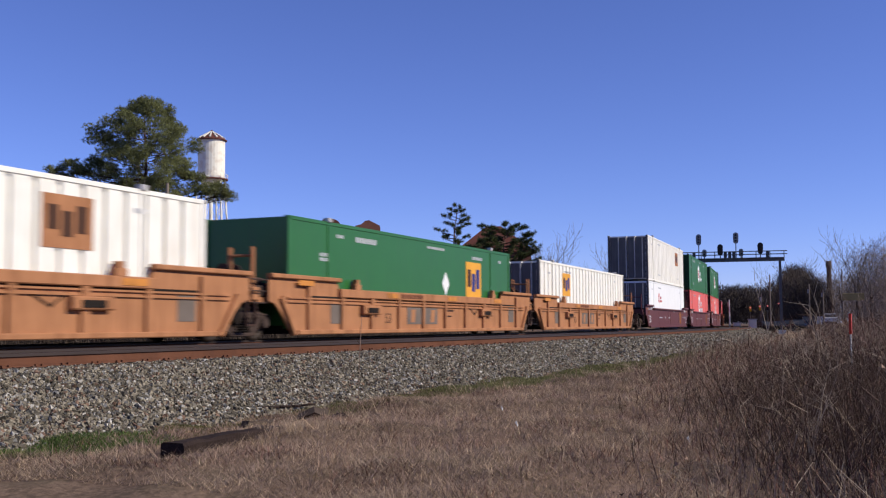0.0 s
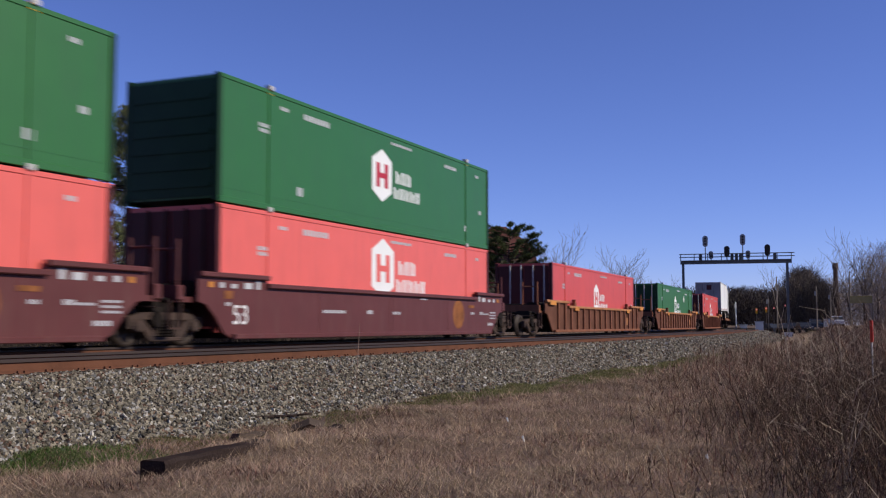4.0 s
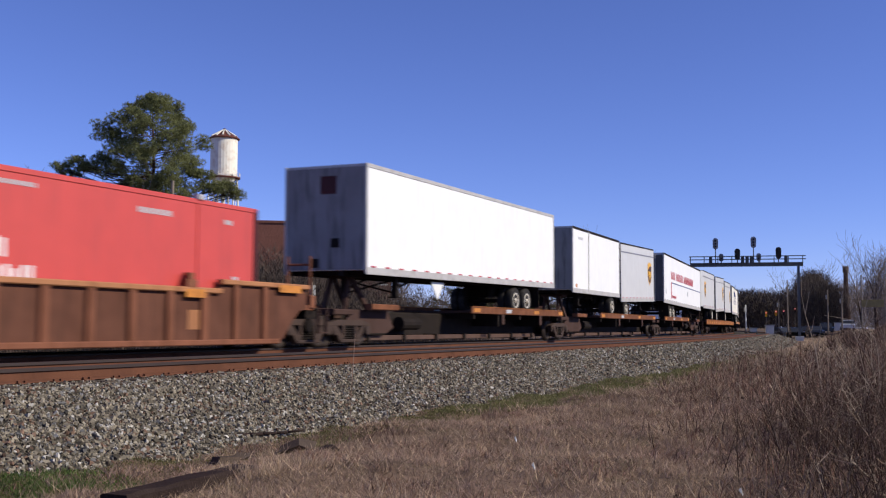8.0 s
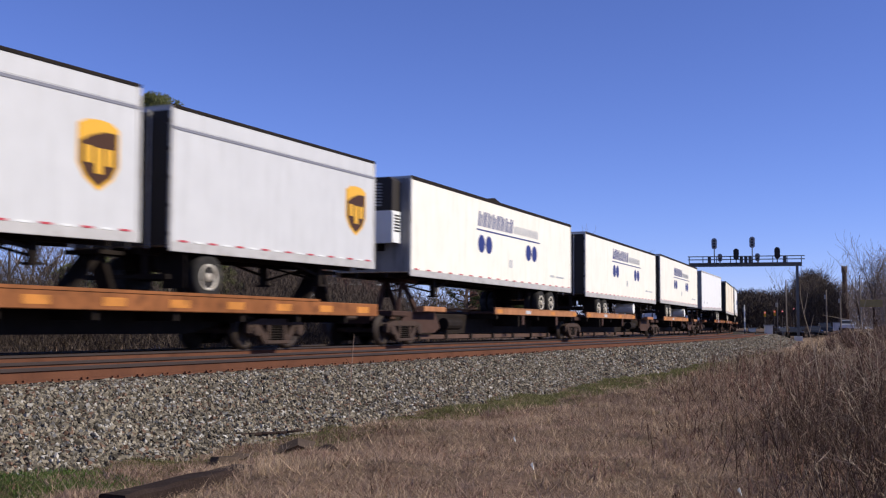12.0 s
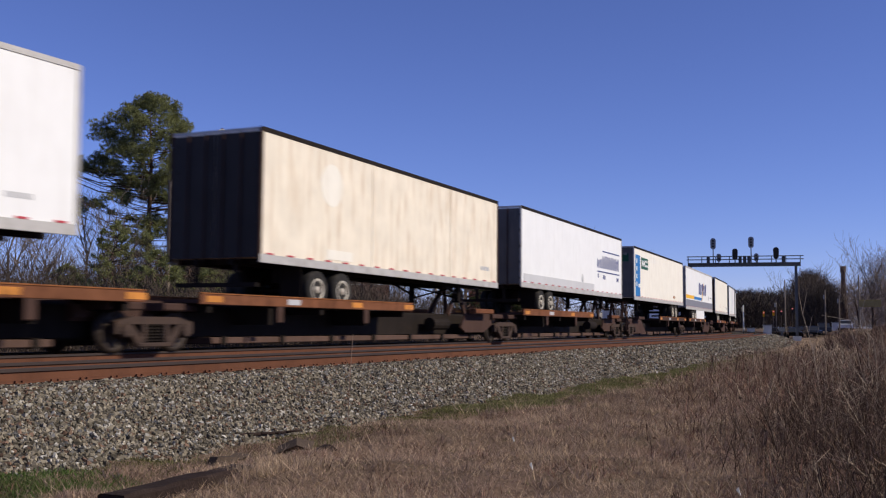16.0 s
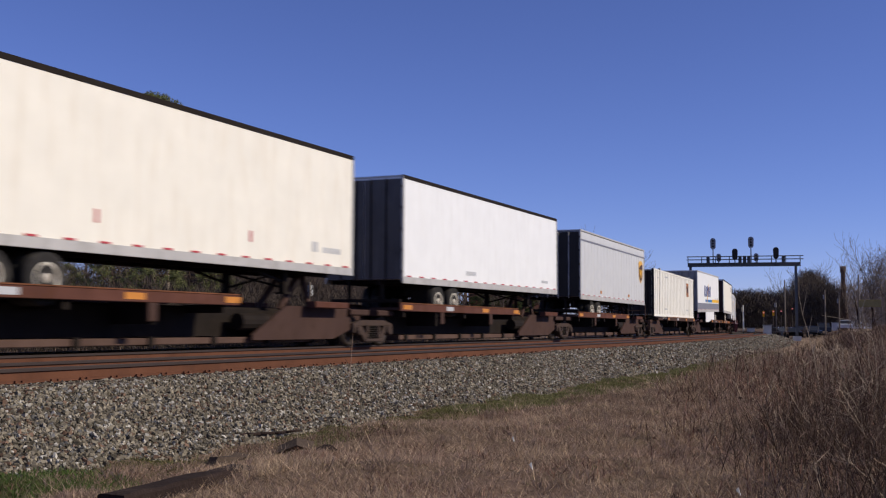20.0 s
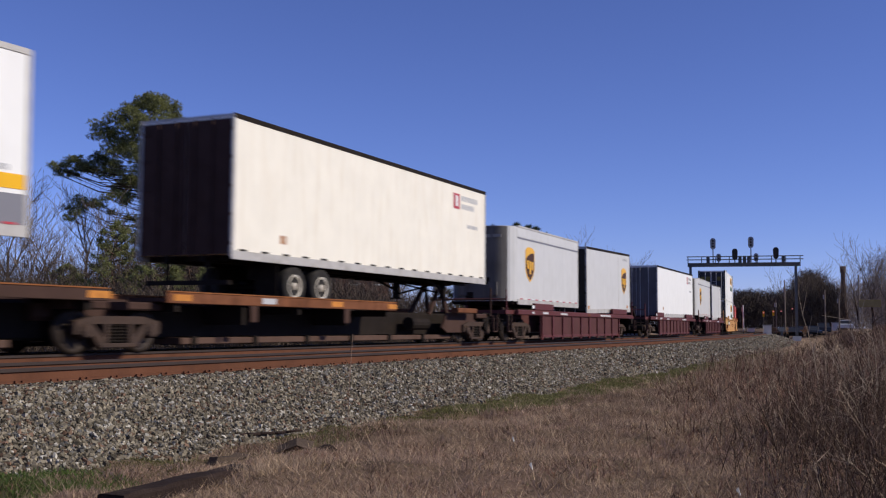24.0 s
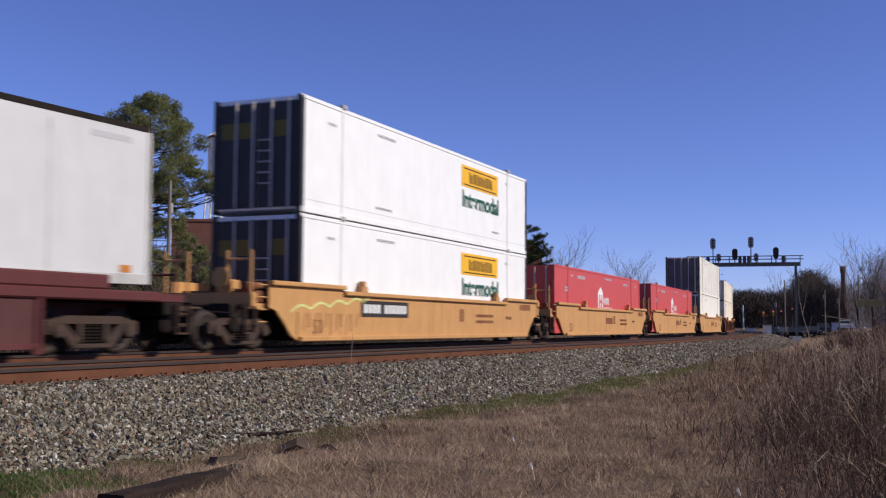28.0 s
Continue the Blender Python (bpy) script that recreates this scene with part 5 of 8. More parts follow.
def long_flat_car(s0, s1):
    L = s1 - s0
    a = L / 2
    car = rides(thing("flat_car", "long orange-tan flat car carrying three short trailers", "freight car", "flat cars"), (s0 + s1) / 2)
    part("deck", Geo().box(-a, a, -1.38, 1.38, 1.0, 1.08), "spine", car)
    for sgn in (-1, 1):
        yo, yi = (-1.46, -1.38) if sgn < 0 else (1.38, 1.46)
        sill = part("side_sill", Geo().box(-a, a, yo, yi, 0.80, 1.13, 0.015), "flat_deck", car, "worn orange side sill")
        for k in range(15):
            x = -a + 0.5 + (L - 1.6) * k / 14
            part("patch", Geo().box(x, x + 0.6, yo - 0.005, yi + 0.005, 0.88, 1.04), "bright", sill)
        part("deck_lip", Geo().box(-a, a - 3, yo - 0.02, yi + 0.02, 1.13, 1.19), "flat_deck", sill)
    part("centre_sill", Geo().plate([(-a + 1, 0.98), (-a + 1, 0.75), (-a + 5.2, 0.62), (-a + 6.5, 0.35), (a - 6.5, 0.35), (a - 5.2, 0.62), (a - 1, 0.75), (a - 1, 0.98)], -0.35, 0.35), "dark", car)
    for k in range(12):
        x = -a + 1.5 + (L - 3) * k / 11
        part("cross_bearer", Geo().plate([(x - 0.05, 0.98), (x + 0.05, 0.98), (x + 0.05, 0.62), (x - 0.05, 0.62)], -1.36, 1.36), "dark", car)
    for x in (-a + 0.6, -4.6, 4.6, a - 0.9):
        part("hitch", Geo().beam((x - 0.8, 0, 1.08), (x, 0, 1.95), 0.5, 0.12).beam((x + 0.5, 0, 1.08), (x + 0.1, 0, 1.95), 0.4, 0.1).box(x - 0.3, x + 0.4, -0.45, 0.45, 1.92, 2.0), "dark", car)
    for e in (-1, 1):
        bogie(car, e * (a - 4.2))
        x0, x1 = sorted((e * a, e * (a + 1.1)))
        part("coupler", Geo().box(x0 - 0.4, x1, -0.14, 0.14, 0.72, 0.95, 0.04), "steel", car)
    return car


# ---- containers ----
def corrugated(L, width, z0, z1, pitch, groove, depth):
    """A box whose long sides and ends are folded into wide panels with narrow grooves."""
    h, w = L / 2, width / 2

    def line(length):
        n = max(1, round((length - 0.3) / pitch))
        out = []
        for i in range(1, n):
            c = -length / 2 + 0.15 + (length - 0.3) * i / n
            out += [(c - groove / 2 - 0.02, 0), (c - groove / 2, depth), (c + groove / 2, depth), (c + groove / 2 + 0.02, 0)]
        return out
    ring = [(-h, -w)] + [(x, -w + d) for x, d in line(L)] + [(h, -w)] + [(h - d, x) for x, d in line(width)]
    ring += [(h, w)] + [(-x, w - d) for x, d in line(L)] + [(-h, w)] + [(-h + d, -x) for x, d in line(width)]
    return Geo().loft([[(x, y, z) for x, y in ring] for z in (z0, z1)])


@cached
def fitting_mesh():
    return Geo().box(-0.09, 0.09, -0.08, 0.08, 0, 0.12, 0.015).mesh("corner_fitting", "silver")


def container(s0, z, paint, label, style, L=16.15, H=2.9, group="containers", bars="silver", ends=None):
    """A container whose leading end is at s0 and whose bottom is z above the rails. style: ribbed or smooth."""
    c = rides(thing("shipping_container", label, "container", group), s0 + L / 2)
    L *= 1.0095
    RIDERS[-1] = (c, RIDERS[-1][1], z - 0.045, 0.0)
    h = L / 2
    if style == "ribbed":
        part("body", corrugated(L - 0.08, 2.56, 0.10, H - 0.06, 0.60, 0.10, 0.075), paint, c)
    else:
        part("body", Geo().box(-h + 0.04, h - 0.04, -1.285, 1.285, 0.10, H - 0.03, 0.012), paint, c)
    for y in (-1.27, 1.27):
        part("bottom_rail", Geo().box(-h, h, y - 0.035, y + 0.035, 0.02, 0.16, 0.01), paint, c)
        part("top_rail", Geo().box(-h, h, y - 0.035, y + 0.035, H - 0.10, H, 0.01), paint, c)
        for x in (-6.1, 6.1):
            part("support_post", Geo().box(x - 0.05, x + 0.05, y - 0.038, y + 0.038, 0.06, H - 0.02), paint, c)
            part("corner_fitting", fitting_mesh(), "", c, at=(x, y, H - 0.02))
    for x in (-h + 0.06, h - 0.06):
        for y in (-1.24, 1.24):
            part("corner_post", Geo().box(x - 0.07, x + 0.07, y - 0.065, y + 0.065, 0.02, H - 0.01, 0.015), ends or paint, c)
    # Dark ends and bars carry the shade of the leading end in their colour.
    if bars:
        for y in (-0.95, -0.45, 0.1, 0.6):
            part("lock_bar", Geo().tube((-h - 0.035, y, 0.12), (-h - 0.035, y, H - 0.1), 0.030, n=6), bars, c)
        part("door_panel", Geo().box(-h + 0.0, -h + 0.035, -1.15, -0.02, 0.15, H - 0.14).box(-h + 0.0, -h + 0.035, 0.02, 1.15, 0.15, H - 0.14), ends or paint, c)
        for z0 in (0.5, 1.2, 1.9, 2.5):
            for y in (-1.12, 1.12):
                part("hinge", Geo().box(-h - 0.02, -h + 0.02, y - 0.06, y + 0.06, z0, z0 + 0.09), ends or paint, c)
    if style == "smooth":
        part("side_seam", Geo().box(-h + 0.2, h - 0.2, -1.29, -1.28, 0.34, 0.35), "grey_mark" if paint == "white" else paint, c)
    small_print(c, [(-h + 1.3, H - 0.55, 0.4, 0.07), (-h + 4.0, H - 0.40, 1.1, 0.08), (h - 2.3, H - 0.5, 0.4, 0.1), (h - 3.6, 0.55, 0.7, 0.07), (-h + 3.9, 0.48, 1.0, 0.07)] if paint in ("white", "chalky_white") else
                [(-h + 1.6, H - 0.95, 0.45, 0.09), (-h + 1.6, H - 1.08, 0.45, 0.09), (-h + 2.5, H - 0.40, 0.4, 0.09), (-h + 3.6, H - 0.45, 1.3, 0.15), (7.3 - h + 1.2, H - 0.30, 1.4, 0.08), (h - 3.9, H - 0.45, 1.0, 0.11), (h - 1.2, H - 0.45, 0.3, 0.10), (h - 0.9, 1.2, 0.25, 0.14), (h - 2.2, 0.5, 0.28, 0.20), (-h + 3.3, 0.5, 0.3, 0.22)],
                "grey_mark", -1.288)
    return c, h, H


def orange_square(c, x, z, size, worn=False, tall=0.0):
    tall = tall or size
    b = mark(c, x, x + size, z, z + tall, "tan" if worn else "amber", "logo_panel", -1.288)
    for k, (lo, hi) in enumerate(((0.34, 0.80), (0.22, 0.70), (0.30, 0.82))):
        x0 = x + size * (0.10 + 0.28 * k)
        part("logo_block", Geo().box(x0, x0 + size * 0.21, -1.304, -1.296, z + tall * lo, z + tall * hi), "cocoa" if (k == 0 or worn) else "navy", b)


def white_hexagon(c, x, z, size, fill, inner, wide=0.80):
    w = size * wide
    b = part("logo_panel", Geo().plate([(x, z + size * 0.2), (x + w / 2, z), (x + w, z + size * 0.2), (x + w, z + size * 0.8), (x + w / 2, z + size), (x, z + size * 0.8)], -1.294, -1.288), fill, c)
    for x0 in (x + w * 0.2, x + w * 0.62):
        part("logo_block", Geo().box(x0, x0 + w * 0.18, -1.300, -1.294, z + size * 0.27, z + size * 0.73), inner, b)
    part("logo_block", Geo().box(x + w * 0.38, x + w * 0.62, -1.300, -1.294, z + size * 0.45, z + size * 0.55), inner, b)
    strokes(c, x + w * 1.22, z + size * 0.42, size * 0.24, 3, size * 0.24, fill, -1.288)
    strokes(c, x + w * 1.12, z + size * 0.12, size * 0.22, 5, size * 0.24, fill, -1.288)


# ---- semi-trailers ----
@cached
def tyre_mesh():
    return Geo().lathe([(0.27, -0.13), (0.40, -0.15), (0.47, -0.13), (0.485, -0.08), (0.485, 0.08), (0.47, 0.13), (0.40, 0.15), (0.27, 0.13)], "y", 24).mesh("tyre", "tyre", True)


@cached
def rim_mesh(mat):
    return Geo().lathe([(0.03, -0.165), (0.085, -0.165), (0.10, -0.11), (0.20, -0.10), (0.25, -0.145), (0.285, -0.152), (0.285, 0.12), (0.03, 0.12)], "y", 20).mesh("rim", mat, True)


@cached
def marker_mesh(k):
    return Geo().box(-0.14, 0.14, -0.004, 0.004, -0.020, 0.020).mesh("reflector", ("reflector_red", "mark", "black")[k])


def trailer(s0, L, z0, z1, paint, label, wheels="R", pup=False, nose_round=0.0, stripe=False, rim="rim", ribs=False, bars="silver", end=None, skirt=None, tape=True, rail="silver", gear=True, roof="dark", tandem=None, tops=None):
    """A box semi-trailer; wheels: the end (F leading, R trailing) that carries its axles; tops: roof heights at both ends, where it rides tilted."""
    c = rides(thing("semi_trailer", label, "trailer", "trailers on the train"), s0 + L / 2)
    L *= 1.0095
    h = L / 2
    slope = 0.0
    if tops:
        slope = (tops[1] - tops[0]) / L
        z1 = (tops[0] + tops[1]) / 2 + 0.045
    RIDERS[-1] = (c, RIDERS[-1][1], -0.045, slope)
    e = 1 if wheels == "R" else -1
    end = end or paint
    r = nose_round
    if ribs:
        part("body", corrugated(L - 0.04, 2.56, z0 + 0.12, z1 - 0.10, 0.6, 0.02, 0.015), paint, c)
    elif r:
        f = -e
        plan = [(-e * (-h), -1.285), (f * (h - r), -1.285)] + [(f * (h - r + r * math.sin(k * math.pi / 10)), -1.285 + r * (1 - math.cos(k * math.pi / 10))) for k in range(1, 6)]
        plan += [(x, -y) for x, y in reversed(plan)]
        plan = [(-f * (h - 0.02) if i in (0, len(plan) - 1) else x, y) for i, (x, y) in enumerate(plan)]
        part("body", Geo().loft([[(x, y, z) for x, y in plan] for z in (z0 + 0.12, z1 - 0.06)]), paint, c)
        # Thin shell over the nose, coloured darker in place of its shade.
        bow = [(f * (h - r + r * math.sin(a)), r * (1 - math.cos(a)) - 1.285) for a in (k * math.pi / 20 for k in range(5, 11))]
        bow += [(x, -y) for x, y in reversed(bow)]
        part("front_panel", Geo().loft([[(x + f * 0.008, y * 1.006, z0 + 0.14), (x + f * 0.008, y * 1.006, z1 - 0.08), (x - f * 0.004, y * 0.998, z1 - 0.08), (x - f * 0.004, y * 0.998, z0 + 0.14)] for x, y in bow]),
             "shaded_grey", c, "front wall darkened to stand for shade")
    else:
        part("body", Geo().box(-h + 0.02, h - 0.02, -1.285, 1.285, z0 + 0.12, z1 - 0.06, 0.02), paint, c)
    x0, x1 = (-h + (r if e > 0 else 0), h - (r if e < 0 else 0))
    part("roof", Geo().box(x0 + 0.02, x1 - 0.02, -1.26, 1.26, z1 - 0.07, z1 - 0.01, 0.02), roof if roof != "dark" else "silver", c)
    for y in (-1.285, 1.285):
        part("top_rail", Geo().box(x0, x1, y - 0.018, y + 0.018, z1 - (0.07 if stripe else 0.11), z1, 0.006), "dark" if roof == "dark" else roof, c)
        b = part("bottom_rail", Geo().box(x0, x1, y - 0.02, y + 0.02, z0, z0 + 0.20, 0.008), rail, c)
        if tape:
            n = int(L / (0.5 if tape == 2 else 0.85))
            for i in range(n):
                part("reflector", marker_mesh(i % 2 if tape == 2 else 2 if tape == 3 else 0), "", b, at=(x0 + 0.4 + (L - 0.8 - r) * i / (n - 1), y - 0.024 if y < 0 else y + 0.024, z0 + 0.22))
    if stripe:
        part("side_moulding", Geo().box(x0, x1, -1.30, -1.28, z1 - 0.50, z1 - 0.44), "skirt_grey", c)
        part("upper_panel", Geo().box(x0, x1, -1.292, -1.28, z1 - 0.42, z1 - 0.17), "grey", c)
    for x in ((-h + 0.03, h - 0.03) if not r else (e * (h - 0.03),)):
        for y in (-1.27, 1.27):
            part("corner_post", Geo().box(x - 0.045, x + 0.045, y - 0.03, y + 0.03, z0 + 0.05, z1 - 0.02, 0.01), "silver" if paint != "dirty_cream" else "spine", c)
    # the leading end, seen by the line; dark end colours include its shade
    if e < 0:
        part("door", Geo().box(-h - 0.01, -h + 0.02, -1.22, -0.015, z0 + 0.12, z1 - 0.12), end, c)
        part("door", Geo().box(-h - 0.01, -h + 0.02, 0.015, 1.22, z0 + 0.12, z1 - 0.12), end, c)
        for y in (-0.75, -0.25, 0.25, 0.75):
            part("lock_bar", Geo().tube((-h - 0.04, y, z0 + 0.05), (-h - 0.04, y, z1 - 0.1), 0.02), bars, c)
        for k in range(5):
            z = z0 + 0.35 + (z1 - z0 - 0.7) * k / 4
            for y in (-1.16, 1.16):
                part("hinge", Geo().box(-h - 0.03, -h, y - 0.11, y + 0.06, z - 0.04, z + 0.04), end, c)
        part("rear_bumper", Geo().box(-h + 0.1, -h + 0.2, -1.15, 1.15, z0 - 0.55, z0 - 0.45).box(-h + 0.1, -h + 0.18, -0.6, -0.5, z0 - 0.5, z0).box(-h + 0.1, -h + 0.18, 0.5, 0.6, z0 - 0.5, z0), "dark", c)
    else:
        if not r:
            # Front wall colour mixes soot with the shade of the leading end.
            part("front_panel", Geo().box(-h - 0.008, -h + 0.015, -1.25, 1.25, z0 + 0.14, z1 - 0.08), end if end != paint else "grimy", c, "sooty front wall, greyed further for shade")
        part("connection_box", Geo().box(-h - 0.03, -h + 0.02, -0.45, -0.2, z0 + 0.75, z0 + 1.0), "dark", c)
        part("connection_box", Geo().box(-h - 0.03, -h + 0.02, 0.2, 0.5, z0 + 0.2, z0 + 0.45), "dark", c)
        part("number_plate", Geo().box(-h - 0.012, -h + 0.02, -0.9, -0.1, z1 - 0.5, z1 - 0.38), "grimy", c)
    g = Geo()
    for i in range(int(L / 0.8)):
        x = -h + 0.4 + i * 0.8
        g.box(x - 0.03, x + 0.03, -1.24, 1.24, z0 + 0.0, z0 + 0.13)
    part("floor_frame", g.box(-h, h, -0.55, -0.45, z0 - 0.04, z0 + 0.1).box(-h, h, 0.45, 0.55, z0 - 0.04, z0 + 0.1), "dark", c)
    if not gear:
        return c, h
    wx = [e * (h - d) for d in (tandem or ((1.35,) if pup else (2.65, 3.90)))]
    wz = z0 - 0.505 - slope * sum(wx) / len(wx)
    g = Geo().box(min(wx) - 0.8, max(wx) + 0.8, -0.55, -0.42, wz + 0.15, z0).box(min(wx) - 0.8, max(wx) + 0.8, 0.42, 0.55, wz + 0.15, z0)
    for x in wx:
        g.tube((x, -1.0, wz), (x, 1.0, wz), 0.07)
    part("axle_frame", g, "dark", c)
    for x in wx:
        for y in (-1.10, -0.78, 0.78, 1.10):
            w = part("wheel", tyre_mesh(), "", c, at=Matrix.Translation((x, y, wz)) if y < 0 else Matrix.Translation((x, y, wz)) @ Matrix.Rotation(math.pi, 4, "Z"))
            part("rim", rim_mesh(rim), "", w)
    part("mud_flap", Geo().box(e * (h - (0.55 if pup else 1.85)) - 0.01, e * (h - (0.55 if pup else 1.85)) + 0.01, -1.25, -0.65, wz - 0.25, z0), "dark", c)
    lx = -e * (h - (2.6 if not pup else 2.2))
    for y in (-0.85, 0.85):
        leg = part("landing_leg", Geo().box(lx - 0.08, lx + 0.08, y - 0.08, y + 0.08, wz - 0.02, z0, 0.01).box(lx - 0.16, lx + 0.16, y - 0.14, y + 0.14, wz - 0.05, wz), "dark", c)
        part("leg_brace", Geo().beam((lx + e * 0.1, y, wz + 0.25), (lx + e * 1.3, y, z0), 0.06, 0.06).beam((lx, y, wz + 0.5), (lx, -y, wz + 0.1), 0.05, 0.05), "dark", leg)
    if skirt:
        s1, s2 = skirt
        part("side_skirt", Geo().plate([(s1, z0 - 0.82), (s2 - 0.25, z0 - 0.86), (s2 - 0.05, z0 - 0.75), (s2, z0 - 0.5), (s2, z0), (s1, z0)], -1.29, -1.26), "white", c)
    return c, h


def shield(c, x, z, size, y=-1.286):
    """A gold and brown shield-shaped emblem."""
    size *= 1.06
    w = size * 0.80

    def field(k, top):
        """The shield's outline, shrunk by k, cut off at the height top."""
        mid = z + size * 0.5
        pts = [(-0.5, top), (-0.5, 0.36), (-0.34, 0.17), (0.0, 0.0), (0.34, 0.17), (0.5, 0.36), (0.5, top)]
        return [(x + w * px * k, mid + (z + size * pz - mid) * k) for px, pz in pts]
    b = part("emblem", Geo().plate(field(1.0, 0.90) + [(x + w * 0.28, z + size * 0.98), (x, z + size), (x - w * 0.28, z + size * 0.98)], y - 0.006, y), "gold", c)
    part("emblem_field", Geo().plate(field(0.88, 0.88), y - 0.012, y - 0.006), "cocoa", b)
    part("emblem_sweep", Geo().plate([(x - w * 0.46, z + size * 0.66), (x - w * 0.20, z + size * 0.76), (x + w * 0.10, z + size * 0.83), (x + w * 0.46, z + size * 0.86), (x + w * 0.46, z + size * 0.91), (x - w * 0.46, z + size * 0.91)], y - 0.016, y - 0.010), "gold", b)
    for k, lo, hi in ((-1, 0.38, 0.62), (0, 0.24, 0.60), (1, 0.36, 0.60)):
        part("emblem_bar", Geo().box(x + k * w * 0.25 - w * 0.09, x + k * w * 0.25 + w * 0.09, y - 0.020, y - 0.012, z + size * lo, z + size * hi), "gold", b)


def disc_logo(c, h, first):
    """Slanting navy bars with an underline and two pairs of discs."""
    z1 = 4.55
    x = -h + first
    strokes(c, x, z1 - 0.52, 0.52, 8, 0.44, "navy", slant=0.25)
    strokes(c, x + 3.6, z1 - 0.50, 0.30, 12, 0.235, "grey_mark")
    mark(c, x - 0.1, x + 6.6, z1 - 0.67, z1 - 0.62, "navy", "underline")
    for d in (0.35, 1.05, 5.25, 5.95):
        part("disc", Geo().lathe([(0.01, 0), (0.31, 0), (0.31, 0.006), (0.01, 0.006)], "y", 20, (x + d, -1.294, z1 - 1.12)), "navy", c)
    small_print(c, [(h - 2.9, 2.62, 0.6, 0.09), (h - 2.1, 2.62, 1.1, 0.07), (x + 3.1, 2.75, 0.4, 0.3)])


def build_train():
    # three tan units with one container each
    g = "tan well cars"
    t = "faded tan well car with ribbed sides, rust and orange patches"
    well_car(-1.45, 18.05, "tan", t, g, front=True, back=False)
    well_car(18.65, 38.13, "tan", t, g, front=True, back=False)
    well_car(38.55, 57.9, "tan", t, g, front=True, back=True)
    c, h, H = container(0.27, 0.30, "chalky_white", "weathered white ribbed container with an orange logo square", "ribbed", group="containers on tan cars")
    orange_square(c, h - 4.75, 1.55, 1.30, True, 1.0)
    c, h, H = container(19.75, 0.30, "green", "smooth dark green container with an orange logo square", "smooth", group="containers on tan cars", bars=None)
    orange_square(c, h - 4.5, 1.0, 1.45, False, 1.35)
    part("diamond", Geo().plate([(h - 6.6, 1.5), (h - 6.3, 1.1), (h - 6.0, 1.5), (h - 6.3, 1.9)], -1.294, -1.288), "mark", c)
    c, h, H = container(39.7, 0.30, "chalky_white", "white ribbed container with an orange logo square", "ribbed", group="containers on tan cars", ends="shaded_grey")
    orange_square(c, -h + 3.6, 1.42, 1.35, False, 1.05)
    # three maroon units, stacked two high
    g, t = "maroon well cars", "smooth maroon well car with white numbers and small lettering"
    well_car(61.64, 80.7, "maroon", t, g, front=True, back=False, top=1.40, high=1.58)
    well_car(82.0, 100.2, "maroon", t, g, front=True, back=False, top=1.40, high=1.58)
    well_car(101.6, 119.8, "maroon", t, g, front=True, back=True, top=1.40, high=1.58)
    c, h, H = container(63.4, 0.30, "white", "clean white container under a weathered one", "smooth", group="stacked containers", ends="shaded_grey")
    white_hexagon(c, -h + 3.9, 1.50, 0.72, "faded_pink", "white")
    c, h, H = container(63.4, 3.22, "chalky_white", "weathered cream ribbed container stacked on a white one", "ribbed", group="stacked containers", H=2.95, ends="shaded_grey")
    orange_square(c, h - 4.45, 1.55, 1.40, True, 0.98)
    for s in (83.06, 102.45):
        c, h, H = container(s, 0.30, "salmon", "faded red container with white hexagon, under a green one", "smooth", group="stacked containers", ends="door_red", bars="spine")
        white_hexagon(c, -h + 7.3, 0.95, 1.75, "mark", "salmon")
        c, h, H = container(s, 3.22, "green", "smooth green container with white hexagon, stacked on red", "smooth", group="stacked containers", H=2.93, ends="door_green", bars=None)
        # Front wall and ribs coloured darker than the sides to stand for shade.
        part("front_wall", Geo().box(-h - 0.01, -h + 0.05, -1.16, 1.16, 0.14, H - 0.12), "door_green", c, "ribbed front wall, green darkened for shade")
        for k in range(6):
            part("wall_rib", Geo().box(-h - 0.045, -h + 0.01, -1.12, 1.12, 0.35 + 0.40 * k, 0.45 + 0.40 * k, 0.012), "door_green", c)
        white_hexagon(c, -h + 7.3, 0.85, 1.55, "mark", "crimson")
        for x in (-6.1, 6.1):
            mark(c, x - 0.12, x + 0.12, 2.82, 2.95, "sunny", "yellow_tab", -1.294)
    # three brown ribbed cars
    g, t = "brown ribbed well cars", "rusty brown ribbed well car with worn orange top chord"
    for s0, s1 in ((124.75, 144.32), (148.18, 167.78), (171.52, 191.2)):
        well_car(s0, s1, "ribbed", t, g, top=1.30, high=1.50)
    for s, paint in ((126.2, "red"), (149.7, "green"), (173.05, "red")):
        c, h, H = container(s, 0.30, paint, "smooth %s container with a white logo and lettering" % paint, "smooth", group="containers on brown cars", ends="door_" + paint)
        white_hexagon(c, -h + 7.2, 0.78, 1.45, "mark", paint, 0.64)
        if paint == "green":
            mark(c, h - 1.15, h - 0.85, 0.50, 0.70, "mark", "label_plate", -1.288)
            part("diamond", Geo().plate([(h - 4.72, 2.1), (h - 4.5, 1.8), (h - 4.28, 2.1), (h - 4.5, 2.4)], -1.294, -1.288), "mark", c)
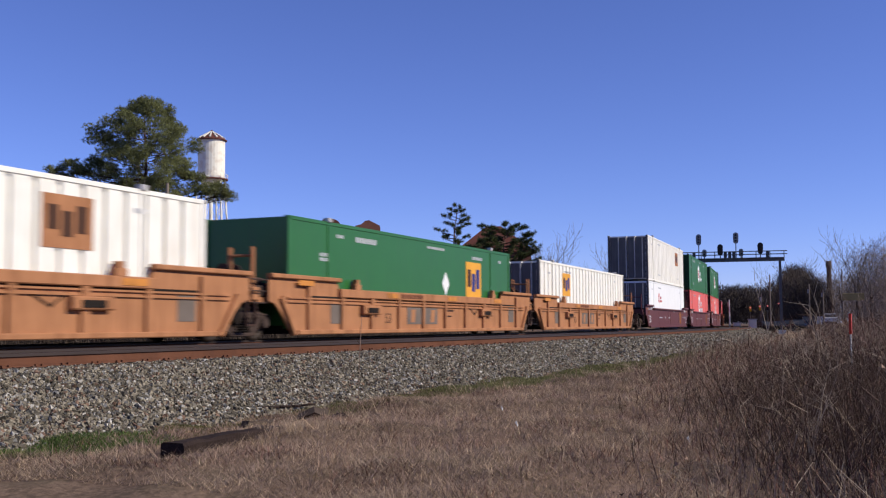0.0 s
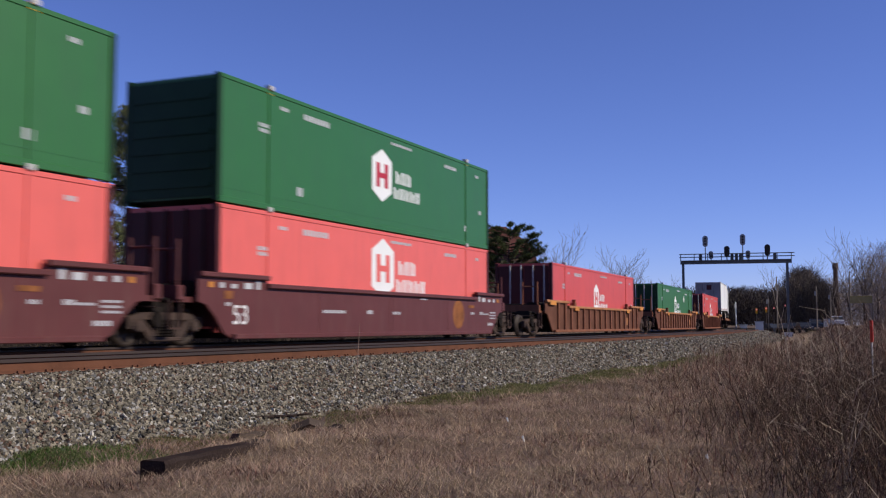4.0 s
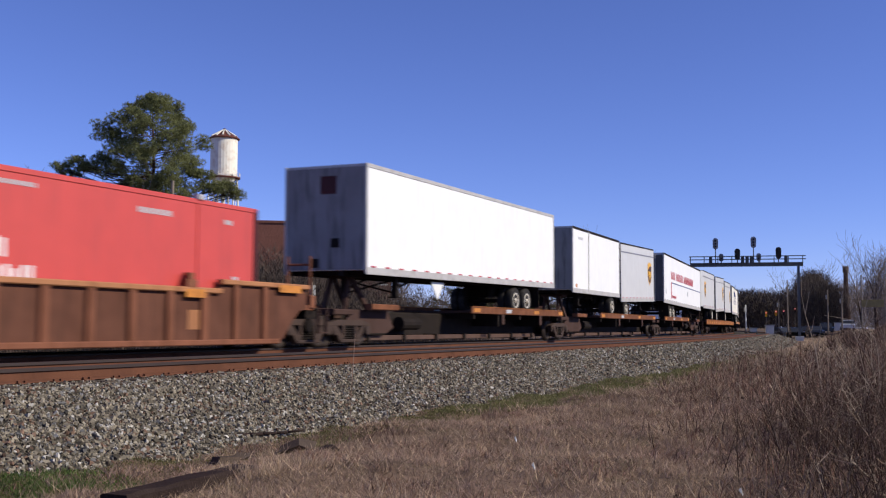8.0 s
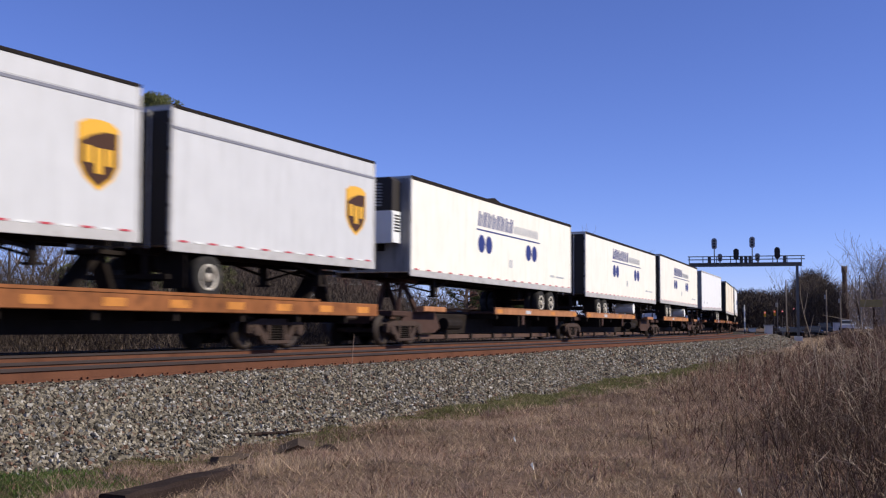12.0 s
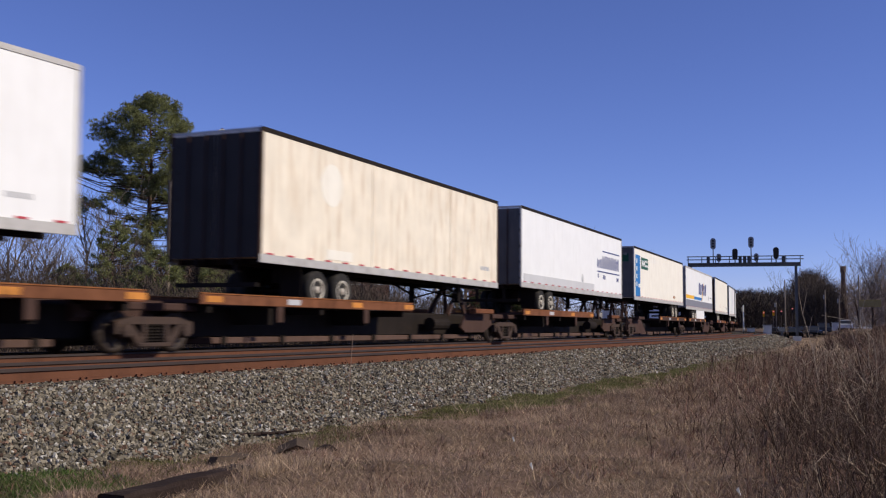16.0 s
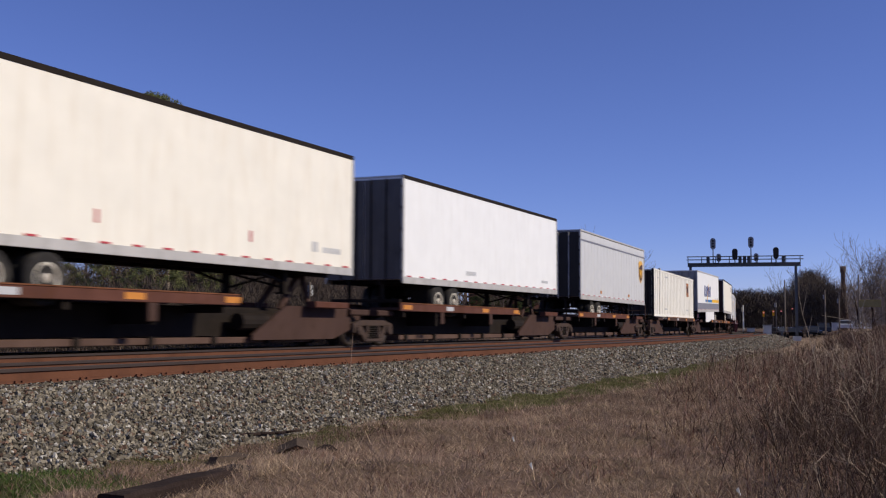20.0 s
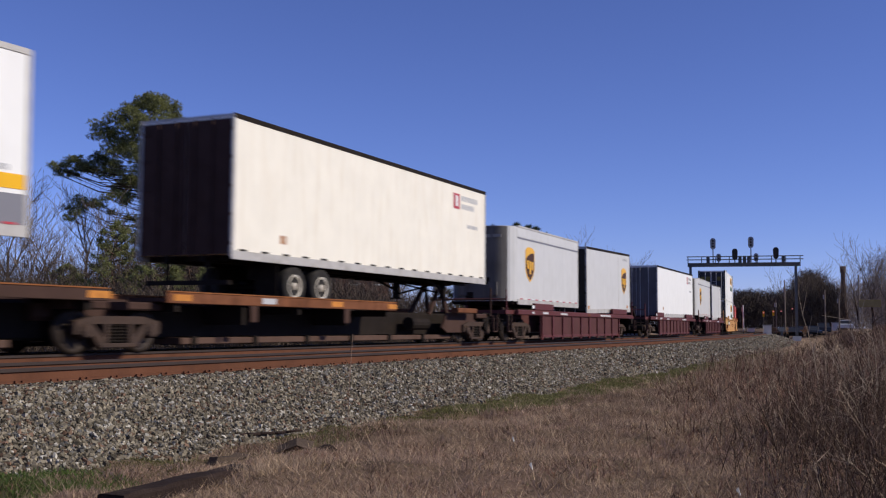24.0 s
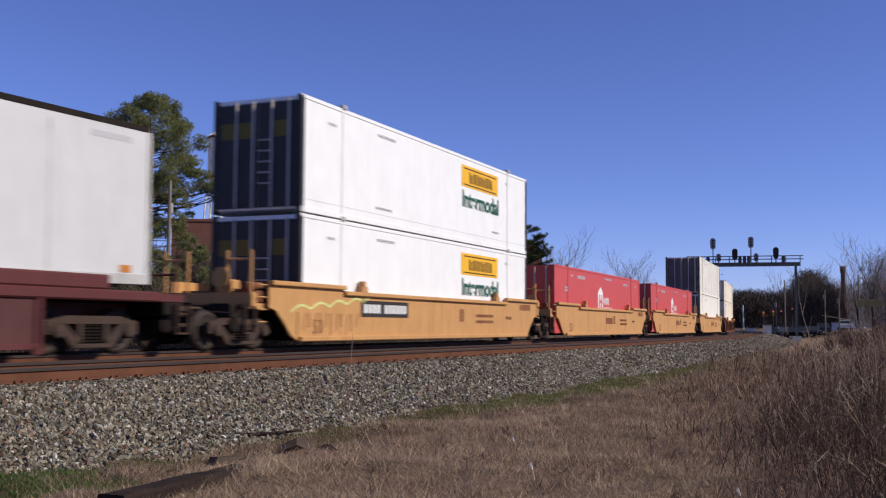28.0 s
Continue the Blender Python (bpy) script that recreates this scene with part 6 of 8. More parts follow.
    # spine cars: (start, end, wheels, front bogie, rear bogie)
    for s0, s1, w, f, b, lit in ((192.6, 211.6, "R", True, False, "deck"), (211.6, 231.8, "M", "join", False, "deck"), (231.8, 250.3, "F", "join", True, "deck"),
                                 (279.9, 297.8, "R", True, False, "tan"), (297.8, 315.9, "F", "join", False, "tan"), (315.9, 333.6, "F", "join", True, "tan"),
                                 (334.4, 353.6, "R", True, False, "deck"), (353.6, 372.9, "F", "join", False, "deck"), (372.9, 391.0, "F", "join", True, "deck"),
                                 (392.0, 410.1, "R", True, False, "spine"), (410.1, 428.7, "F", "join", False, "spine"), (428.7, 446.2, "F", "join", False, "deck_red"),
                                 (446.2, 463.9, "F", "join", False, "deck_red"), (463.9, 480.4, "F", "join", True, "deck_red"),
                                 (481.4, 499.6, "M", True, False, "spine"), (499.6, 519.6, "R", "join", False, "spine"), (519.6, 538.4, "F", "join", True, "deck")):
        spine_car(s0, s1, w, "spine cars", f, b, lit)
    long_flat_car(251.2, 278.7)
    # trailers
    c, h = trailer(194.25, 16.15, 2.07, 5.03, "white", "clean white semi-trailer with a small dark square on its nose", "R", tandem=(3.2, 4.45), roof="silver", tops=(4.97, 5.16))
    part("nose_badge", Geo().box(-h - 0.014, -h + 0.02, -0.35, 0.15, 4.3, 4.8), "door_red", c)
    part("placard_holder", Geo().plate([(-h + 4.6, 2.0), (-h + 5.6, 2.0), (-h + 5.1, 1.45)], -1.1, -1.08), "mark", c)
    c, h = trailer(213.1, 8.5, 2.10, 5.03, "white", "plain white short semi-trailer with a bright seam", "R", True, tape=False)
    part("panel_seam", Geo().box(-h + 2.6, -h + 2.68, -1.31, -1.28, 2.15, 4.98), "silver", c)
    mark(c, -h + 0.5, -h + 0.75, 2.35, 2.5, "bright", "lamp_patch")
    small_print(c, [(-h + 0.9, 4.5, 0.8, 0.12)])
    c, h = trailer(222.0, 8.5, 2.0, 4.96, "grey", "grey short semi-trailer with a gold and brown shield", "F", True, end="black", stripe=True, tops=(4.93, 5.15))
    shield(c, h - 1.2, 2.95, 1.25)
    c, h = trailer(233.45, 16.15, 2.0, 5.18, "white", "white semi-trailer with crimson slanted lettering and a navy line", "F", tape=3, end="shaded_grey", tops=(5.2, 4.95))
    strokes(c, -h + 2.7, 3.62, 0.5, 3, 0.55, "crimson", slant=0.12)
    strokes(c, -h + 4.75, 3.62, 0.5, 6, 0.50, "crimson", slant=0.12)
    strokes(c, -h + 8.05, 3.62, 0.5, 11, 0.40, "crimson", slant=0.12)
    mark(c, -h + 2.7, -h + 2.95, 2.35, 3.42, "crimson", "bar")
    mark(c, -h + 3.1, h - 0.05, 3.36, 3.42, "navy", "line")
    small_print(c, [(-h + 3.1, 2.42, 1.7, 0.16)], "reflector_red")
    small_print(c, [(-h + 9.6, 2.8, 0.5, 0.3), (-h + 0.7, 2.6, 0.3, 0.3)])
    c, h = trailer(251.0, 8.7, 2.12, 5.10, "grey", "grey short round-nosed semi-trailer with a gold and brown shield", "R", True, nose_round=0.75, stripe=True, tape=2)
    shield(c, -h + 2.1, 2.95, 1.25)
    c, h = trailer(260.95, 8.5, 2.06, 5.03, "grey", "grey short semi-trailer with a shield near its rear", "F", True, end="black", stripe=True, tape=2, tops=(5.0, 5.19))
    shield(c, h - 1.1, 2.95, 1.25)
    c, h = trailer(270.3, 8.5, 2.10, 5.05, "grey", "grey short semi-trailer with shield and dark door end", "F", True, end="black", stripe=True, tape=2, tops=(5.0, 5.08))
    shield(c, h - 1.05, 2.95, 1.25)
    # refrigerated trailer with its cooling unit
    c, h = trailer(280.93, 16.0, 2.06, 5.05, "cream", "cream refrigerated semi-trailer with navy lettering and discs", "R")
    u = part("cooling_unit", Geo().box(-h - 0.55, -h - 0.01, -0.95, 0.95, 3.05, 4.95, 0.10), "black", c, "black and white cooling unit")
    part("unit_cover", Geo().box(-h - 0.62, -h - 0.5, -1.0, 0.9, 3.0, 3.95, 0.06).box(-h - 0.58, -h - 0.05, -0.98, -0.95, 3.02, 3.95), "mark", u)
    for k in range(6):
        part("louvre", Geo().box(-h - 0.5, -h - 0.12, -1.0, -0.97, 3.35 + k * 0.09, 3.39 + k * 0.09), "dark", u)
    for k in range(8):
        part("louvre", Geo().box(-h - 0.56, -h - 0.54, -0.6, 0.6, 4.1 + k * 0.09, 4.14 + k * 0.09), "signal_grey", u)
    part("roof_flap", Geo().plate([(-h + 6.0, 5.03), (-h + 6.9, 5.16), (-h + 7.6, 5.03)], -1.29, -1.15), "dark", c)
    disc_logo(c, h, 5.3)
    for s in (299.2, 316.6):
        c, h = trailer(s, 16.0, 1.98 if s < 300 else 2.08, 4.97 if s < 300 else 5.10, "cream", "cream semi-trailer with navy lettering and pairs of discs", "F", end="black")
        disc_logo(c, h, 5.3)
        part("fuel_tank", Geo().tube((h - 5.2, -1.1, 1.62), (h - 5.2, -0.1, 1.62), 0.28, n=14), "mark", c)
    c, h = trailer(335.2, 16.15, 2.06, 5.04, "white", "clean white semi-trailer with bright metal rails", "R", roof="silver", tops=(5.0, 5.2))
    small_print(c, [(-h + 1.6, 2.55, 0.3, 0.25), (-h + 3.6, 2.6, 0.7, 0.10), (h - 1.6, 2.6, 0.6, 0.1)])
    c, h = trailer(356.85, 14.75, 1.98, 5.12, "dirty_cream", "rust-stained dirty cream semi-trailer with dark doors", "F", end="black", bars="spine", tops=(5.11, 5.04))
    mark(c, -h + 3.0, -h + 4.3, 2.25, 2.5, "cream", "cleaned_patch")
    part("round_patch", Geo().lathe([(0.01, 0), (0.55, 0), (0.55, 0.005), (0.01, 0.005)], "y", 20, (-h + 3.2, -1.291, 4.15)), "cream", c)
    small_print(c, [(h - 1.6, 2.55, 0.8, 0.14)])
    for x in (-h + 5.4, -h + 10.7):
        part("panel_seam", Geo().box(x - 0.02, x + 0.02, -1.30, -1.28, 2.1, 5.0), "dirty_cream", c)
    c, h = trailer(374.05, 15.95, 2.08, 5.20, "white", "white semi-trailer with navy lettering between two lines", "F", end="shaded_grey", bars="spine", tops=(5.17, 5.15))
    strokes(c, h - 4.9, 3.45, 0.42, 2, 0.5, "navy")
    strokes(c, h - 3.9, 3.45, 0.62, 8, 0.42, "navy")
    mark(c, h - 3.9, h - 0.55, 4.25, 4.31, "navy", "line")
    mark(c, h - 4.9, h - 0.55, 3.24, 3.30, "navy", "line")
    small_print(c, [(h - 4.8, 2.95, 0.2, 0.2), (h - 3.8, 2.92, 0.5, 0.2), (h - 1.1, 2.9, 0.5, 0.2)], "navy")
    part("diamond", Geo().plate([(-h + 8.4, 2.75), (-h + 8.6, 2.5), (-h + 8.8, 2.75), (-h + 8.6, 3.0)], -1.294, -1.286), "grey_mark", c)
    part("faded_strip", Geo().box(-h + 0.3, h - 5.5, -1.296, -1.285, 2.3, 2.62), "grey", c)
    c, h = trailer(393.0, 16.4, 2.09, 5.06, "cream", "cream semi-trailer with a blue panel and a green sign", "R", end="shaded_grey")
    p = mark(c, -h + 0.38, -h + 1.68, 2.30, 4.62, "blue", "blue_panel")
    for k in range(4):
        part("panel_shape", Geo().box(-h + 0.58, -h + 0.82, -1.304, -1.294, 4.16 - k * 0.43, 4.40 - k * 0.43), "mark", p)
    part("panel_shape", Geo().box(-h + 1.15, -h + 1.58, -1.304, -1.294, 2.82, 3.02), "mark", p)
    p = mark(c, -h + 1.98, -h + 3.98, 3.9, 4.55, "leaf_green", "green_sign")
    zz = Geo()
    for k in range(3):
        x = -h + 2.08 + k * 0.3
        zz.plate([(x, 4.05), (x + 0.1, 4.05), (x + 0.25, 4.4), (x + 0.15, 4.4)], -1.304, -1.294).plate([(x + 0.15, 4.4), (x + 0.25, 4.4), (x + 0.4, 4.05), (x + 0.3, 4.05)], -1.305, -1.294)
    part("sign_shape", zz, "mark", p)
    small_print(p, [(-h + 3.08, 4.3, 0.8, 0.13), (-h + 3.08, 4.05, 0.8, 0.13)], "mark", -1.298)
    mark(c, -h + 4.7, -h + 6.3, 4.40, 4.78, "chalky_white", "patch")
    small_print(c, [(h - 4.0, 2.5, 0.8, 0.16)], "tan")
    part("nose_panel", Geo().box(-h - 0.012, -h + 0.02, -1.0, 1.0, 4.2, 4.65), "leaf_green", c)
    # white trailers with a grey lower band, colour sweep and bold navy lettering
    for s, e in ((410.75, "F"), (500.7, "R")):
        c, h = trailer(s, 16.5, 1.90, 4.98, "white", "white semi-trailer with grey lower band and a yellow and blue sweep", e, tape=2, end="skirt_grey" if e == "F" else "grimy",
                       tandem=(4.25, 5.5) if e == "F" else None, skirt=(-2.5, 2.5) if e == "F" else (-2.6, 3.9), roof="silver", tops=None if e == "F" else (4.93, 5.20))
        mark(c, -h + 0.03, h - 0.03, 2.10, 2.62, "skirt_grey", "lower_band")
        if e == "F":
            mark(c, -h + 0.03, -h + 4.6, 2.70, 2.95, "sunny", "sweep", slant=0.0)
            mark(c, -h + 4.6, -h + 9.3, 2.70, 2.92, "blue", "sweep", slant=0.2)
            x = -h + 7.4
        else:
            mark(c, h - 6.0, h - 0.03, 2.70, 2.95, "sunny", "sweep")
            mark(c, -h + 5.6, h - 6.0, 2.70, 2.92, "blue", "sweep", slant=0.0)
            x = -h + 4.8
        strokes(c, x, 3.15, 0.9, 5, 1.0, "navy", slant=0.18, bold=True)
        part("flash", Geo().plate([(x + 1.7, 2.66), (x + 2.0, 2.66), (x + 3.3, 4.25), (x + 3.0, 4.0)], -1.306, -1.298), "sunny", c)
        part("diamond", Geo().plate([(h - 3.0, 3.0), (h - 2.8, 2.8), (h - 2.6, 3.0), (h - 2.8, 3.2)], -1.294, -1.286), "grey_mark", c)
        small_print(c, [(h - 1.9, 3.0, 1.5, 0.10)])
    c, h = trailer(429.95, 14.7, 1.88, 5.02, "cream", "cream semi-trailer with red reflector tape and dark doors", "F", tandem=(3.1, 4.35), end="spine", bars="spine", tops=(5.01, 5.05))
    small_print(c, [(h - 2.0, 2.4, 0.3, 0.25), (h - 1.5, 2.4, 0.9, 0.14)])
    for d in (5.4, 10.2):
        mark(c, -h + d, -h + d + 0.09, 2.45, 2.70, "reflector_red", "reflector_strip")
    c, h = trailer(447.65, 14.55, 1.88, 5.0, "white", "plain white semi-trailer with a dark roof edge", "F", end="shaded_grey", bars="dark", tops=(4.97, 5.08))
    small_print(c, [(-h + 4.8, 2.3, 0.9, 0.14), (h - 2.0, 2.3, 0.8, 0.1)])
    c, h = trailer(465.8, 13.6, 1.84, 5.02, "grey", "ribbed grey semi-trailer with a shield and dark doors", "F", ribs=True, stripe=True, end="black", tape=2, roof="silver", tandem=(2.2, 3.5))
    shield(c, h - 0.95, 3.05, 1.2)
    for d in (3.6, 9.6):
        mark(c, -h + d, -h + d + 0.3, 2.2, 2.34, "bright", "lamp_patch")
    c, h, H = container(482.1, 1.23, "chalky_white", "white ribbed container standing on a spine car", "ribbed", L=16.3, group="containers on spine cars", bars="dark", ends="black")
    orange_square(c, h - 3.5, 1.55, 0.95, True)
    for s, z in ((522.85, 0.0), (566.75, -0.78)):
        c, h = trailer(s, 14.6, 2.03 + z, 5.22 + z, "cream" if z == 0 else "white", "pale semi-trailer with a red square mark and grey lettering", "F", end="spine" if z == 0 else "shaded_grey", bars="spine" if z == 0 else "silver", gear=z == 0, tape=3, tops=(5.22, 5.23) if z == 0 else (4.33, 4.45))
        b = mark(c, h - 2.75, h - 2.25, 4.42 + z, 4.92 + z, "reflector_red", "red_square")
        part("square_inset", Geo().box(h - 2.6, h - 2.4, -1.302, -1.294, 4.5 + z, 4.85 + z), "mark", b)
        small_print(c, [(h - 2.1, 4.72 + z, 1.4, 0.17), (h - 2.1, 4.45 + z, 1.1, 0.17), (h - 1.6, 3.85 + z, 0.9, 0.12)])
        small_print(c, [(-h + 1.9, 2.5 + z, 0.3, 0.2)], "tan")
    # short trailers riding low
    for s, r, at_front, has in ((540.05, 0.75, True, True), (550.3, 0.0, False, True), (584.05, 0.75, True, True), (594.4, 0.0, False, False)):
        c, h = trailer(s, 8.8, 1.42 if r else 1.30, 4.42 if r else 4.30, "grey", "grey short semi-trailer with a shield, riding low" if has else "plain grey short semi-trailer, riding low", "R" if r else "F", True, end=None if r else "black",
                       nose_round=r, stripe=bool(r), tape=2 if r else False, gear=False, roof="silver" if r else "dark", tops=None if r else (4.27, 4.46) if has else (4.28, 4.40))
        if has:
            shield(c, -h + 2.2 if at_front else h - 1.35, 2.30 if r else 2.25, 1.3)
        if not r:
            small_print(c, [(h - 1.6, 4.0, 1.1, 0.12)])
            mark(c, h - 0.8, h - 0.5, 1.52, 1.66, "bright", "lamp_patch")
            mark(c, -h + 0.25, -h + 0.5, 1.52, 1.66, "bright", "lamp_patch")
            part("panel_seam", Geo().box(h - 2.6, h - 2.54, -1.287, -1.28, 1.4, 4.15), "silver", c)
        else:
            for y in (-0.75, 0.45):
                part("nose_box", Geo().box(-h - 0.06, -h + 0.05, y, y + 0.35, 1.75, 2.25), "shaded_grey", c)
    for s0, s1 in ((539.6, 559.5), (563.0, 582.0), (584.7, 604.0)):
        low_well_car(s0, s1, "wine-red low-level cars")
    # golden yellow units at the tail
    g, t = "yellow well cars", "golden yellow smooth-sided well car with faded markings"
    ys = ((607.0, 625.6), (628.1, 645.5), (647.7, 665.3), (667.4, 685.0))
    for k, (s0, s1) in enumerate(ys):
        well_car(s0, s1, "yellow", t if k else "golden yellow well car with a black number board and scrawls", g, front=True, back=k == 3, top=1.42, high=1.56, low=0.18, number=k == 0)
    for z in (0.40, 3.34):
        c, h, H = container(608.5, z, "white", "white container with a yellow panel and green lettering", "smooth", group="white stacked containers", ends="shaded_navy", H=2.92)
        p = mark(c, -h + 9.95, -h + 13.25, 1.90, 2.62, "sunny", "yellow_panel", -1.288)
        part("panel_frame", Geo().box(-h + 10.15, -h + 13.05, -1.300, -1.296, 1.96, 2.0).box(-h + 10.15, -h + 13.05, -1.300, -1.296, 2.50, 2.54), "cocoa", p)
        strokes(p, -h + 10.6, 2.06, 0.36, 6, 0.36, "cocoa", -1.296)
        part("lettering", writing("Intermodal", 0.76, "leaf_green", 0.022), "", c, "dark green lettering", (-h + 9.98, -1.294, 1.24))
        # Badge yellow is dulled to carry the shade on the doors.
        for y in (-0.92, 0.15, 0.65):
            part("door_badge", Geo().box(-h - 0.012, -h + 0.05, y, y + 0.42, 1.9, 2.3), "shaded_badge", c)
        for k in range(5):
            part("ladder_rung", Geo().tube((-h - 0.03, -0.45, 0.75 + 0.27 * k), (-h - 0.03, -0.02, 0.75 + 0.27 * k), 0.018, n=5), "silver", c)
    for s in (628.2, 647.6):
        c, h, H = container(s, 0.30, "red", "smooth red container with a white logo", "smooth", group="containers on yellow cars")
        white_hexagon(c, -h + 7.2, 0.78, 1.45, "mark", "red", 0.64)
    container(668.4, 0.30, "chalky_white", "dull white container with shade-darkened doors under a weathered one", "smooth", group="tail containers", ends="shaded_grey")
    container(668.4, 3.22, "chalky_white", "weathered ribbed container stacked on top", "ribbed", group="tail containers", H=2.9, ends="shaded_grey")
    well_car(688.6, 706.2, "ribbed", "rusty brown ribbed well car with worn orange top chord", "brown ribbed well cars", top=1.30, high=1.50)
    container(689.9, 0.30, "dirty_cream", "dull tan container at the tail", "smooth", group="tail containers", H=2.9)
    container(689.9, 3.22, "dirty_cream", "dull tan low container stacked at the tail", "smooth", group="tail containers", H=2.0)


build_train()


# ---- surroundings ----
def spot(azimuth, distance):
    a = radians(azimuth - 1.07)
    return distance * math.cos(a), distance * math.sin(a)


def bare_tree_segments(seed, height, spread, levels=4):
    """Branches of a leafless tree as (start, end, r0, r1)."""
    rnd = random.Random(seed)
    out = []

    def grow(p, d, length, r, level):
        steps = 3 if level < 2 else 2
        for k in range(steps):
            d2 = (d + Vector((rnd.uniform(-1, 1), rnd.uniform(-1, 1), rnd.uniform(-0.2, 0.5))) * (0.10 + 0.06 * level)).normalized()
            q = p + d2 * length / steps
            r2 = r * (0.86 if k < steps - 1 else 0.72)
            out.append((p, q, r, r2))
            if level < levels and (level > 0 or k > 0):
                for _ in range(2 if level < 3 else 1):
                    side = Vector((rnd.uniform(-1, 1), rnd.uniform(-1, 1), rnd.uniform(0.05, 0.9))).normalized()
                    grow(q, (d2 * (1 - spread) + side * spread).normalized(), length * rnd.uniform(0.50, 0.72), r2 * 0.62, level + 1)
            p, d, r = q, d2, r2
    grow(Vector((0, 0, -0.2)), Vector((0, 0, 1)), height * 0.55, height * 0.018, 0)
    return out


def bare_tree_mesh(seed, height, spread):
    seg = bare_tree_segments(seed, height, spread)
    trunk = Geo()
    for p, q, r0, r1 in seg[:3]:
        trunk.tube(p, q, r0, r1, 7)
    p0 = np.array([tuple(s[0]) for s in seg[3:]])
    p1 = np.array([tuple(s[1]) for s in seg[3:]])
    r0 = np.maximum(np.array([s[2] for s in seg[3:]]), 0.018)
    r1 = np.maximum(np.array([s[3] for s in seg[3:]]), 0.010)
    return trunk.mesh("trunk", "bark", True), pieces("branches", sticks(p0, p1, r0, r1), PRISM_F, "twig")


_bare = [bare_tree_mesh(k, h, s) for k, h, s in ((1, 10, 0.55), (2, 9, 0.65), (3, 12, 0.5), (4, 7, 0.7), (5, 11, 0.6))]


def bare_tree(kind, x, y, scale, turn, label="leafless grey-brown winter tree", group="bare trees"):
    t = thing("bare_tree", label, "tree", group, at=Matrix.Translation((x, y, float(ground_z(x, y)))) @ Matrix.Rotation(turn, 4, "Z") @ Matrix.Scale(scale, 4))
    part("trunk", _bare[kind][0], "", t)
    tagged(part("branch_work", _bare[kind][1], "", t), kind="stuff")


def needle_tufts(centres, count, length, width, droop=0.0):
    """Sprays of needles round each centre: (n, 3, 3) triangles."""
    c = np.repeat(np.asarray(centres), count, 0)
    n = len(c)
    d = rng.normal(size=(n, 3))
    d[:, 2] = d[:, 2] * 0.8 + 0.25 - droop
    d /= np.linalg.norm(d, axis=1, keepdims=True)
    a = np.cross(d, rng.normal(size=(n, 3)))
    a /= np.linalg.norm(a, axis=1, keepdims=True)
    ln = length * (0.6 + 0.7 * rng.random(n))[:, None]
    w = width * (0.6 + 0.8 * rng.random(n))[:, None]
    s = c + d * ln * 0.1
    return np.stack([s - a * w, s + a * w, c + d * ln], 1)


def pine_tree(x, y, height, label, envelope, limbs, tufts, name="pine_tree", mat="needle", seed=3, size=0.55, flat=0.45):
    rnd = random.Random(seed)
    z0 = float(ground_z(x, y))
    t = thing(name, label, "tree", at=Matrix.Translation((x, y, z0)))
    g = Geo()
    p = Vector((0, 0, -0.3))
    trunk = []
    for k in range(10):
        q = Vector((0.25 * math.sin(k * 0.8) * k / 10, 0.2 * math.sin(k * 1.1 + 1) * k / 10, -0.3 + (height - 0.4) * (k + 1) / 10))
        r = height * 0.017
        g.tube(p, q, r * (1 - 0.085 * k), r * (1 - 0.085 * (k + 1)), 9)
        trunk.append((p, q))
        p = q
    part("trunk", g, "bark", t, smooth=True)
    zs, rs = zip(*envelope)
    br, centres = Geo(), []
    spots = []
    for k in range(limbs):
        z = zs[0] + (zs[-1] - zs[0]) * ((k + rnd.random()) / limbs)
        a = k * 2.4 + rnd.uniform(-0.5, 0.5)
        spots.append((z, a, float(np.interp(z, zs, rs)) * rnd.uniform(0.62, 1.05)))
    for z, a, reach in spots:
        seg = min(9, max(0, int((z + 0.3) / (height - 0.4) * 10)))
        base = trunk[seg][0].lerp(trunk[seg][1], 0.5)
        base = Vector((base.x, base.y, z - reach * 0.30))
        tip = Vector((math.cos(a) * reach, math.sin(a) * reach, z))
        midp = (base + tip) / 2 + Vector((0, 0, -0.05 * reach))
        r = 0.03 + 0.018 * reach
        br.tube(base, midp, r, r * 0.6, 5)
        br.tube(midp, tip, r * 0.6, r * 0.2, 5)
        for j in range(max(2, int(tufts * (0.5 + reach / 6)))):
            f = rnd.uniform(0.35, 1.05) ** 0.7
            c = base.lerp(tip, f) + Vector((rnd.gauss(0, 0.16), rnd.gauss(0, 0.16), rnd.gauss(0.1, 0.10))) * (reach * flat + 0.5)
            centres.append(tuple(c))
            if j % 4 == 0:
                br.tube(base.lerp(tip, max(0.3, f - 0.2)), c, 0.018, 0.008, 4)
    tagged(part("limb_frame", br, "bark", t, smooth=True), kind="stuff")
    part("crown", pieces("crown", needle_tufts(centres, 40, size, size * 0.06), [(0, 1, 2)], mat), "", t)
    return t


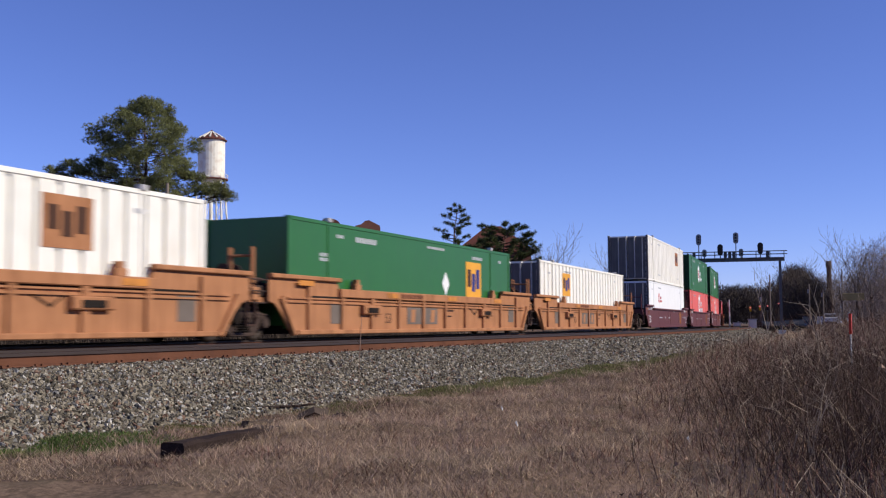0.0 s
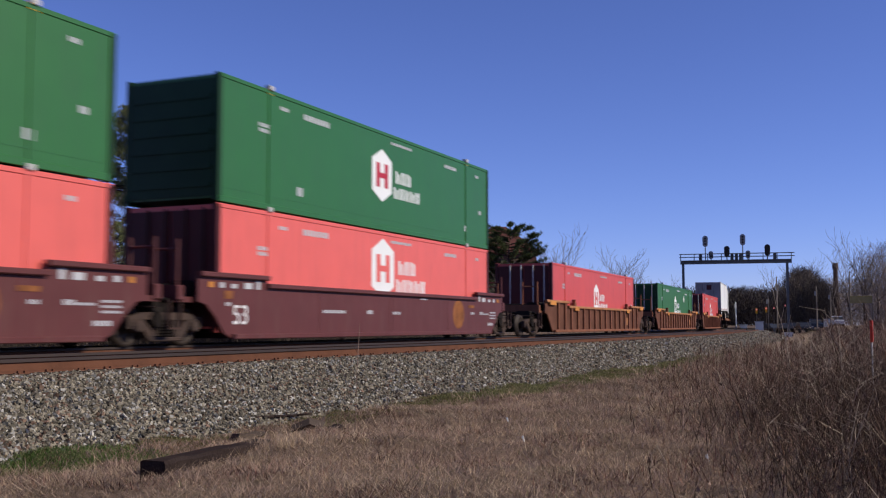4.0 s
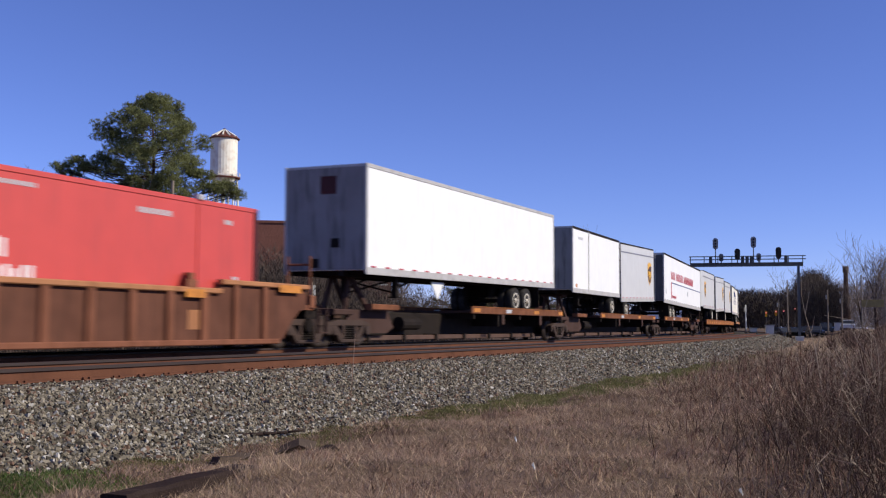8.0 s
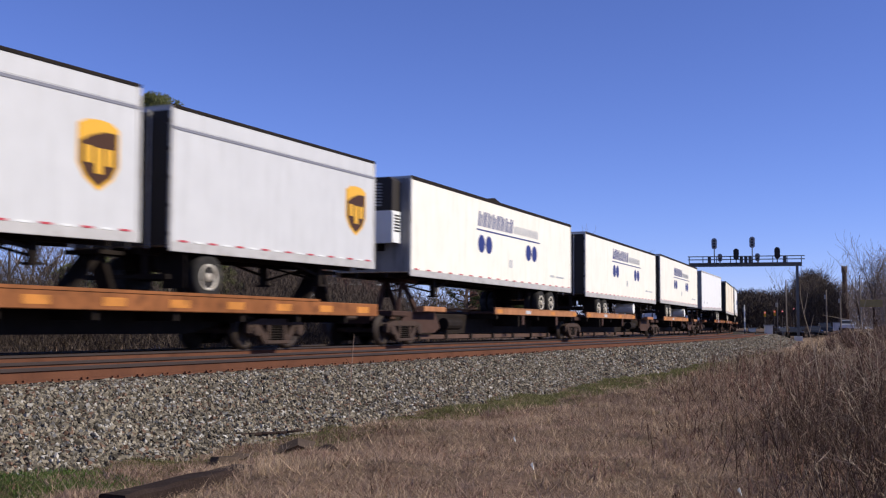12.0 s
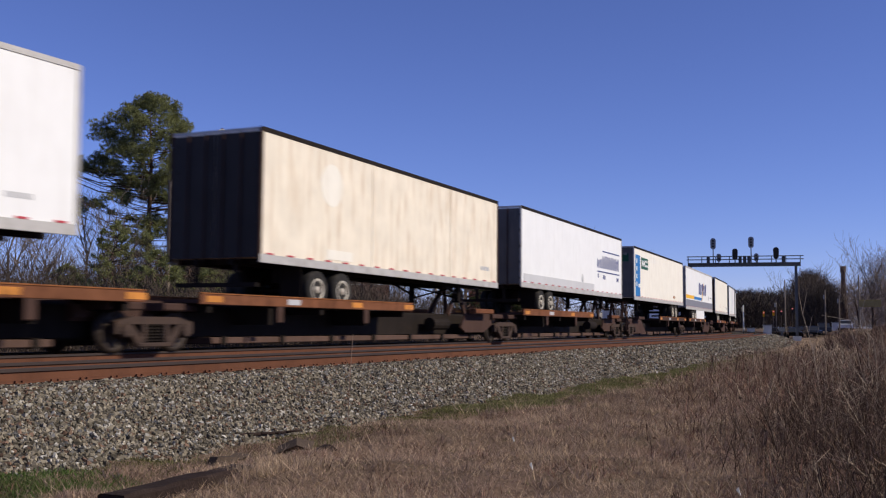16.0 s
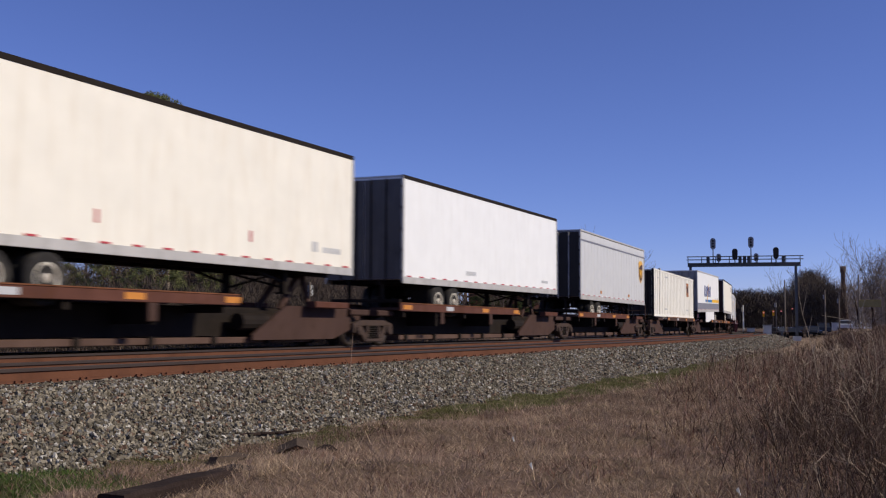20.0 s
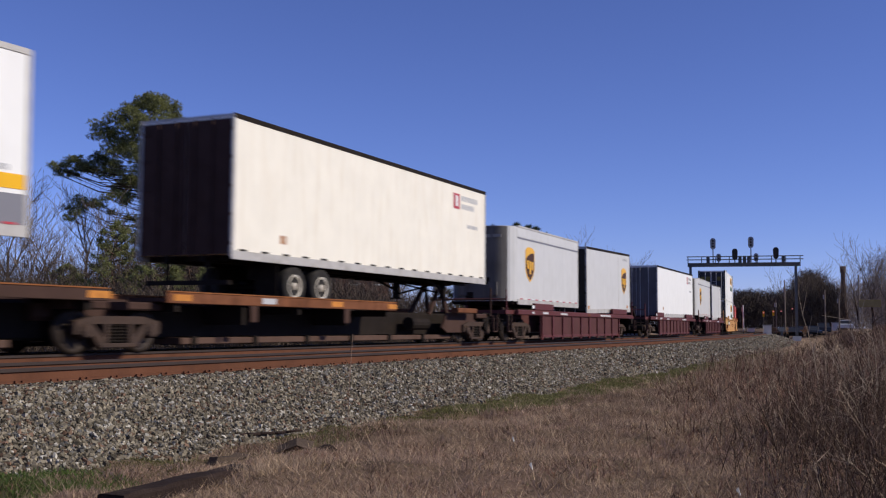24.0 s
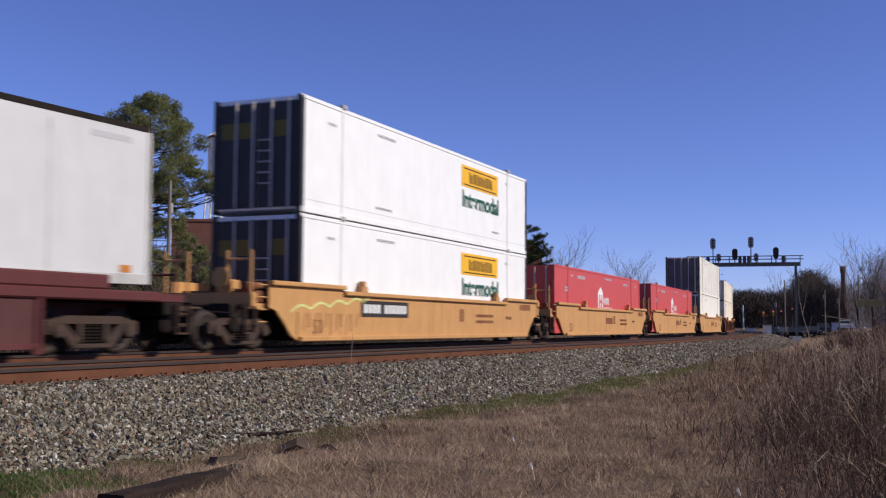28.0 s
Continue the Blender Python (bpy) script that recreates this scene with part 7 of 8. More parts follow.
def tall_pine(x, y):
    """A tall pine: limbs that end in rounded, uneven clumps of needle tufts, with gaps between them."""
    rnd = random.Random(17)
    t = thing("pine_tree", "tall green pine with a rounded clumpy crown and gaps", "tree", at=Matrix.Translation((x, y, float(ground_z(x, y)))))
    stem = [Vector((0.22 * math.sin(k * 0.9), 0.18 * math.sin(k * 0.7 + 1), -0.3 + 1.62 * k)) for k in range(12)]
    g = Geo()
    for k in range(11):
        g.tube(stem[k], stem[k + 1], 0.34 * (1 - 0.082 * k), 0.34 * (1 - 0.082 * (k + 1)), 9)
    part("trunk", g, "bark", t, smooth=True)
    hull = ((7.5, 2.2), (9.5, 3.0), (11.0, 3.7), (12.5, 4.2), (14.0, 4.6), (15.4, 4.4), (16.6, 3.5), (17.6, 2.2), (18.4, 0.7))
    hz, hr = zip(*hull)
    clumps = []
    for k in range(118):
        z = 10.2 + 8.1 * ((k + rnd.random()) / 118) ** 0.9
        a, q = k * 2.399 + rnd.uniform(-0.4, 0.4), math.sqrt(rnd.uniform(0.16, 1.0))
        reach = max(0.15, float(np.interp(z, hz, hr)) * q - 0.2)
        clumps.append((z, a, reach, rnd.uniform(0.55, 1.0) * (0.75 if z > 16.6 else 1.0)))
    for k in range(46):
        clumps.append((rnd.uniform(5.6, 10.4), k * 2.399 + rnd.uniform(-0.3, 0.3), rnd.uniform(1.0, 4.0), rnd.uniform(0.40, 0.80)))
    for k in range(7):
        clumps.append((rnd.uniform(8.0, 9.8), radians(131 + rnd.uniform(-12, 12)), rnd.uniform(4.2, 6.8), rnd.uniform(0.45, 0.75)))
    for k in range(15):
        f = k / 14
        clumps.append((12.9 - 0.9 * f + rnd.uniform(-0.55, 0.55), radians(131 + rnd.uniform(-9, 9)), 3.9 + 3.2 * f, rnd.uniform(0.55, 0.9) * (1 - 0.35 * f)))
        clumps.append((12.0 - 1.4 * f + rnd.uniform(-0.8, 0.6), radians(-49 + rnd.uniform(-10, 10)), 3.4 + 3.3 * f, rnd.uniform(0.45, 0.85)))
    br, tufts = Geo(), []
    for z, a, reach, rc in clumps:
        zb = max(4.0, z - reach * rnd.uniform(0.05, 0.30) - 0.2)
        k = min(10, int((zb + 0.3) / 1.62))
        base = stem[k].lerp(stem[k + 1], (zb + 0.3) / 1.62 - k)
        c = Vector((math.cos(a) * reach, math.sin(a) * reach, z))
        knee = base.lerp(c, 0.55) + Vector((rnd.uniform(-0.2, 0.2), rnd.uniform(-0.2, 0.2), -0.07 * reach))
        r = (0.018 + 0.008 * reach) * rnd.uniform(0.5, 1.2)
        br.tube(base, knee, r, r * 0.65, 5)
        br.tube(knee, c, r * 0.65, r * 0.25, 5)
        for j in range(4):
            br.tube(knee.lerp(c, 0.6), c + Vector((rnd.uniform(-0.7, 0.7), rnd.uniform(-0.7, 0.7), rnd.uniform(-0.2, 0.4))) * rc, 0.016, 0.007, 4)
        for j in range(int(26 + 95 * rc * rc)):
            d = Vector((rnd.gauss(0, 1), rnd.gauss(0, 1), rnd.gauss(0, 1))).normalized() * rc * rnd.random() ** 0.45
            tufts.append((c.x + d.x * 1.1, c.y + d.y * 1.1, c.z + d.z * 0.68 + 0.12))
    tagged(part("limb_frame", br, "bark", t, smooth=True), kind="stuff")
    part("crown", pieces("crown", needle_tufts(tufts, 24, 0.21, 0.012), [(0, 1, 2)], "needle"), "", t)


# the tall pine beside the water tower
tall_pine(*spot(42.5, 85))
_x, _y = spot(25.35, 120)
pine_tree(_x, _y, 13.9, "dark conical evergreen with drooping layered branches", [(1.5, 4.4), (6.0, 3.6), (9.5, 2.8), (11.5, 2.2), (12.8, 1.9), (13.8, 0.5)], 64, 9, "evergreen_tree", "cedar", 9, 0.38, 0.10)
_x, _y = spot(22.6, 126)
pine_tree(_x, _y, 12.4, "broad dark evergreen with flat layered branches", [(2.0, 4.8), (6.0, 5.0), (9.0, 4.6), (11.0, 4.0), (12.2, 2.6)], 90, 16, "evergreen_tree", "cedar", 11, 0.42, 0.16)
_x, _y = spot(24.0, 130)
pine_tree(_x, _y, 10.6, "dark evergreen bush behind the railway", [(1.0, 3.4), (6.0, 3.4), (10.4, 1.5)], 40, 10, "evergreen_tree", "cedar", 13, 0.6, 0.25)
for _a, _d, _h, _s in ((44.2, 66, 7.0, 21), (42.0, 60, 5.2, 22), (40.2, 64, 6.2, 23), (38.6, 68, 4.8, 24), (46.5, 75, 4.5, 25)):
    _x, _y = spot(_a, _d)
    pine_tree(_x, _y, _h, "young bushy green pine behind the railway", [(0.6, 1.9), (_h * 0.5, 2.2), (_h - 0.2, 0.6)], 34, 16, "young_pine", "needle", _s, 0.28, 0.3)

_rt = random.Random(4)
for _k in range(17):
    _a = 44.0 + _k * 0.75 + _rt.uniform(-0.3, 0.3)
    bare_tree(_k % 5, *spot(_a, _rt.uniform(75, 130)), _rt.uniform(0.75, 1.05), _rt.uniform(0, 6))
for _k in range(18):
    _a = 20.0 + _k * 1.4 + _rt.uniform(-0.5, 0.5)
    bare_tree(_k % 5, *spot(_a, _rt.uniform(70, 120)), _rt.uniform(0.40, 0.62), _rt.uniform(0, 6), "small leafless tree in the brush beyond the tracks")
for _a, _d, _s in ((20.4, 130, 1.0), (19.8, 135, 0.85), (16.6, 200, 1.25), (16.0, 205, 1.1), (17.2, 210, 1.0), (14.6, 220, 0.9), (18.3, 190, 0.8), (4.1, 190, 1.35), (3.5, 185, 1.2), (7.2, 195, 0.95), (6.6, 200, 1.0)):
    bare_tree(int(_d) % 5, *spot(_a, _d), _s, _a)
for _k in range(14):
    _a = 8.0 - _k * 0.68 + _rt.uniform(-0.15, 0.15)
    bare_tree(_k % 5, *spot(_a, _rt.uniform(190, 260)), _rt.uniform(0.75, 1.15), _rt.uniform(0, 6))

def brush(name, n, azimuths, distances, heights, mat, label, size, seed, slim=0.14):
    """A belt of winter brush and woods: countless slender twigs gathered in clumps."""
    r = np.random.default_rng(seed)
    m = 90
    k = n // m
    a = np.radians(r.uniform(*azimuths, k))
    d = r.uniform(*distances, k)
    cx, cy = d * np.cos(a), d * np.sin(a)
    h = r.uniform(*heights, k)
    keep = np.abs(cy - track_y(cx) + 2) > 9
    cx, cy, h = cx[keep], cy[keep], h[keep]
    k = len(cx)
    u = r.random((k, m)) ** 0.8
    wide = (h[:, None] * 0.42) * np.sqrt(np.clip(1 - (u - 0.45) ** 2 * 3.0, 0.05, 1))
    t, q = r.random((k, m)) * 2 * np.pi, np.sqrt(r.random((k, m)))
    p = np.stack([cx[:, None] + np.cos(t) * q * wide, cy[:, None] + np.sin(t) * q * wide, ground_z(cx, cy)[:, None] + u * h[:, None]], -1).reshape(-1, 3)
    up = r.normal(size=(len(p), 3)) * [0.55, 0.55, 0.3] + [0, 0, 0.9]
    up *= (size * (0.5 + r.random(len(p))) / np.linalg.norm(up, axis=1))[:, None]
    side = np.cross(up, r.normal(size=(len(p), 3)))
    side *= slim * size / (np.linalg.norm(side, axis=1, keepdims=True) + 1e-9)
    tri = np.stack([p - side, p + side, p + up * 2], 1)
    tagged(new(name, pieces(name, tri, [(0, 1, 2)], mat)), label, "woods", kind="stuff")


brush("brush", 230000, (11, 64), (38, 62), (1.2, 3.1), "woods", "brown leafless brush beyond the tracks", 0.20, 1, 0.06)
brush("brush", 170000, (28, 62), (62, 95), (2.5, 5.2), "woods", "taller brown brush and saplings beyond the tracks", 0.26, 2, 0.05)
brush("far_woods", 60000, (14, 60), (330, 470), (7, 12), "woods", "distant winter woods along the horizon", 0.75, 3, 0.14)
brush("far_woods", 70000, (5.5, 14), (340, 420), (8, 13), "dark_woods", "dark distant woods beyond the crossing", 0.7, 8, 0.15)
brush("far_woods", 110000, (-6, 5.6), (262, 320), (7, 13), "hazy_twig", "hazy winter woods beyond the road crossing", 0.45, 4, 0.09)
brush("winter_thicket", 30000, (5.0, 6.0), (182, 194), (5.0, 8.0), "dark_woods", "dense dark brown thicket beyond the road crossing", 0.3, 9, 0.09)
brush("winter_thicket", 40000, (33, 43), (66, 82), (3.5, 6.2), "woods", "tall brown thicket before the brick mill", 0.26, 10, 0.06)
brush("winter_thicket", 40000, (5.75, 6.35), (196, 222), (8.5, 11.0), "dark_woods", "tall grey leafless thicket behind the signal bridge", 0.32, 6, 0.08)
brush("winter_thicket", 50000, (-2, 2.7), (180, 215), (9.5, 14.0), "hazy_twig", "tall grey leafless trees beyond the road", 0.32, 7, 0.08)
brush("brush", 24000, (-2, 7.0), (60, 120), (0.3, 0.7), "weed", "brown brush beside the road crossing", 0.2, 5, 0.1)


def water_tower():
    x, y = spot(38.78, 260)
    t = thing("water_tower", "old white water tower with a conical roof and rust stains", "water tower", at=Matrix.Translation((x, y, float(ground_z(x, y)))))
    part("tank", Geo().lathe([(3.2, 35.6), (3.3, 35.7), (3.3, 45.1), (3.2, 45.2)], "z", 28), "tank", t, "faded white tank with rust patches", smooth=False)
    part("roof", Geo().lathe([(3.75, 45.1), (3.8, 45.25), (0.35, 47.5), (0.3, 47.8), (0.02, 47.9)], "z", 28), "roof", t, "rusty conical roof")
    g = Geo()
    for k in range(12):
        a = k * math.pi / 6
        g.tube((3.2 * math.cos(a), 3.2 * math.sin(a), 45.66), (0.4 * math.cos(a), 0.4 * math.sin(a), 47.5), 0.30, 0.12, 4)
    part("roof_rib", g, "tank", t)
    part("tank_bottom", Geo().lathe([(3.2, 35.6), (2.4, 34.5), (1.0, 33.8), (0.5, 33.6)], "z", 24), "tank", t)
    part("balcony", Geo().lathe([(3.3, 35.3), (4.1, 35.3), (4.1, 35.6), (3.3, 35.6)], "z", 24), "roof", t)
    rail = Geo()
    for k in range(20):
        a, b = k * math.pi / 10, (k + 1) * math.pi / 10
        rail.tube((4.0 * math.cos(a), 4.0 * math.sin(a), 35.6), (4.0 * math.cos(a), 4.0 * math.sin(a), 36.6), 0.05, n=4)
        rail.tube((4.0 * math.cos(a), 4.0 * math.sin(a), 36.6), (4.0 * math.cos(b), 4.0 * math.sin(b), 36.6), 0.05, n=4)
    part("balcony_rail", rail, "tank", t)
    part("riser", Geo().tube((0, 0, 0), (0, 0, 33.8), 0.45, n=10), "tank", t)
    for k in range(6):
        a = k * math.pi / 3 + 0.3
        leg = part("leg", Geo().tube((5.6 * math.cos(a), 5.6 * math.sin(a), -0.5), (3.3 * math.cos(a), 3.3 * math.sin(a), 35.7), 0.22, n=6), "tank", t)
        b = a + math.pi / 3
        for j in range(3):
            z0, z1 = 3 + j * 11, 14 + j * 11
            r0, r1 = 5.6 - 2.1 * z0 / 37, 5.6 - 2.1 * z1 / 37
            part("brace", Geo().tube((r0 * math.cos(a), r0 * math.sin(a), z0), (r1 * math.cos(b), r1 * math.sin(b), z1), 0.06, n=4).tube((r0 * math.cos(b), r0 * math.sin(b), z0), (r1 * math.cos(a), r1 * math.sin(a), z1), 0.06, n=4)
                 .tube((r1 * math.cos(a), r1 * math.sin(a), z1), (r1 * math.cos(b), r1 * math.sin(b), z1), 0.09, n=4), "tank", leg)


water_tower()


def mill():
    """Brick mill with a stepped and arched parapet."""
    x0, y0 = spot(41.3, 150)
    x1, y1 = spot(29.55, 150)
    L = math.hypot(x1 - x0, y1 - y0)
    turn = math.degrees(math.atan2(y1 - y0, x1 - x0))
    z = float(ground_z(x1, y1))
    b = thing("brick_building", "old red brick mill with stepped and arched parapet", "building", at=pose(x0, y0, z, 0, 0, turn))
    s = L * 0.545
    H = 15.0 - z
    wall = part("wall", Geo().box(0, s, 0, 14, -1, H).box(s + 0.0, L, 0.4, 14, -1, H - 0.9), "brick", b)
    part("parapet", Geo().box(-0.15, s - 1.2, -0.15, 0.25, H, H + 0.35).box(s - 1.2, s + 0.5, -0.2, 0.3, H, H + 0.7), "brick", b)
    k = L - s
    arch = [(s + k * 0.36, H - 0.9), (s + k * 0.36, H - 0.1)] + [(s + k * 0.47 - k * 0.11 * math.cos(math.pi * i / 10), H + 0.0 + 0.9 * math.sin(math.pi * i / 10)) for i in range(11)] + [(s + k * 0.58, H - 0.1), (s + k * 0.58, H - 0.9)]
    part("arched_parapet", Geo().plate(arch, 0.1, 0.5), "roof", b)
    ped = [(s + k * 0.74, H - 0.9), (s + k * 0.74, H - 0.1), (s + k * 0.80, H + 0.1), (s + k * 0.84, H + 0.6), (s + k * 0.88, H + 0.72), (s + k * 0.92, H + 0.45), (L - 0.1, H - 0.05), (L, H - 0.4), (L, H - 0.9)]
    part("pediment", Geo().plate(ped, 0.0, 0.5), "brick", b)
    part("coping", Geo().box(s + k * 0.05, s + k * 0.36, 0.2, 0.6, H - 0.9, H - 0.5).box(s + k * 0.58, s + k * 0.74, 0.2, 0.6, H - 0.9, H - 0.55), "roof", b)
    for i in range(9):
        for j in range(2):
            x = 1.4 + i * (L - 2.8) / 8
            zz = 1.2 + j * 4.2
            yy = -0.02 if x < s else 0.38
            w = part("window", Geo().box(x - 0.7, x + 0.7, yy - 0.02, yy + 0.1, zz, zz + 2.2), "glass", wall)
            part("window_sill", Geo().box(x - 0.85, x + 0.85, yy - 0.14, yy + 0.05, zz - 0.2, zz), "concrete", w)
            part("window_frame", Geo().box(x - 0.05, x + 0.05, yy - 0.05, yy, zz, zz + 2.2).box(x - 0.7, x + 0.7, yy - 0.05, yy, zz + 1.05, zz + 1.15), "roof", w)
    part("roof", Geo().box(0.3, s - 0.1, 0.3, 13.7, H - 0.3, H - 0.1), "roof", b)
    x, y = spot(23.2, 145)
    h = thing("house", "red brick house with hipped roof behind evergreens", "building", at=pose(x, y, float(ground_z(x, y)), 0, 0, -66))
    part("wall", Geo().box(-5, 5, -4, 4, -1, 9.6), "brick", h)
    part("roof", Geo().add([(-5.6, -4.6, 9.5), (5.6, -4.6, 9.5), (5.6, 4.6, 9.5), (-5.6, 4.6, 9.5), (-1.0, 0, 13.4), (1.0, 0, 13.4)], [(0, 1, 5, 4), (1, 2, 5), (2, 3, 4, 5), (3, 0, 4), (0, 3, 2, 1)]), "roof", h)
    for xx in (-3, 0, 3):
        part("window", Geo().box(xx - 0.6, xx + 0.6, -4.05, -3.95, 6.0, 7.8), "glass", h)


mill()


def signal_gantry():
    g = thing("signal_gantry", "dark steel signal bridge spanning both tracks", "signal gantry", at=pose(120.96, 13.75, -0.07, 0, 0, 9.4))
    part("girder", Geo().box(-0.25, 0.25, 0, 12.2, 7.5, 7.85).box(-0.45, 0.45, 0, 12.2, 7.85, 7.92), "gantry", g)
    for y in (0.5, 11.9):
        post = part("post", Geo().box(-0.17, 0.17, y - 0.14, y + 0.14, -0.8, 7.5, 0.03), "gantry", g)
        part("foot", Geo().box(-0.5, 0.5, y - 0.45, y + 0.45, -0.9, -0.3), "concrete", post)
    for y in np.linspace(0.05, 12.15, 9):
        part("rail_post", Geo().tube((-0.42, y, 7.9), (-0.42, y, 8.65), 0.05, n=5), "gantry", g)
    for z in (8.28, 8.63):
        part("hand_rail", Geo().tube((-0.42, -0.3, z), (-0.42, 12.3, z), 0.055, n=5), "gantry", g)
    for y, z, mast, kind in ((9.4, 10.15, True, "signal_grey"), (8.78, 8.55, False, "signal_grey"), (7.0, 8.85, True, "black"), (5.25, 10.25, True, "signal_grey"), (4.7, 8.55, False, "signal_grey"), (2.6, 8.95, True, "black")):
        x = -0.6 if kind == "black" else 0.35
        r = 0.31 if mast else 0.26
        hh = 0.34 if mast else 0.2
        plate = [(r * math.cos(k * math.pi / 8), (hh if 0 <= k <= 8 else -hh) + r * math.sin(k * math.pi / 8)) for k in range(16)]
        s = part("signal_head", Geo().loft([[(xx, yy, zz) for yy, zz in plate] for xx in (-0.04, 0.04)]), kind, g, "railway signal head with hooded lamps", (x, y, z))
        part("housing", Geo().box(0.04, 0.32, -0.18, 0.18, -hh - 0.1, hh + 0.1, 0.03), kind, s)
        for dz in ((-0.32, 0.0, 0.32) if mast else (-0.15, 0.15)):
            part("lamp_hood", Geo().lathe([(0.10, 0.0), (0.11, 0.01), (0.11, 0.2), (0.10, 0.2)], "z", 10).mesh("lamp_hood", "black"), "", s, at=Matrix.Translation((-0.04, 0, dz)) @ Matrix.Rotation(radians(-90), 4, "Y"))
        part("mast", Geo().tube((0.15, 0, 7.6 - z), (0.15, 0, -hh), 0.06, n=6), "gantry", s)
    for y in (9.94, 6.45, 5.95, 5.5, 1.8):
        part("relay_box", Geo().box(-0.1, 0.35, y - 0.18, y + 0.18, 7.92, 8.6, 0.02), "gantry", g)


signal_gantry()


def pole(azimuth, distance, height, r=0.13, arms=(), name="utility_pole", label="weathered wooden utility pole", mat="pole"):
    x, y = spot(azimuth, distance)
    p = thing(name, label, "pole", "poles", at=Matrix.Translation((x, y, float(ground_z(x, y)))))
    part("post", Geo().tube((0, 0, -0.5), (0, 0, height), r, r * 0.7, 8), mat, p)
    for z in arms:
        part("cross_arm", Geo().box(-0.06, 0.06, -1.0, 1.0, z - 0.06, z + 0.06), mat, p)
    part("pole_fitting", Geo().tube((0.2, 0.1, height * 0.80), (0.2, 0.1, height * 0.80 + 0.55), 0.16, n=10), "signal_grey", p)


pole(41.45, 62, 9.3)
pole(8.36, 140, 7.5, 0.10)
pole(6.39, 140, 5.8, 0.10)
pole(5.71, 140, 4.7, 0.10)
pole(4.76, 140, 7.0, 0.10)
pole(8.81, 140, 5.1, 0.07)
pole(27.0, 70, 4.4, 0.06, label="thin grey post beyond the tracks")
pole(33.9, 55, 3.6, 0.06, label="thin pale post beyond the tracks")
pole(10.47, 140, 4.3, 0.11, name="marker_pole", label="white painted pole beside the line", mat="concrete")
x, y = spot(5.49, 250)
_c = thing("chimney", "tall round brick chimney in the distance", "chimney", at=Matrix.Translation((x, y, float(ground_z(x, y)))))
part("shaft", Geo().lathe([(0.72, -1), (0.48, 12.7), (0.64, 12.9), (0.64, 14.2), (0.42, 14.25)], "z", 16), "old_brick", _c, smooth=True)


def cabinet(azimuth, distance, w, h, label):
    x, y = spot(azimuth, distance)
    c = thing("relay_cabinet", label, "cabinet", "trackside cabinets", at=pose(x, y, float(ground_z(x, y)), 0, 0, 12))
    part("body", Geo().box(-w / 2, w / 2, -w / 2, w / 2, 0, h, 0.03), "concrete", c)
    part("roof", Geo().box(-w / 2 - 0.08, w / 2 + 0.08, -w / 2 - 0.08, w / 2 + 0.08, h, h + 0.1), "signal_grey", c)
    part("door", Geo().box(-w / 2 - 0.02, -w / 2, -w / 2 + 0.1, w / 2 - 0.1, 0.1, h - 0.1), "concrete", c)


cabinet(9.27, 120, 0.85, 1.65, "pale grey trackside relay cabinet")
cabinet(10.1, 140, 0.9, 1.3, "small pale trackside cabinet")
cabinet(5.9, 165, 1.0, 1.1, "low white shed beside the road crossing")


def parked_car(azimuth, distance, turn, paint, label):
    x, y = spot(azimuth, distance)
    c = thing("car", label, "car", "parked cars", at=pose(x, y, float(ground_z(x, y)), 0, 0, turn))
    body = [(-2.2, 0.35), (-2.2, 0.85), (-1.5, 0.95), (2.0, 0.9), (2.2, 0.7), (2.2, 0.35)]
    part("body", Geo().plate(body, -0.88, 0.88), paint, c)
    part("cabin", Geo().plate([(-1.5, 0.93), (-1.0, 1.42), (0.5, 1.45), (1.2, 0.93)], -0.74, 0.74), "glass", c)
    part("roof", Geo().plate([(-1.0, 1.41), (-0.95, 1.47), (0.45, 1.50), (0.52, 1.44)], -0.72, 0.72), paint, c)
    for wx in (-1.35, 1.35):
        for wy in (-0.82, 0.82):
            part("wheel", Geo().lathe([(0.05, -0.1), (0.32, -0.1), (0.32, 0.1), (0.05, 0.1)], "y", 14, (wx, wy, 0.32)), "tyre", c)


for _a, _d, _t, _p in ((8.0, 146, 16, "car_dark"), (7.1, 150, 22, "car_dark"), (6.5, 154, 10, "car_dark"), (5.45, 160, 8, "car_light"), (8.75, 165, 40, "car_dark"), (7.55, 158, 12, "car_dark")):
    parked_car(_a, _d, _t, _p, "dark parked car beside the road crossing" if _p == "car_dark" else "pale parked car beside the road crossing")


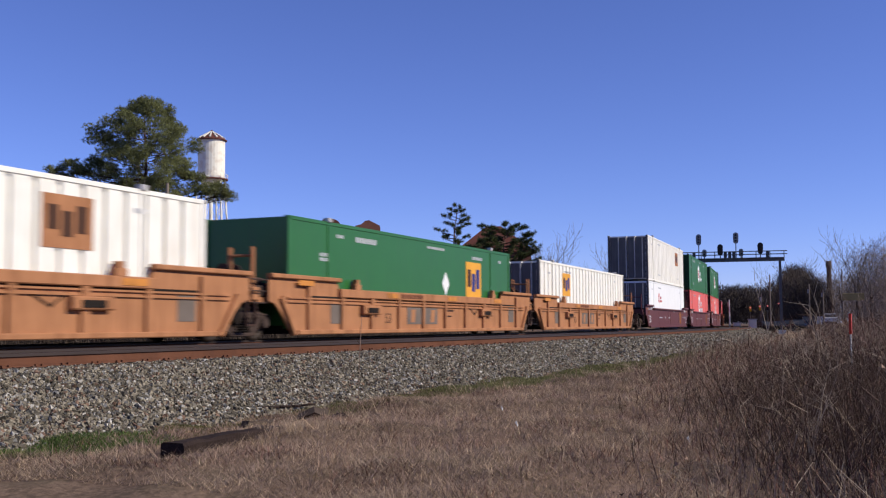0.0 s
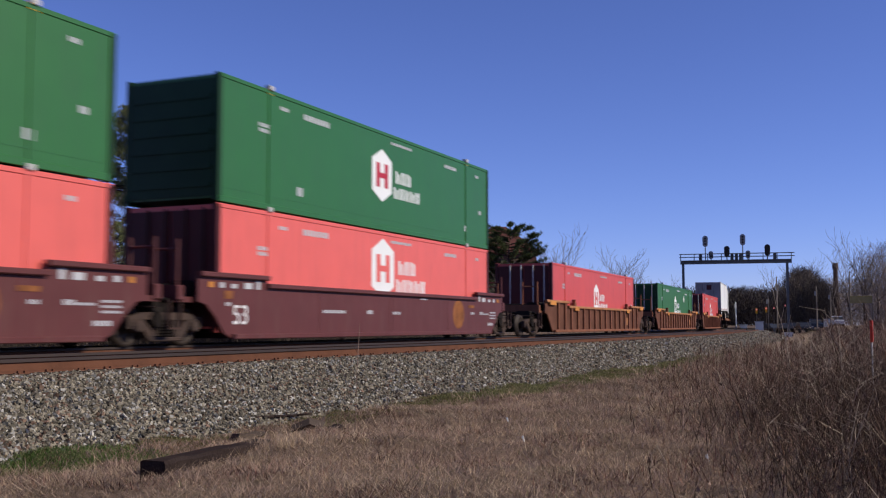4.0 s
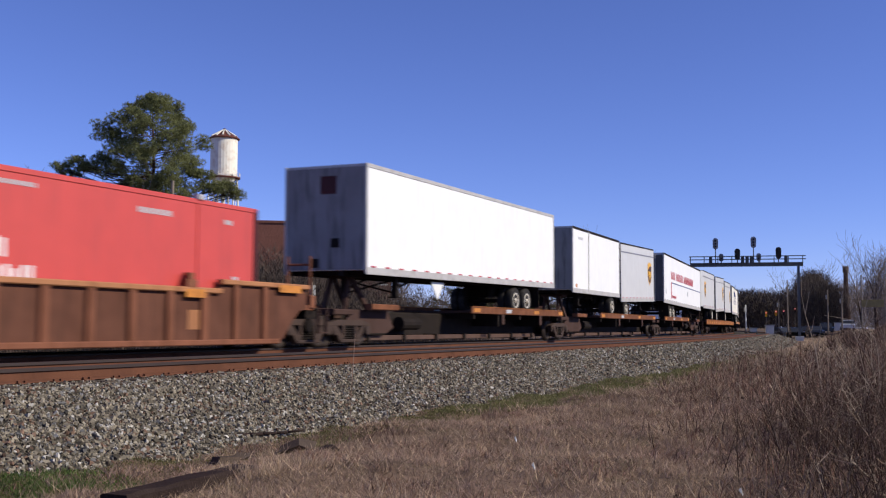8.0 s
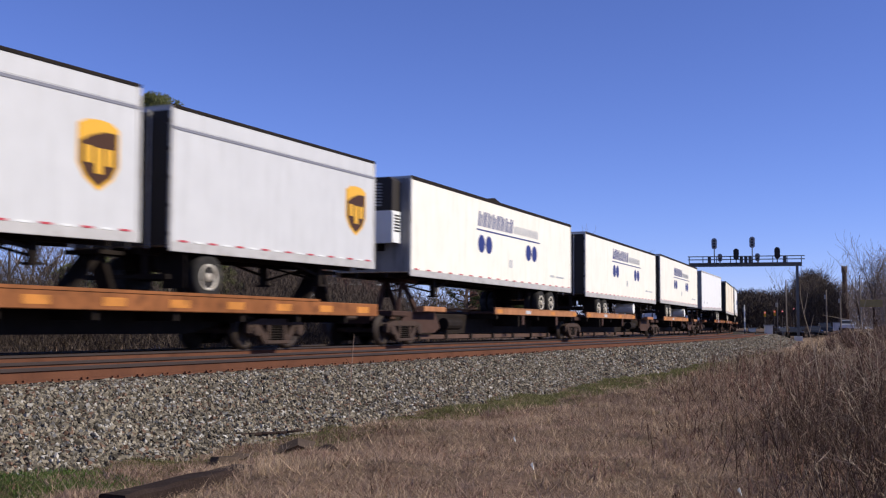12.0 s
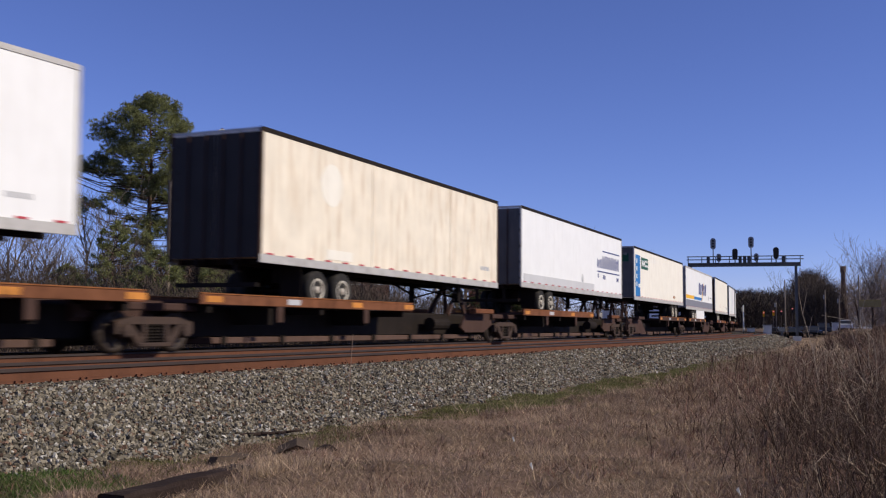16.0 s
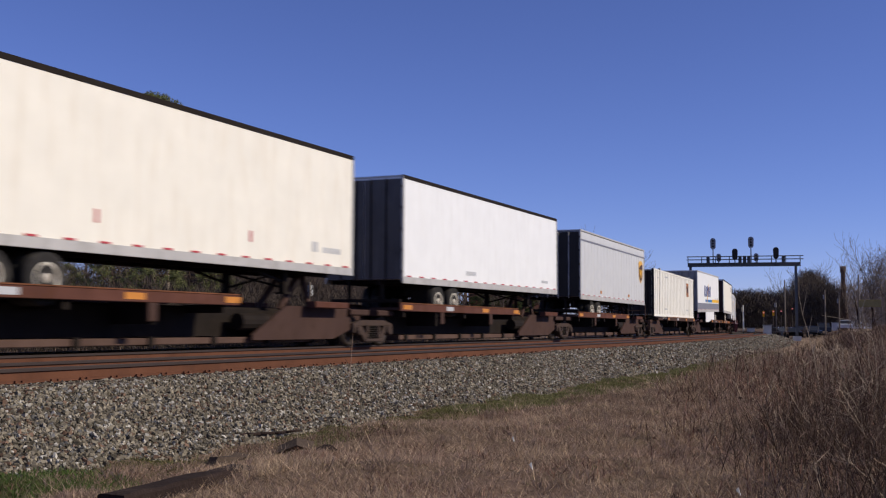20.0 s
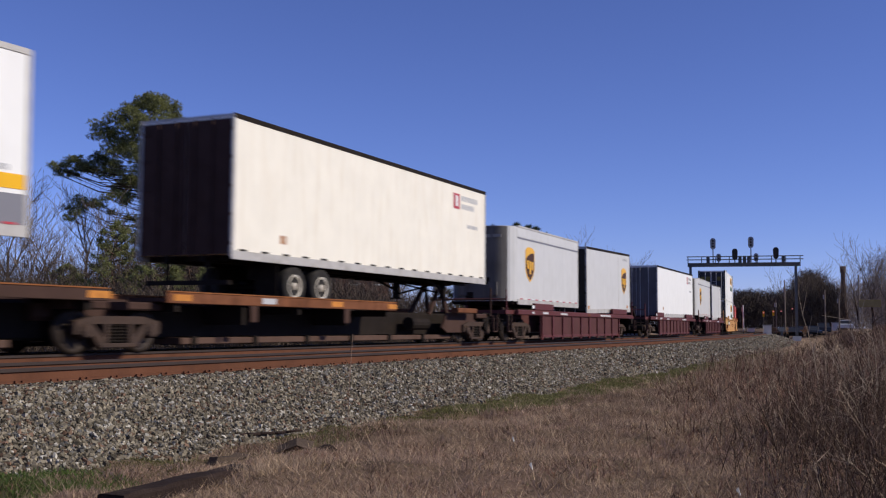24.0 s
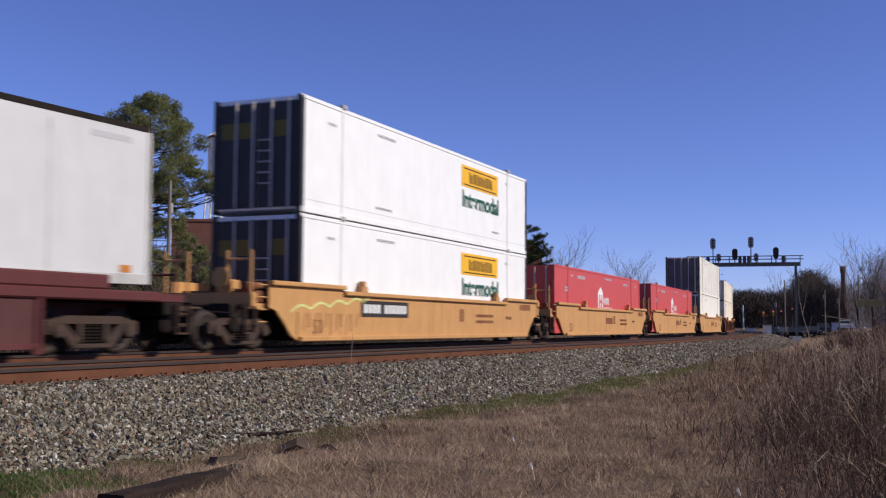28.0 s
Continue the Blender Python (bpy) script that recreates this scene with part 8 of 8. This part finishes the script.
def road():
    """The road that crosses the line."""
    me = bpy.data.meshes.new("road")
    v, f = [], []
    for k, yy in enumerate(np.linspace(-60, 90, 76)):
        for xx in (134.0, 142.0):
            x = xx - 0.16 * (yy - 25)
            off = abs(yy - float(track_y(x)) + 2.0)
            z = max(float(ground_z(x, yy)), 0.0 if off < 9 else -1) + 0.03
            v.append((x, yy, z + 0.02))
        if k:
            f.append((2 * k - 2, 2 * k - 1, 2 * k + 1, 2 * k))
    me.from_pydata(v, [], f)
    me.materials.append(M["asphalt"])
    tagged(new("road", me), "grey asphalt road crossing the tracks", "road", kind="structure")


road()


def traffic_light(azimuth, distance, z, lit):
    x, y = spot(azimuth, distance)
    c = thing("traffic_light", "small traffic light hanging over the road", "traffic light", "traffic lights", at=pose(x, y, float(ground_z(x, y)), 0, 0, azimuth))
    part("housing", Geo().box(-0.15, 0.15, -0.18, 0.18, z, z + 1.0, 0.03), "sunny" if not lit else "black", c)
    part("lamp", Geo().lathe([(0.02, -0.2), (0.13, -0.2), (0.13, -0.15), (0.02, -0.15)], "y", 10).mesh("lamp", "lamp"), "", c, at=Matrix.Translation((0, 0, z + 0.75)) @ Matrix.Rotation(radians(-90), 4, "Z"))
    part("post", Geo().tube((0.3, 0, -0.3), (0.3, 0, z + 1.2), 0.07, n=6), "pole", c)


for _a, _z, _l in ((9.44, 3.4, False), (8.95, 3.4, False), (8.56, 3.2, True), (8.0, 3.2, True)):
    traffic_light(_a, 200, _z, _l)
_x, _y = spot(4.24, 140)
_s = thing("sign_board", "tan sign board on two posts", "sign", at=pose(_x, _y, float(ground_z(_x, _y)), 0, 0, 95))
part("board", Geo().box(-1.3, 1.3, -0.05, 0.05, 3.0, 3.9, 0.02), "hazed_sign", _s)
for _k in (-1.3, 1.3):
    part("post", Geo().box(_k - 0.08, _k + 0.08, -0.05, 0.05, -0.3, 3.0), "pole", _s)


def motions():
    """The train rolls past; every car and load keeps its place in it."""
    times = [float(t) for t in range(29)]
    for ob, s, z, slope in RIDERS:
        walk(ob, [(t, on_track(s - gone(t)) @ Matrix.Translation((0, 0, z)) @ Matrix.Rotation(-slope, 4, "Y")) for t in times])


motions()
